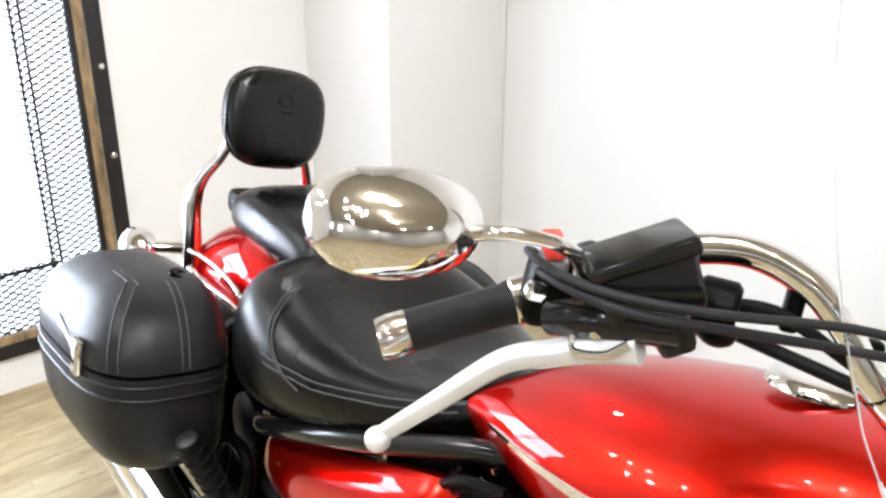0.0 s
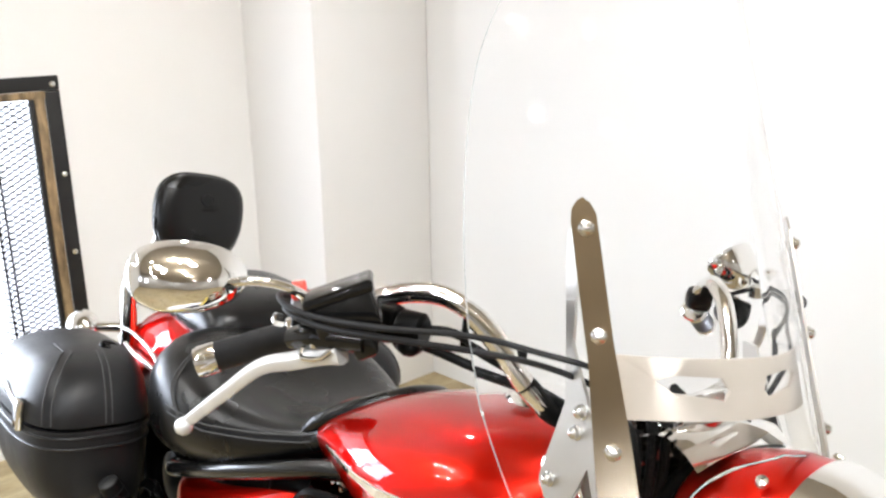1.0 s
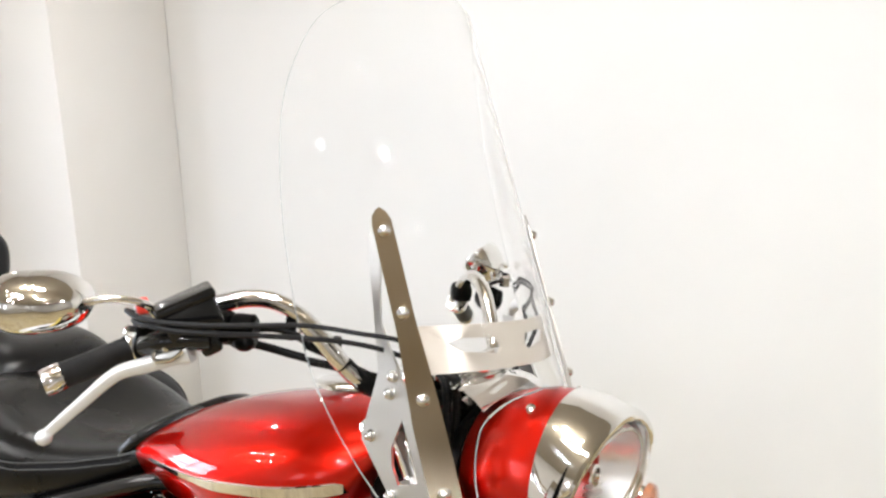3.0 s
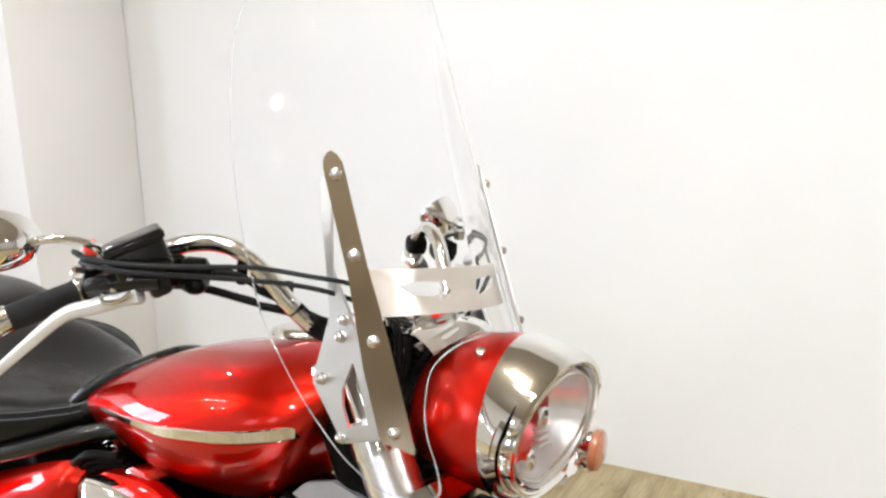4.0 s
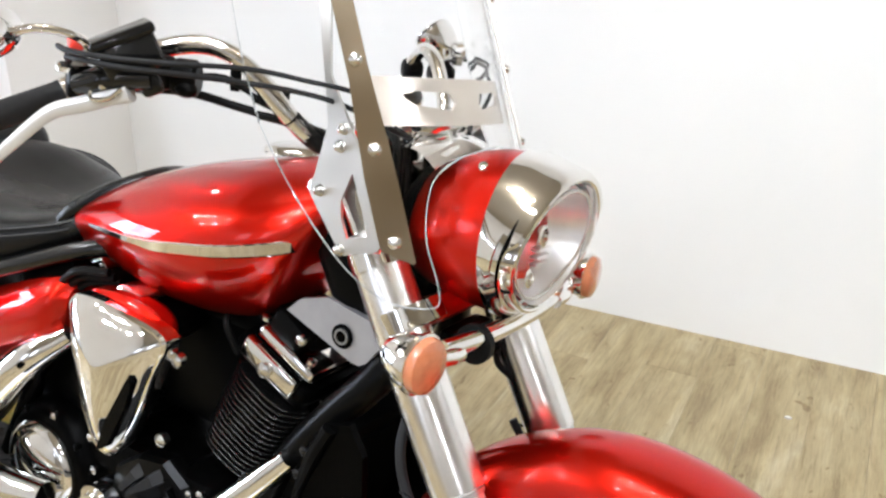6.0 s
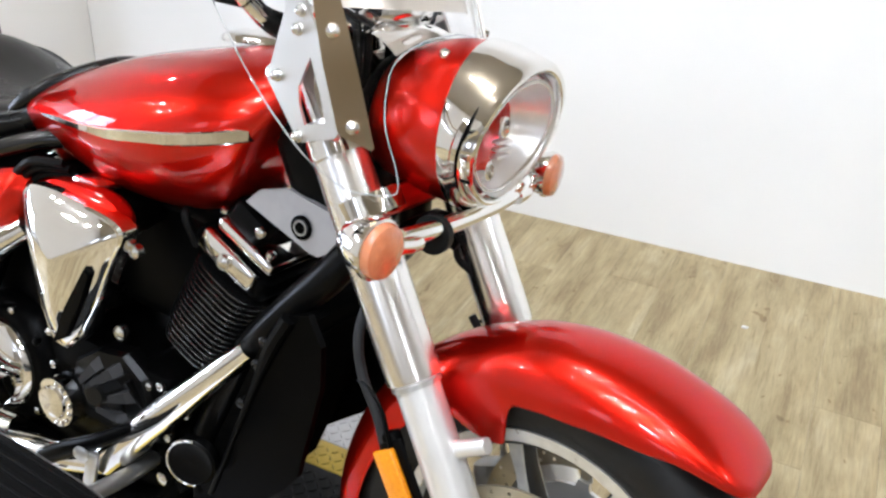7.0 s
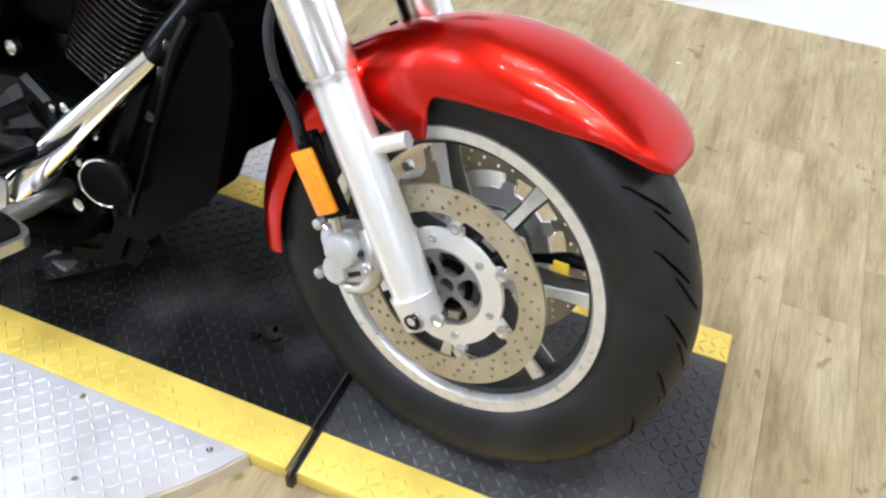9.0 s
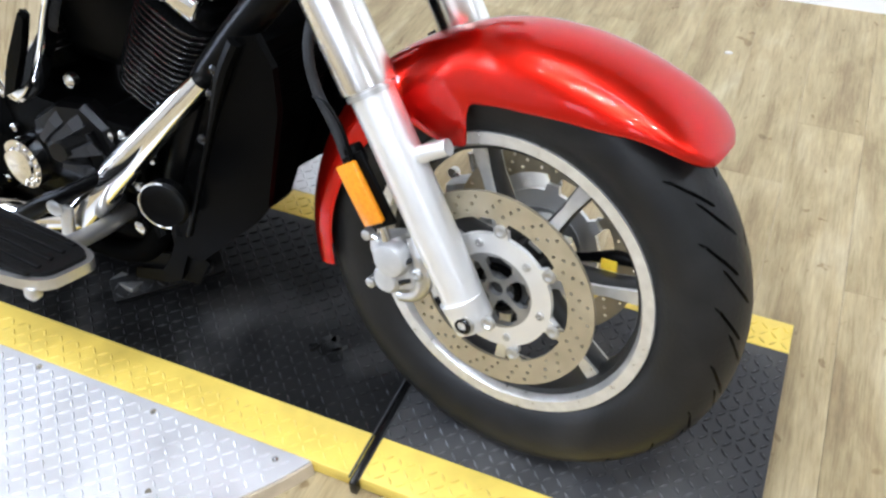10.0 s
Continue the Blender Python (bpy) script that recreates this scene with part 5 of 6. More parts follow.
for side in (-1, 1):
    g = Geo()
    rings = []
    for f in np.linspace(0, 1, 26):
        x = -0.905 + 0.410 * f
        zc = float(np.interp(x, (-0.905, -0.80, -0.72, -0.58, -0.46), (0.748, 0.760, 0.769, 0.797, 0.828)))
        h = float(np.interp(f, (0, 0.06, 0.3, 0.5, 0.97, 1), (0.0012, 0.0032, 0.0048, 0.0092, 0.0100, 0.009)))
        o = 0.0035 + 0.006 * f * f
        rings.append([tank_side(x, zc - h, side, -0.004), tank_side(x, zc - h, side, o - 0.0015), tank_side(x, zc - h * 0.8, side, o), tank_side(x, zc + h * 0.8, side, o), tank_side(x, zc + h, side, o - 0.0015), tank_side(x, zc + h, side, -0.004)])
    part("tank_trim", g.loft(rings, True, True), CHROME, tank, "chrome side trim strip", angle=30)
cap = part("fuel_cap", Geo().lathe([(0, 0.052), (0.006, 0.05), (0.011, 0.044), (0.014, 0.03), (0.015, 0.0)], (-0.615, 0, 0.912), (-0.08, 0, 1), 40), CHROME, tank, "chrome fuel cap")
bpart("tank_underside", Geo().rbox((-0.70, 0, 0.645), (0.40, 0.12, 0.05), 0.02), MATT)

# ---- seats, sissy bar and pad ----
def cushion(rows, n=40, e=0.6, dy=0.0):
    rings = []
    for x, zt, zb, w, crown in curve_rows(rows, 5):
        ringp = []
        for a in turn(n):
            c, s = math.cos(a), math.sin(a)
            y = dy + w * math.copysign(abs(c) ** e, c)
            mid = (zt + zb) / 2
            z = mid + (zt - mid) * math.copysign(abs(s) ** 0.75, s)
            if s > 0:
                z -= crown * (1 - abs(c)) ** 2
            ringp.append((x, y, z))
        rings.append(ringp)
    return Geo().loft(rings)


seat = bpart("rider_seat", cushion([(-1.50, 0.68, 0.58, 0.06, 0.0), (-1.49, 0.735, 0.53, 0.16, 0.0), (-1.455, 0.768, 0.515, 0.200, 0.01), (-1.38, 0.776, 0.525, 0.226, 0.03), (-1.28, 0.756, 0.55, 0.228, 0.042), (-1.18, 0.736, 0.585, 0.204, 0.034),
                                    (-1.08, 0.732, 0.625, 0.160, 0.018), (-1.00, 0.748, 0.665, 0.115, 0.0), (-0.95, 0.772, 0.70, 0.10, -0.004), (-0.915, 0.788, 0.735, 0.06, 0.0), (-0.90, 0.78, 0.75, 0.02, 0.0)], dy=-0.02), LEATHER, "broad black leather rider seat with stitched seams", angle=60)
for side in (-1, 1):
    for off in (0.0, 0.012):
        pts = []
        for f in np.linspace(0, 1, 16):
            x = -1.46 + 0.53 * f
            w = float(np.interp(x, (-1.46, -1.36, -1.27, -1.17, -1.08, -1.0, -0.93), (0.155, 0.217, 0.222, 0.199, 0.154, 0.110, 0.078)))
            zt = float(np.interp(x, (-1.46, -1.36, -1.27, -1.17, -1.08, -1.0, -0.93), (0.64, 0.672, 0.678, 0.684, 0.70, 0.722, 0.755)))
            pts.append((x, side * (w + 0.006) - 0.02, zt - off))
        part("seat_seam", Geo().tube(pts, 0.0016, 6, 2), STITCH, seat)
for off in (0.0, 0.011):
    part("seat_seam", Geo().tube([(-1.352 + off, -0.168, 0.757), (-1.330 + off, -0.205, 0.742), (-1.307 + off, -0.233, 0.7155), (-1.283 + off, -0.2425, 0.6935), (-1.247 + off, -0.2425, 0.6705), (-1.213 + off, -0.2345, 0.6585)], 0.0015, 6), STITCH, seat)
nose = [(-1.045, -0.112, 0.690), (-1.018, -0.118, 0.716), (-0.985, -0.112, 0.748), (-0.945, -0.092, 0.778), (-0.908, -0.055, 0.801), (-0.897, 0.0, 0.811)]
part("seat_nose", Geo().tube(nose + both(nose[:-1])[::-1], [0.006, 0.013, 0.015, 0.016, 0.017, 0.017, 0.017, 0.016, 0.015, 0.013, 0.006], 16), LEATHER, seat, "padded black seat lip on the tank")
bpart("pillion_seat", cushion([(-1.80, 0.745, 0.71, 0.04, 0.0), (-1.785, 0.785, 0.70, 0.12, 0.0), (-1.73, 0.808, 0.695, 0.143, 0.004), (-1.62, 0.816, 0.69, 0.149, 0.006), (-1.52, 0.810, 0.685, 0.145, 0.004), (-1.46, 0.79, 0.68, 0.135, 0.0), (-1.44, 0.77, 0.69, 0.10, 0.0)], e=0.55, dy=0.035), LEATHER, "black leather pillion seat", angle=60)


def sissy_bar():
    g = Geo()
    path = [(-1.875, -0.128, 0.55), (-1.885, -0.128, 0.64), (-1.892, -0.127, 0.735), (-1.88, -0.115, 0.785), (-1.855, -0.09, 0.835), (-1.845, -0.078, 0.875), (-1.845, -0.065, 0.92)]
    bar = bpart("sissy_bar", g.tube(path, [0.020, 0.020, 0.019, 0.013, 0.0105, 0.010, 0.010], 14), CHROME, "chrome passenger backrest bar")
    part("bar_leg", Geo().tube(both(path), [0.020, 0.020, 0.019, 0.013, 0.0105, 0.010, 0.010], 14), CHROME, bar)
    part("bar_bridge", Geo().tube([(-1.85, -0.07, 0.90), (-1.85, 0.07, 0.90)], 0.008, 10), CHROME, bar)
    rings = []
    tiltm = pose(-1.82, 0.0, 0.918, -6, -9, 8)
    for off, s in ((-0.034, 0.80), (-0.03, 0.93), (-0.018, 1.0), (0.0, 1.015), (0.016, 1.0), (0.027, 0.92), (0.032, 0.78), (0.034, 0.4), (0.034, 0.05)):
        ringp = []
        for a in turn(44):
            c, sn = math.cos(a), math.sin(a)
            w = 0.106 - 0.012 * (sn < 0) * abs(sn)
            ringp.append(tiltm @ Vector((off, s * w * 1.03 * math.copysign(abs(c) ** 0.62, c), s * 0.095 * math.copysign(abs(sn) ** 0.66, sn))))
        rings.append(ringp)
    pad = part("backrest_pad", Geo().loft(rings), LEATHER, bar, "padded black leather backrest", angle=60)
    pts = []
    for a in turn(33) + [0.0]:
        c, sn = math.cos(a), math.sin(a)
        pts.append(tiltm @ Vector((0.001, 1.045 * 0.106 * math.copysign(abs(c) ** 0.62, c), 1.01 * 0.095 * math.copysign(abs(sn) ** 0.66, sn))))
    part("pad_piping", Geo().tube(pts, 0.003, 8, 2), LEATHER, bar)
    # embossed emblem as a plain ring and bar
    part("pad_emblem", Geo().tube([tiltm @ Vector((0.0345, 0.016 * math.cos(a), 0.036 + 0.012 * math.sin(a))) for a in turn(20) + [0.0]], 0.0012, 6, 1), LEATHER, bar)
    part("pad_emblem", Geo().rbox(tiltm @ Vector((0.0345, 0, 0.013)), (0.002, 0.05, 0.006), 0.0008), LEATHER, bar)
    return bar


sissy_bar()

# ---- rear wheel, fender and lamps ----
RAXLE = (-1.69, 0, 0.322)
rear = bpart("rear_wheel", ring(Geo(), [(y * 1.35, r) for y, r in RIM], RAXLE), BLACK, "black cast rear wheel")
part("tyre", ring(Geo(), [(y * 1.3, r) for y, r in TYREP], RAXLE), TYRE, rear)
part("hub", Geo().lathe([(-0.08, 0.02), (-0.07, 0.06), (0.07, 0.06), (0.08, 0.02)], RAXLE), ENGINE, rear)
for i in range(7):
    part("spoke", Geo().tube([polar(i * 360 / 7, 0.05, 0, RAXLE), polar(i * 360 / 7, 0.19, 0, RAXLE)], 0.016, 10, 1), BLACK, rear)
fender([(-75, 0.40, 0.335, 0.55), (-68, 0.402, 0.30, 0.9), (-50, 0.405, 0.275, 1.0), (-25, 0.41, 0.265, 1.0), (0, 0.405, 0.265, 1.0), (20, 0.395, 0.275, 1.0), (36, 0.375, 0.30, 1.0)], "rear_fender", 0.128, bpart, RAXLE, "candy red rear fender")
bpart("tail_block", Geo().rbox((-1.86, 0, 0.735), (0.06, 0.12, 0.05), 0.015), MATT)
for side in (-1, 1):
    c = Vector((-1.97, side * 0.205, 0.612))
    sig = bpart("rear_turn_signal", Geo().lathe([(-0.03, 0.034), (-0.022, 0.038), (0.0, 0.037), (0.02, 0.03), (0.036, 0.016), (0.042, 0.002)], c, (1, 0, 0.1), 28), CHROME, "chrome bullet rear turn signal")
    part("signal_stem", Geo().tube([c, (-1.92, side * 0.14, 0.622), (-1.89, side * 0.10, 0.625)], 0.013, 12), CHROME, sig)
    part("amber_lens", Geo().lathe([(0.028, 0.034), (0.04, 0.03), (0.048, 0.015), (0.05, 0.001)], c, (-1, 0, -0.1), 24), AMBER, sig)
    bpart("fender_strut", Geo().tube([(-1.92, side * 0.135, 0.60), (-1.8, side * 0.138, 0.595), (-1.62, side * 0.138, 0.60), (-1.50, side * 0.14, 0.58)], [0.006, 0.007, 0.007, 0.006], 12), CHROME, "chrome fender strut")


# ---- saddlebags ----
def saddlebag(side):
    k = -side
    cx, cy = -1.705, -0.307
    tip = pose(-1.46, 0, 0.577, 0, -8, 0) @ pose(1.46, 0, -0.585)

    def sec(z, hx, hy, dx=0.0, dy=0.0, grow=0.0):
        out = []
        for a in turn(56):
            c, s = math.cos(a), math.sin(a)
            out.append((cx + dx + (hx + grow) * math.copysign(abs(c) ** 0.58, c), k * (cy + dy + (hy + grow) * math.copysign(abs(s) ** 0.62, s)), z))
        return out
    body_rows = curve_rows([(0.385, 0.13, 0.05, -0.01, 0.03), (0.392, 0.175, 0.08, -0.01, 0.025), (0.415, 0.212, 0.104, 0.0, 0.015), (0.46, 0.236, 0.117, 0.0, 0.005), (0.52, 0.247, 0.122, 0, 0), (0.578, 0.250, 0.124, 0, 0)], 4)
    bag = bpart("saddlebag", Geo().loft([sec(*r) for r in body_rows]), BAG, "black leather-covered hard saddlebag with stitched seams", angle=50)
    lid_rows = curve_rows([(0.586, 0.252, 0.125, 0, 0), (0.615, 0.250, 0.124, 0, 0), (0.655, 0.234, 0.114, -0.004, 0.004), (0.688, 0.198, 0.094, -0.008, 0.012), (0.706, 0.148, 0.068, -0.01, 0.02), (0.713, 0.09, 0.038, -0.01, 0.025), (0.715, 0.02, 0.01, -0.01, 0.025)], 4)
    lid = part("bag_lid", Geo().loft([sec(*r) for r in lid_rows]), BAG, bag, "domed black leather lid", angle=50)
    part("lid_gap", Geo().loft([sec(0.576, 0.242, 0.116), sec(0.588, 0.242, 0.116)]), BLACK, bag)
    for z in (0.566, 0.545):
        part("bag_piping", Geo().tube([Vector(p) for p in sec(z, 0.2505, 0.1240)] + [Vector(sec(z, 0.2505, 0.1240)[0])], 0.0026, 6, 1), BAG, bag)
    for fy in (-0.74, 0.10):
        for off in (-0.006, 0.006):
            pts = []
            for z, hx, hy, dx, dy in [(0.590, 0.252, 0.125, 0, 0)] + [tuple(r) for r in lid_rows[4:17]]:
                yy = cy + dy + hy * fy + off
                t = min(1, abs((yy - cy - dy) / hy))
                xx = cx + dx + hx * (1 - t ** (2 / 0.62)) ** 0.29
                pts.append((xx + 0.001, k * yy, z + 0.0005))
            pts += [(cx - 0.01 + 0.05, k * (cy + 0.02 + 0.07 * fy + off), 0.7105)]
            part("lid_seam", Geo().tube(pts, 0.0015, 6, 2), STITCH, bag)
    latch = part("bag_latch", Geo().rbox((cx + 0.14, k * (cy - 0.124), 0.598), (0.03, 0.016, 0.06), 0.005, pose(0, 0, 0, 0, 10, 0)), CHROME, bag, "chrome bag latch")
    part("latch_plate", Geo().rbox((cx + 0.06, k * (cy - 0.122), 0.618), (0.11, 0.008, 0.016), 0.003, pose(0, 0, 0, 0, 14, 0)), CHROME, bag)
    part("lock_cap", Geo().lathe([(0, 0.026), (0.006, 0.026), (0.010, 0.022), (0.010, 0.012), (0.006, 0.010)], (-1.603, k * -0.249, 0.701), (0.35, k * 0.45, 1), 28), BLACK, bag, "black lock rosette")
    bag.matrix_local = BODY @ tip
    return bag


for side in (-1, 1):
    saddlebag(side)
bpart("bag_rail", Geo().tube([(-1.40, -0.20, 0.62), (-1.42, -0.205, 0.665), (-1.50, -0.205, 0.70), (-1.62, -0.20, 0.70), (-1.74, -0.19, 0.68)], 0.0042, 10), CHROME, "slim chrome bag rail")

# ---- side covers, rails, chassis ----
for side in (-1, 1):
    rings = []
    for x, z0, z1, y in curve_rows([(-1.40, 0.41, 0.475, 0.15), (-1.385, 0.385, 0.50, 0.178), (-1.28, 0.395, 0.524, 0.196), (-1.15, 0.440, 0.572, 0.20), (-1.02, 0.50, 0.627, 0.200), (-0.955, 0.536, 0.648, 0.192), (-0.932, 0.575, 0.640, 0.165)], 5):
        zm, h = (z0 + z1) / 2, (z1 - z0) / 2
        rings.append([(x, side * (y - 0.03 * abs(s) ** 3), zm + h * s) for s in np.linspace(-1, 1, 13)] + [(x, side * (y - 0.06), zm + h * s * 0.9) for s in np.linspace(1, -1, 13)])
    bpart("side_cover", Geo().loft(rings), RED, "candy red side cover")
    bpart("seat_rail", Geo().tube([(-1.40, side * 0.18, 0.50), (-1.34, side * 0.20, 0.525), (-1.18, side * 0.195, 0.592), (-1.03, side * 0.165, 0.655), (-0.92, side * 0.135, 0.70), (-0.84, side * 0.10, 0.72)], 0.016, 14), GLOSS, "gloss black frame rail under the seat")
    bpart("rear_frame_tube", Geo().tube([(-0.95, side * 0.12, 0.66), (-1.05, side * 0.13, 0.45), (-1.15, side * 0.13, 0.24)], 0.018, 12), BLACK)
    # downtube and engine cradle
    bpart("down_tube", Geo().tube([(-0.335, side * 0.035, 0.76), (-0.362, side * 0.085, 0.665), (-0.430, side * 0.105, 0.574), (-0.495, side * 0.115, 0.475), (-0.540, side * 0.12, 0.36), (-0.560, side * 0.12, 0.30)], [0.026, 0.025, 0.024, 0.022, 0.02], 16), TUBE, "satin black frame downtube")
    bpart("cradle_tube", Geo().tube([(-0.558, side * 0.12, 0.31), (-0.600, side * 0.12, 0.20), (-0.66, side * 0.12, 0.13), (-0.80, side * 0.12, 0.11), (-1.15, side * 0.12, 0.12)], 0.02, 16), CORE, "dull black engine cradle tube")
    # steering head gusset
    gus = [(-0.532, 0.706), (-0.508, 0.730), (-0.456, 0.748), (-0.360, 0.734), (-0.346, 0.722), (-0.380, 0.676), (-0.392, 0.668), (-0.406, 0.668)]
    gp = bpart("frame_gusset", Geo().plate(gus, lambda u, v, w: (u, side * (0.095 + 0.05 * (u + 0.45)) + w, v), 0.01), CASTGREY, "silver cast frame gusset", smooth=False)
    part("gusset_bolt", Geo().lathe([(0, 0.0175), (0.003, 0.0175), (0.004, 0.014), (0.002, 0.012), (0.002, 0.009), (0.006, 0.008), (0.006, 0.0)], (-0.424, side * 0.102, 0.702), (0, side, 0), 24), BLACK, gp, "black capped pivot bolt")
    part("bolt_ring", Geo().lathe([(0.0, 0.0115), (0.0052, 0.0115), (0.0052, 0.0085), (0.0, 0.0085)], (-0.424, side * 0.102, 0.702), (0, side, 0), 24), SPIDER, gp)
bpart("steering_head", Geo().tube([(-0.36, 0, 0.76), (-0.455, 0, 0.965)], 0.036, 24, 1), BLACK)
bpart("neck_cover", Geo().rbox((-0.44, 0, 0.80), (0.11, 0.19, 0.17), 0.03, pose(0, 0, 0, 0, -30, 0)), MATT)
bpart("ignition_coil_cover", Geo().rbox((-0.545, -0.06, 0.66), (0.07, 0.05, 0.06), 0.012, pose(0, 0, 0, 0, 30, 0)), MATT)
bpart("coil_bolt", Geo().lathe([(0, 0.008), (0.006, 0.008), (0.008, 0.004)], (-0.505, -0.088, 0.665), (0, -1, 0), 12), BOLT)


def radiator():
    m = pose(0, 0, 0, 0, 17, 0)
    rad = bpart("radiator", Geo().rbox((-0.456, -0.018, 0.40), (0.055, 0.205, 0.40), 0.012, m), CORE, "black radiator with side shrouds")
    g = Geo()
    for i in range(46):
        g.rbox(Vector((-0.456, -0.018, 0.40)) + m.to_3x3() @ Vector((0.031, 0, -0.17 + i * 0.0076)), (0.006, 0.17, 0.003), 0.0008, m, 2)
    part("radiator_core", g, CORE, rad, smooth=False)["kind"] = "stuff"
    for side in (-1, 1):
        pl = [(-0.375, 0.59), (-0.345, 0.60), (-0.318, 0.56), (-0.312, 0.50), (-0.335, 0.34), (-0.362, 0.30), (-0.475, 0.185), (-0.53, 0.185), (-0.535, 0.22), (-0.43, 0.50), (-0.41, 0.55)]
        if side > 0:
            pl = [(u - 0.10 * max(0.0, 0.5 - v), v + 0.10 * max(0.0, 0.5 - v)) for u, v in pl]
        part("shroud", Geo().plate(pl, lambda u, v, w: (u - 0.025, (-0.135 if side < 0 else 0.095) + w, v), 0.012), BLACK, rad, "black radiator shroud", smooth=False)
        if side > 0:
            continue
        for bx, bz in ((-0.437, 0.535), (-0.447, 0.495), (-0.470, 0.42)):
            part("shroud_rivet", Geo().lathe([(0, 0.0085), (0.003, 0.008), (0.005, 0.004), (0.005, 0.0)], (bx, -0.146, bz), (0, -1, 0), 12), LIDBLACK, rad)
        part("shroud_rib", Geo().tube([(-0.40, side * 0.144, 0.585), (-0.425, side * 0.146, 0.53), (-0.455, side * 0.144, 0.44), (-0.52, side * 0.143, 0.23)], [0.011, 0.011, 0.005, 0.004], 8), MATT, rad)
    part("lower_hose", Geo().tube([(-0.50, -0.06, 0.22), (-0.55, -0.08, 0.19), (-0.62, -0.10, 0.22)], 0.018, 12), RUBBER, rad)
    return rad


radiator()
# Black block added to fill the space under the engine where shade lies
bpart("belly_shade_block", Geo().rbox((-0.80, 0.0, 0.165), (0.40, 0.20, 0.13), 0.03), CORE, "dull black block standing in for shade under the engine")


# ---- engine: air-cooled look V-twin ----
CRANK = Vector((-0.83, 0, 0.30))


def cylinder(deg, name, CRANK):
    d = Vector((math.sin(radians(deg)), 0, math.cos(radians(deg))))
    s = Vector((d.z, 0, -d.x))
    m = Matrix((s, (0, 1, 0), d)).transposed().to_4x4()
    c = lambda h: CRANK + d * h
    core = bpart(name, Geo().rbox(c(0.20), (0.115, 0.14, 0.22), 0.03, m), ENGINE, "black finned engine cylinder")
    for i in range(16):
        h = 0.125 + i * 0.0108
        w = 0.155 - 0.014 * (i < 3)
        rings = []
        for dz, gr in ((-0.0022, 0.985), (-0.0010, 1.0), (0.0010, 1.0), (0.0022, 0.985)):
            rings.append([c(h + dz) + gr * (s * (w / 2 * math.copysign(abs(math.cos(a)) ** 0.62, math.cos(a)))
                                            + Vector((0, 0.102 * math.copysign(abs(math.sin(a)) ** 0.62, math.sin(a)), 0))) for a in turn(36)])
        part("cooling_fin", Geo().loft(rings), FIN, core)
    hd = part("cylinder_head", Geo().rbox(c(0.325), (0.155, 0.20, 0.045), 0.02, m), ENGINE, core)
    return core, c, m, d, s


front_cyl, fc, fm, fd, fs = cylinder(24, "front_cylinder", Vector((-0.690, 0, 0.302)))
cover = part("head_cover", Geo().rbox(fc(0.372) + fs * 0.012 + Vector((0, -0.004, 0)), (0.118, 0.19, 0.020), 0.008, fm), CHROME, front_cyl, "chrome cylinder head cover")
part("head_trim", Geo().rbox(fc(0.337) + fs * 0.0 + Vector((0, -0.098, 0)), (0.112, 0.02, 0.034), 0.006, fm), CHROME, front_cyl, "chrome head side trim")
part("head_bolt", Geo().lathe([(0, 0.012), (0.007, 0.012), (0.010, 0.006)], fc(0.335) + Vector((0, -0.108, 0)), (0, -1, 0), 16), BOLT, front_cyl)
for u in (-0.05, 0.05):
    part("cover_bolt", Geo().lathe([(0, 0.007), (0.006, 0.007), (0.008, 0.003)], fc(0.384) + fs * u + Vector((0, -0.085, 0)), fd, 12), BOLT, front_cyl)
part("plug_lead", Geo().tube([fc(0.33) + Vector((-0.07, -0.09, 0)), fc(0.36) + Vector((-0.1, -0.10, 0.02)), (-0.66, -0.06, 0.67)], 0.006, 8), RUBBER, front_cyl)
rear_cyl, rc, rm, rd, rs = cylinder(-28, "rear_cylinder", Vector((-0.83, 0, 0.30)))
part("head_cover", Geo().rbox(rc(0.368), (0.145, 0.19, 0.034), 0.012, rm), CHROME, rear_cyl)

bpart("airbox", Geo().rbox((-0.765, 0.01, 0.55), (0.44, 0.11, 0.27), 0.03), MATT)
bpart("lower_airbox", Geo().rbox((-1.02, 0.0, 0.50), (0.30, 0.22, 0.30), 0.04), MATT)
case = bpart("crankcase", Geo().rbox((-0.87, 0, 0.27), (0.46, 0.26, 0.22), 0.05), ENGINE, "black engine crankcase")
part("oil_pan", Geo().rbox((-0.82, 0, 0.135), (0.40, 0.22, 0.07), 0.02), ENGINE, case)
clutch = part("clutch_cover", Geo().lathe([(0, 0.125), (0.02, 0.122), (0.035, 0.11), (0.04, 0.10)], (-1.018, -0.11, 0.265), (0, -1, 0), 48), ENGINE, case, "black clutch cover")
part("clutch_trim", Geo().lathe([(0, 0.088), (0.006, 0.088), (0.013, 0.082), (0.015, 0.076), (0.012, 0.070), (0.016, 0.062), (0.021, 0.035), (0.022, 0.0)], (-1.022, -0.15, 0.264), (0, -1, 0), 48), CHROME, case, "chrome round clutch trim")
for i in range(9):
    a = radians(i * 40 + 10)
    part("cover_bolt", Geo().lathe([(0, 0.008), (0.012, 0.008), (0.014, 0.005)], (-1.018 + 0.108 * math.sin(a), -0.135, 0.265 + 0.108 * math.cos(a)), (0, -1, 0), 6), BOLT if i % 3 == 0 else ENGINE, case)
part("pump_cover", Geo().lathe([(0, 0.046), (0.02, 0.044), (0.026, 0.036)], (-0.846, -0.12, 0.264), (0, -1, 0), 32), ENGINE, case)
g = Geo()
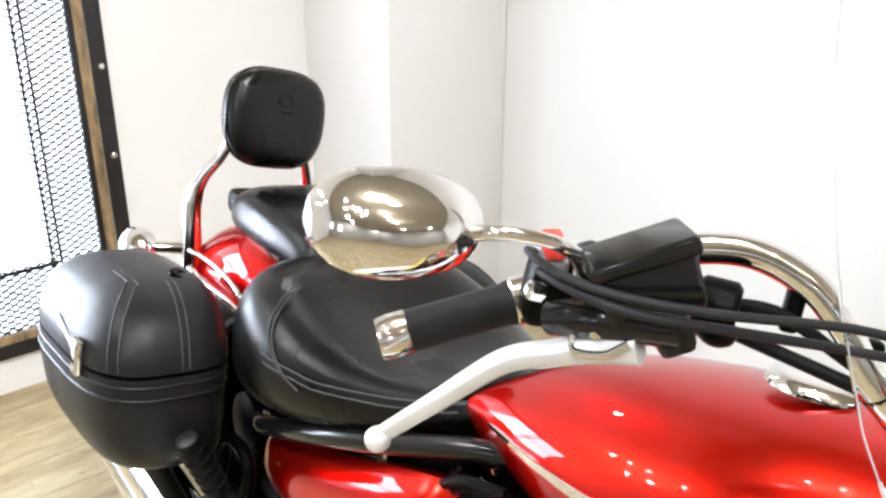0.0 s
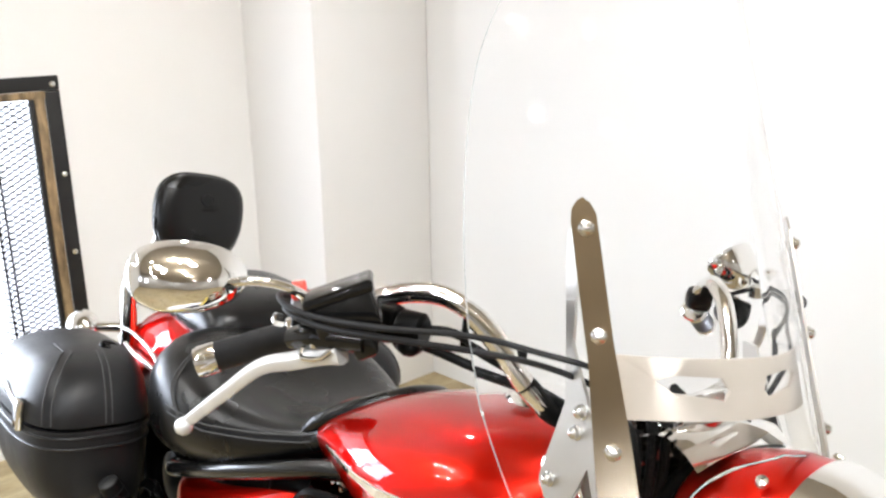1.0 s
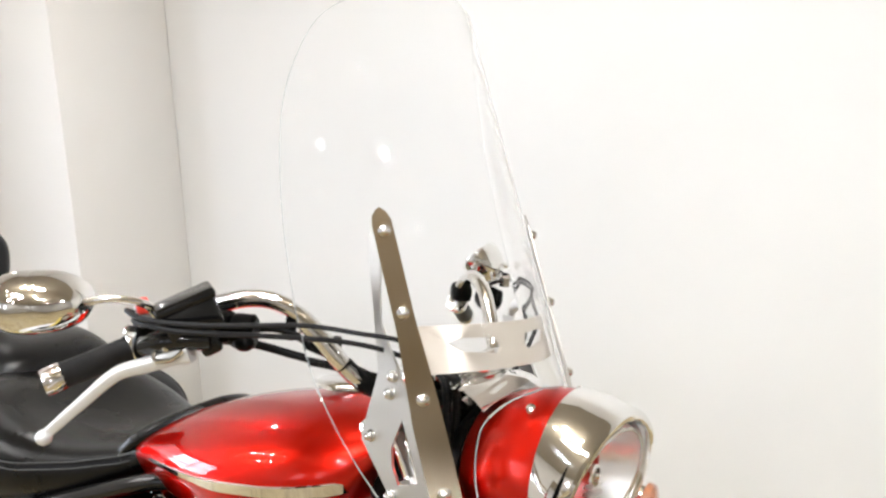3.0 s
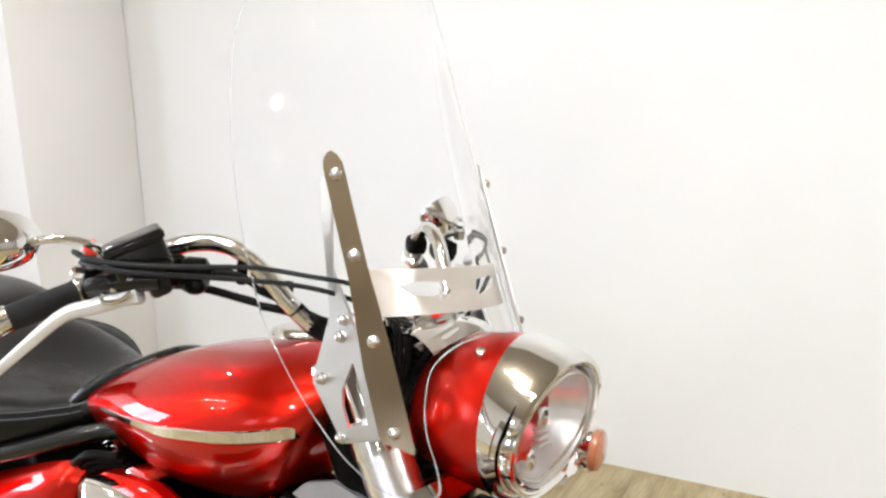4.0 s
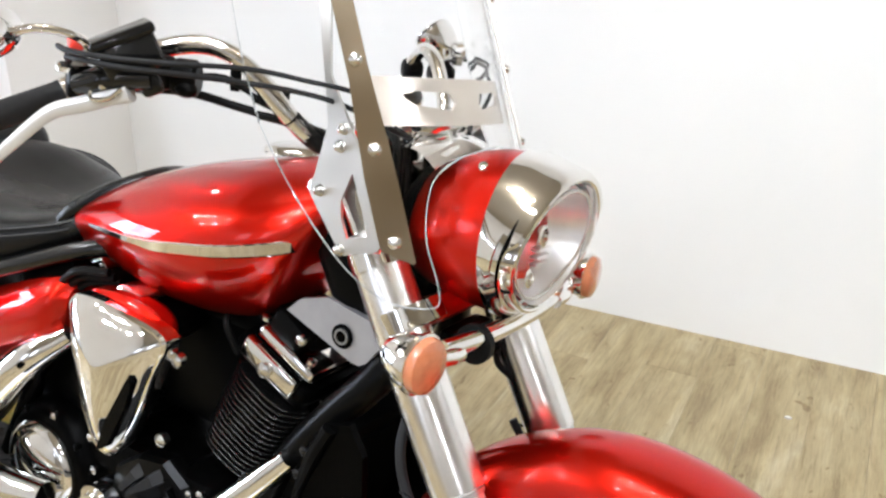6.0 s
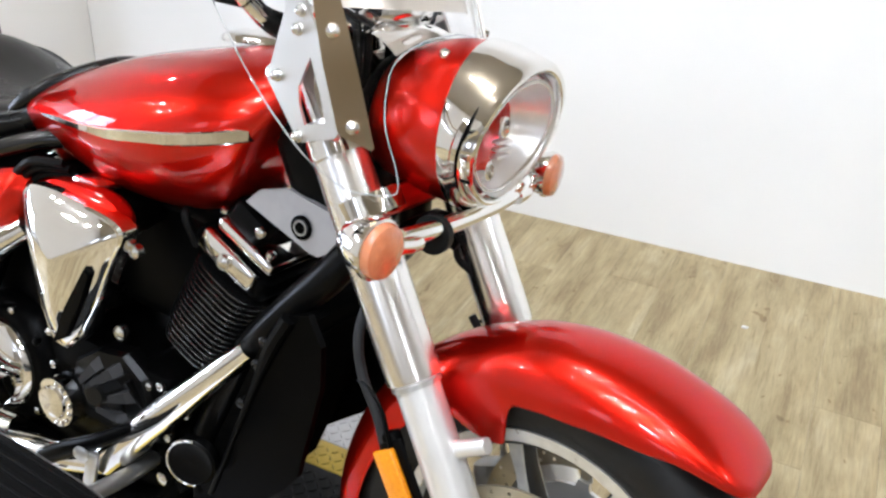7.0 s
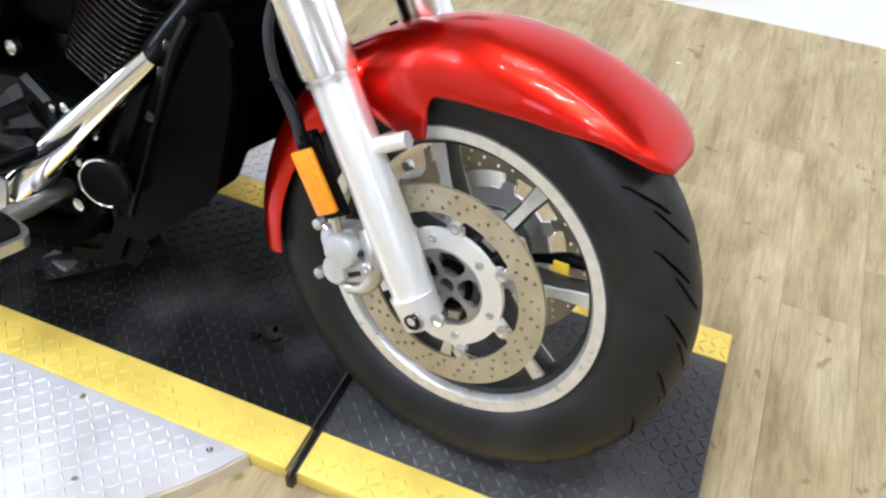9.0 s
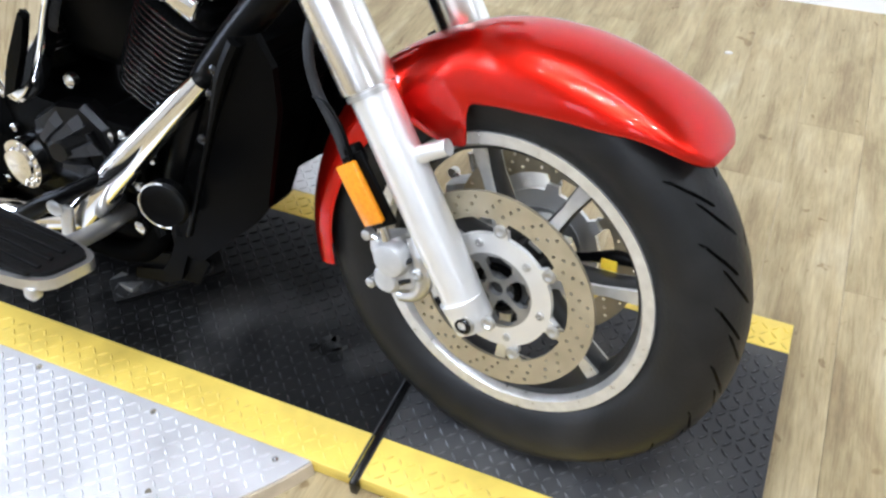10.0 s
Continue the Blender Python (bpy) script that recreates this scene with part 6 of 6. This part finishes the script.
pt = [(0.043 * (1 - 0.13 * math.exp(-((a - 2.85) / 0.16) ** 2)) * math.cos(a), 0.043 * (1 - 0.13 * math.exp(-((a - 2.85) / 0.16) ** 2)) * math.sin(a)) for a in turn(60)]
part("pump_trim", Geo().plate(pt, lambda u, v, w: (-0.843 + u, -0.166 + w, 0.268 + v), 0.024), CHROME, case, "notched chrome pump trim")
for i in range(8):
    a = radians(i * 24 - 84)
    part("trim_stud", Geo().sphere((-0.843 + 0.037 * math.cos(a), -0.178, 0.268 + 0.037 * math.sin(a)), 0.0045, 10), CHROME, case)
part("pump_boss", Geo().lathe([(0, 0.030), (0.004, 0.027), (0.006, 0.0)], (-0.846, -0.178, 0.268), (0, -1, 0), 24), CHROME, case)
for a0, b0 in (((-0.765, 0.345), (-0.70, 0.375)), ((-0.765, 0.30), (-0.715, 0.29)), ((-0.70, 0.36), (-0.665, 0.315)), ((-0.72, 0.33), (-0.70, 0.28))):
    part("case_rib", Geo().tube([(a0[0], -0.15, a0[1]), (b0[0], -0.14, b0[1])], 0.009, 8, 1), ENGINE, case)
for x, z in ((-0.665, 0.36), (-0.655, 0.315), (-0.585, 0.375), (-0.583, 0.345), (-0.64, 0.37), (-0.85, 0.405), (-0.88, 0.42), (-0.69, 0.27), (-0.62, 0.285), (-0.905, 0.365), (-0.885, 0.395), (-0.895, 0.305)):
    part("case_bolt", Geo().lathe([(0, 0.0075), (0.008, 0.0075), (0.010, 0.004)], (x, -0.135, z), (0, -1, 0), 12), BOLT, case)
fan = [(-0.815, 0.245), (-0.842, 0.30), (-0.832, 0.345), (-0.775, 0.388), (-0.715, 0.400), (-0.668, 0.372), (-0.652, 0.335), (-0.672, 0.285), (-0.73, 0.245)]
mid = (-0.765, 0.310)
part("fan_cover", Geo().loft([[(mid[0] + (x - mid[0]) * f, y, mid[1] + (z - mid[1]) * f) for x, z in fan] for f, y in ((1.0, -0.115), (1.0, -0.138), (0.93, -0.148), (0.55, -0.152), (0.30, -0.166), (0.22, -0.168))]), TUBE, case, "faceted black case cover", smooth=False)
for (x0, z0), (x1, z1) in (((-0.795, 0.325), (-0.757, 0.378)), ((-0.77, 0.330), (-0.705, 0.385)), ((-0.745, 0.312), (-0.667, 0.345)), ((-0.755, 0.290), (-0.69, 0.285))):
    dd = Vector((x1 - x0, 0, z1 - z0)).normalized()
    nn = Vector((-dd.z, 0, dd.x))
    rings = []
    for f, w, y in ((0.0, 0.007, -0.168), (0.6, 0.013, -0.160), (1.0, 0.017, -0.142)):
        c = Vector((x0 + (x1 - x0) * f, y, z0 + (z1 - z0) * f))
        rings.append([c - nn * w + Vector((0, 0.014, 0)), c + nn * w + Vector((0, 0.014, 0)), c + nn * w * 0.7, c - nn * w * 0.7])
    part("cover_blade", Geo().loft(rings), BLADE, case, smooth=False)
part("front_cover", Geo().rbox((-0.665, -0.07, 0.32), (0.10, 0.14, 0.14), 0.03), ENGINE, case)


# air cleaner: chrome teardrop over a red backing
def tear(s):
    pts = curve_rows([(-0.888, 0.638), (-0.874, 0.651), (-0.823, 0.657), (-0.765, 0.655), (-0.712, 0.651), (-0.679, 0.643), (-0.672, 0.624), (-0.700, 0.560), (-0.722, 0.505), (-0.755, 0.440), (-0.785, 0.405), (-0.806, 0.398), (-0.832, 0.418), (-0.868, 0.500), (-0.887, 0.585)], 4)[:-1]
    cx, cz = -0.785, 0.565
    return [(cx + (x - cx) * s, cz + (z - cz) * s) for x, z in pts]


REDBACK = curve_rows([(-0.880, 0.60), (-0.884, 0.641), (-0.862, 0.658), (-0.81, 0.667), (-0.755, 0.667), (-0.720, 0.659), (-0.700, 0.641), (-0.704, 0.618), (-0.74, 0.585), (-0.83, 0.565), (-0.880, 0.60)], 4)[:-1]
back = bpart("air_cleaner", Geo().loft([[(-0.79 + (x + 0.79) * k, y, 0.62 + (z - 0.62) * k) for x, z in REDBACK] for k, y in ((0.93, -0.138), (0.99, -0.143), (1.0, -0.150), (0.97, -0.166))]), RED, "teardrop air cleaner with a chrome cover", angle=50)
part("air_cleaner_cover", Geo().loft([[(x, y, z) for x, z in tear(s)] for s, y in ((1.0, -0.165), (1.01, -0.184), (1.0, -0.192), (0.965, -0.197), (0.94, -0.197), (0.90, -0.2005), (0.80, -0.2075), (0.66, -0.2155), (0.5, -0.222), (0.33, -0.2265), (0.17, -0.229), (0.03, -0.230))]), CHROME, back, "polished chrome teardrop cover", angle=25)
part("filter_box", Geo().loft([[(-0.80 + (x + 0.79) * k, y, 0.61 + (z - 0.62) * k) for x, z in REDBACK] for k, y in ((0.70, -0.05), (0.80, -0.07), (0.80, -0.139))]), MATT, back, "black filter box behind the cover")
# flat black plate along the cover's lower front edge
part("cover_dark_plate", Geo().plate([(-0.792, 0.420), (-0.765, 0.437), (-0.728, 0.515), (-0.712, 0.562), (-0.722, 0.568), (-0.765, 0.490)], lambda u, v, w: (u, -0.213 + w + 0.08 * 0, v), 0.012), BLACK, back, "narrow black plate on the chrome cover", smooth=False)
for x, z in ((-0.672, 0.60), (-0.70, 0.455)):
    part("cover_bolt", Geo().lathe([(0, 0.011), (0.012, 0.011), (0.015, 0.006)], (x, -0.16, z), (0, -1, 0), 14), BOLT, back)
bpart("intake_elbow", Geo().tube([(-0.78, -0.10, 0.60), (-0.79, -0.05, 0.62), (-0.80, 0.0, 0.60)], 0.035, 16), MATT)
bpart("chrome_bracket", Geo().rbox((-0.80, -0.13, 0.66), (0.06, 0.05, 0.02), 0.006), CHROME)
for k in range(3):
    bpart("vent_hose", Geo().tube([(-0.86, -0.12 - 0.012 * k, 0.655 + 0.012 * k), (-0.91, -0.14 - 0.012 * k, 0.648 + 0.012 * k), (-0.955, -0.14 - 0.01 * k, 0.615 + 0.012 * k)], 0.007, 8), RUBBER)

# ---- exhaust ----
ex = bpart("exhaust_header", Geo().tube([(-0.52, -0.03, 0.53), (-0.480, -0.07, 0.525), (-0.475, -0.115, 0.503), (-0.53, -0.15, 0.435), (-0.62, -0.165, 0.325), (-0.70, -0.178, 0.228), (-0.76, -0.188, 0.202), (-0.85, -0.196, 0.178), (-0.97, -0.20, 0.146), (-1.12, -0.20, 0.135)], [0.017, 0.017, 0.019, 0.022, 0.024, 0.026, 0.027, 0.027], 20), CHROME, "chrome exhaust header")
part("heat_shield", Geo().tube([(-0.470, -0.140, 0.508), (-0.525, -0.158, 0.442), (-0.60, -0.170, 0.352), (-0.708, -0.180, 0.222)], [0.015, 0.020, 0.027, 0.029], 20), CHROME, ex, "chrome heat shield")
for f in (0.25, 0.6):
    p = Vector((-0.515, -0.150, 0.465)).lerp(Vector((-0.715, -0.175, 0.222)), f)
    part("shield_clamp", Geo().lathe([(0, 0.006), (0.004, 0.006)], p + Vector((0, -0.024, 0)), (0, -1, 0), 10), BOLT, ex)
ex2 = bpart("rear_exhaust", Geo().tube([(-0.93, -0.16, 0.555), (-0.99, -0.20, 0.50), (-1.08, -0.215, 0.405), (-1.2, -0.22, 0.30), (-1.32, -0.225, 0.24)], [0.02, 0.030, 0.036, 0.036, 0.035], 22), CHROME, "chrome rear exhaust with a perforated shield")
for i in range(7):
    p = Vector((-0.97, -0.225, 0.505)).lerp(Vector((-1.16, -0.25, 0.345)), i / 6)
    part("shield_slot", Geo().lathe([(0, 0.006), (0.003, 0.005)], p, (0.4, -1, 0.4), 10), BLACK, ex2)
for z, y in ((0.235, -0.235), (0.145, -0.215)):
    mf = bpart("muffler", Geo().tube([(-0.95, y + 0.04, z + 0.02), (-1.15, y, z + 0.005), (-1.35, y - 0.01, z), (-2.05, y - 0.02, z + 0.02), (-2.2, y - 0.02, z + 0.025)], [0.025, 0.036, 0.046, 0.05, 0.05], 28), CHROME, "long chrome muffler")
    part("muffler_tip", Geo().lathe([(0, 0.05), (0.02, 0.053), (0.03, 0.05), (0.03, 0.03)], (-2.2, y - 0.02, z + 0.025), (-1, 0, 0), 28), CHROME, mf)
peg = bpart("passenger_peg", Geo().tube([(-1.416, -0.238, 0.366), (-1.416, -0.27, 0.422), (-1.416, -0.302, 0.478)], [0.019, 0.021, 0.020], 18), RUBBER, "folded black passenger peg")
for f in (0.2, 0.36, 0.52, 0.68, 0.84):
    part("peg_rib", Geo().lathe([(-0.003, 0.0205), (-0.002, 0.0228), (0.002, 0.0228), (0.003, 0.0205)], Vector((-1.416, -0.238, 0.366)).lerp(Vector((-1.416, -0.302, 0.478)), f), (0, -0.064, 0.112), 18), RUBBER, peg)
part("peg_cap", Geo().lathe([(-0.004, 0.019), (0.002, 0.0185), (0.005, 0.012), (0.006, 0.001)], (-1.416, -0.302, 0.479), (0, -0.5, 0.87), 18), BARREL, peg)
bpart("peg_bracket", Geo().tube([(-1.425, -0.235, 0.36), (-1.45, -0.222, 0.41), (-1.44, -0.22, 0.448), (-1.40, -0.22, 0.462), (-1.36, -0.22, 0.452), (-1.352, -0.22, 0.42), (-1.367, -0.22, 0.375), (-1.40, -0.225, 0.345)], 0.0115, 12), BLACK, "looped black peg bracket")
bpart("bracket_bolt", Geo().lathe([(0, 0.013), (0.006, 0.013), (0.009, 0.008), (0.009, 0.001)], (-1.405, -0.245, 0.352), (0.3, -1, 0.2), 8), BOLT)


# ---- floorboards, pedals, stand, horn ----
def floorboard(side):
    k = -side
    out = []
    for a in turn(48):
        c, s = math.cos(a), math.sin(a)
        out.append((-0.745 + 0.178 * math.copysign(abs(c) ** 0.55, c) + (0.03 * s if c > 0 else 0), k * (-0.335 + 0.062 * math.copysign(abs(s) ** 0.5, s))))
    put = lambda u, v, w: (u, v, 0.247 + w)
    fb = bpart("floorboard", Geo().plate(out, put, 0.018), ALU, "rider floorboard with a ribbed rubber mat", smooth=False)
    inner = [(-0.745 + (x + 0.745) * 0.95, k * (-0.335) + (y - k * -0.335) * 0.86) for x, y in out]
    part("rubber_mat", Geo().plate(inner, lambda u, v, w: (u, v, 0.259 + w), 0.008), RUBBER, fb, smooth=False)
    for i in range(5):
        part("mat_rib", Geo().rbox((-0.745, k * (-0.378 + i * 0.0215), 0.2645), (0.29, 0.009, 0.005), 0.002), RUBBER, fb)
    part("board_arm", Geo().tube([(-0.65, k * -0.30, 0.235), (-0.65, k * -0.20, 0.225), (-0.66, k * -0.13, 0.22)], 0.014, 12), ALU, fb)
    part("scrape_stud", Geo().rbox((-0.60, k * -0.375, 0.232), (0.02, 0.02, 0.02), 0.004), ALU, fb)
    return fb


for side in (-1, 1):
    floorboard(side)
pd = bpart("brake_pedal", Geo().tube([(-0.832, -0.222, 0.180), (-0.80, -0.224, 0.208), (-0.74, -0.222, 0.252), (-0.69, -0.215, 0.285), (-0.64, -0.19, 0.32)], [0.014, 0.016, 0.015, 0.013, 0.010], 12), ENGINE, "black brake pedal arm")
part("pedal_bracket", Geo().rbox((-0.700, -0.222, 0.222), (0.024, 0.012, 0.085), 0.005, pose(0, 0, 0, 0, 8, 0)), ALU, pd, "worn alloy pedal bracket")
part("bracket_ear", Geo().lathe([(0, 0.014), (0.010, 0.014), (0.013, 0.008)], (-0.712, -0.224, 0.258), (0.2, -1, 0), 18), ALU, pd)
part("pivot_bolt", Geo().lathe([(0, 0.009), (0.010, 0.009), (0.012, 0.004)], (-0.795, -0.232, 0.165), (0, -1, 0), 6), BOLT, pd)
hn = bpart("horn", Geo().lathe([(0, 0.036), (0.02, 0.040), (0.024, 0.036), (0.018, 0.02), (0.02, 0.0)], (-0.540, -0.155, 0.298), (0.3, -1, 0), 32), MATT, "round black horn with a chrome rim")
part("horn_rim", Geo().tube([Vector((-0.540, -0.155, 0.298)) + Vector((0.3, -1, 0)).normalized() * 0.023 + Vector((0.958 * 0.039 * math.cos(a), 0.287 * 0.039 * math.cos(a), 0.039 * math.sin(a))) for a in np.linspace(1.5, 5.0, 20)], 0.0019, 8, 1), CHROME, hn)
for x, z in ((-0.545, 0.437), (-0.56, 0.41), (-0.535, 0.455)):
    bpart("mount_bolt", Geo().lathe([(0, 0.008), (0.007, 0.008), (0.009, 0.005)], (x, -0.150, z), (0, -1, 0), 6), FIN)
for x0, z0, x1, z1 in ((-0.60, 0.30, -0.56, 0.26), (-0.57, 0.27, -0.545, 0.215), (-0.63, 0.24, -0.58, 0.20)):
    bpart("lower_bracket", Geo().tube([(x0, -0.12, z0), (x1, -0.135, z1)], 0.012, 8, 1), ENGINE)
bpart("bracket_bolt", Geo().lathe([(0, 0.012), (0.010, 0.012), (0.013, 0.006)], (-0.615, -0.145, 0.215), (0, -1, 0), 6), BOLT)
bpart("side_stand", Geo().tube([(-0.80, 0.14, 0.14), (-0.86, 0.22, 0.08), (-0.92, 0.275, 0.012)], [0.015, 0.013, 0.014], 12), BLACK, "extended black side stand")
bpart("lower_mount", Geo().plate([(-0.556, 0.215), (-0.535, 0.190), (-0.560, 0.118), (-0.584, 0.100), (-0.668, 0.078), (-0.664, 0.100), (-0.600, 0.122), (-0.582, 0.150)], lambda u, v, w: (u, -0.128 + w, v), 0.006), BLACK, "black lower engine mount bracket", smooth=False)
bpart("plate_shim", Geo().rbox((-0.73, -0.10, 0.020), (0.055, 0.03, 0.010), 0.002), SPIDER, "grey shim under the frame")
skid = bpart("belly_guard", Geo().plate([(-0.66, 0.10), (-0.53, 0.115), (-0.50, 0.17), (-0.52, 0.18), (-0.66, 0.13)], lambda u, v, w: (u, -0.12 + w, v), 0.006), ENGINE, "black belly guard", smooth=False)
step = part("ground_pad", Geo().rbox((0, 0, 0), (0.205, 0.045, 0.016), 0.002), PLATESHADED, bike, "dark tread plate pad under the frame")
step.matrix_local = bike.matrix_world.inverted() @ pose(-0.675, 0.045, 0.036, 28, 0, 46)
lz = treads(-0.1, 0.1, -0.0225, 0.0225, 0.008)
part("pad_tread", lz, WORN, step, smooth=False)["kind"] = "stuff"

# a pale scrap lying on the planks
g = Geo().plate([(-0.009, -0.004), (0.004, -0.006), (0.010, 0.001), (0.002, 0.006), (-0.007, 0.004)], lambda u, v, w: (0.142 + u, 1.349 + v, FLOOR + 0.0015 + w + 0.06 * (u + 0.009) ** 2), 0.003)
thing("paper_scrap", g, PLATESILVER, "tiny pale scrap lying on the wood floor", "scrap", smooth=False)

# ---- floor of worn oak planks ----
def wood_floor():
    fl = thing("floor", Geo().rbox((0.8, -1.65, FLOOR - 0.03), (7.8, 7.2, 0.05), 0.002), DARKWOOD, "worn oak plank floor", "floor", "structure")
    W = 0.152
    random.seed(7)
    meshes = {}
    far = Geo()
    x = -3.0
    while x < EAST + 0.1:
        y = SOUTH - random.random() * 1.2
        while y < 1.9:
            L = 1.22
            y0, y1 = max(y, SOUTH - 0.05), min(y + L, 1.69 + 0.052 * x + 0.02)
            if y1 - y0 > 0.02:
                near = -1.4 < x < 2.2 and y1 > -0.9
                if near:
                    key = (round(y1 - y0, 2),)
                    if key not in meshes:
                        meshes[key] = mesh_of("plank", Geo().rbox((0, 0, 0), (W - 0.0005, y1 - y0 - 0.0005, 0.008), 0.0004, None, 2), WOOD, smooth=False)
                    ob = new("plank", meshes[key])
                    ob.parent = fl
                    ob.location = (x + W / 2, (y0 + y1) / 2, FLOOR - 0.004)
                else:
                    far.rbox((x + W / 2, (y0 + y1) / 2, FLOOR - 0.004), (W - 0.0012, y1 - y0 - 0.0012, 0.008), 0.0007, None, 2)
            y += L
        x += W
    part("plank_field", far, WOOD, fl, smooth=False)["kind"] = "stuff"


wood_floor()
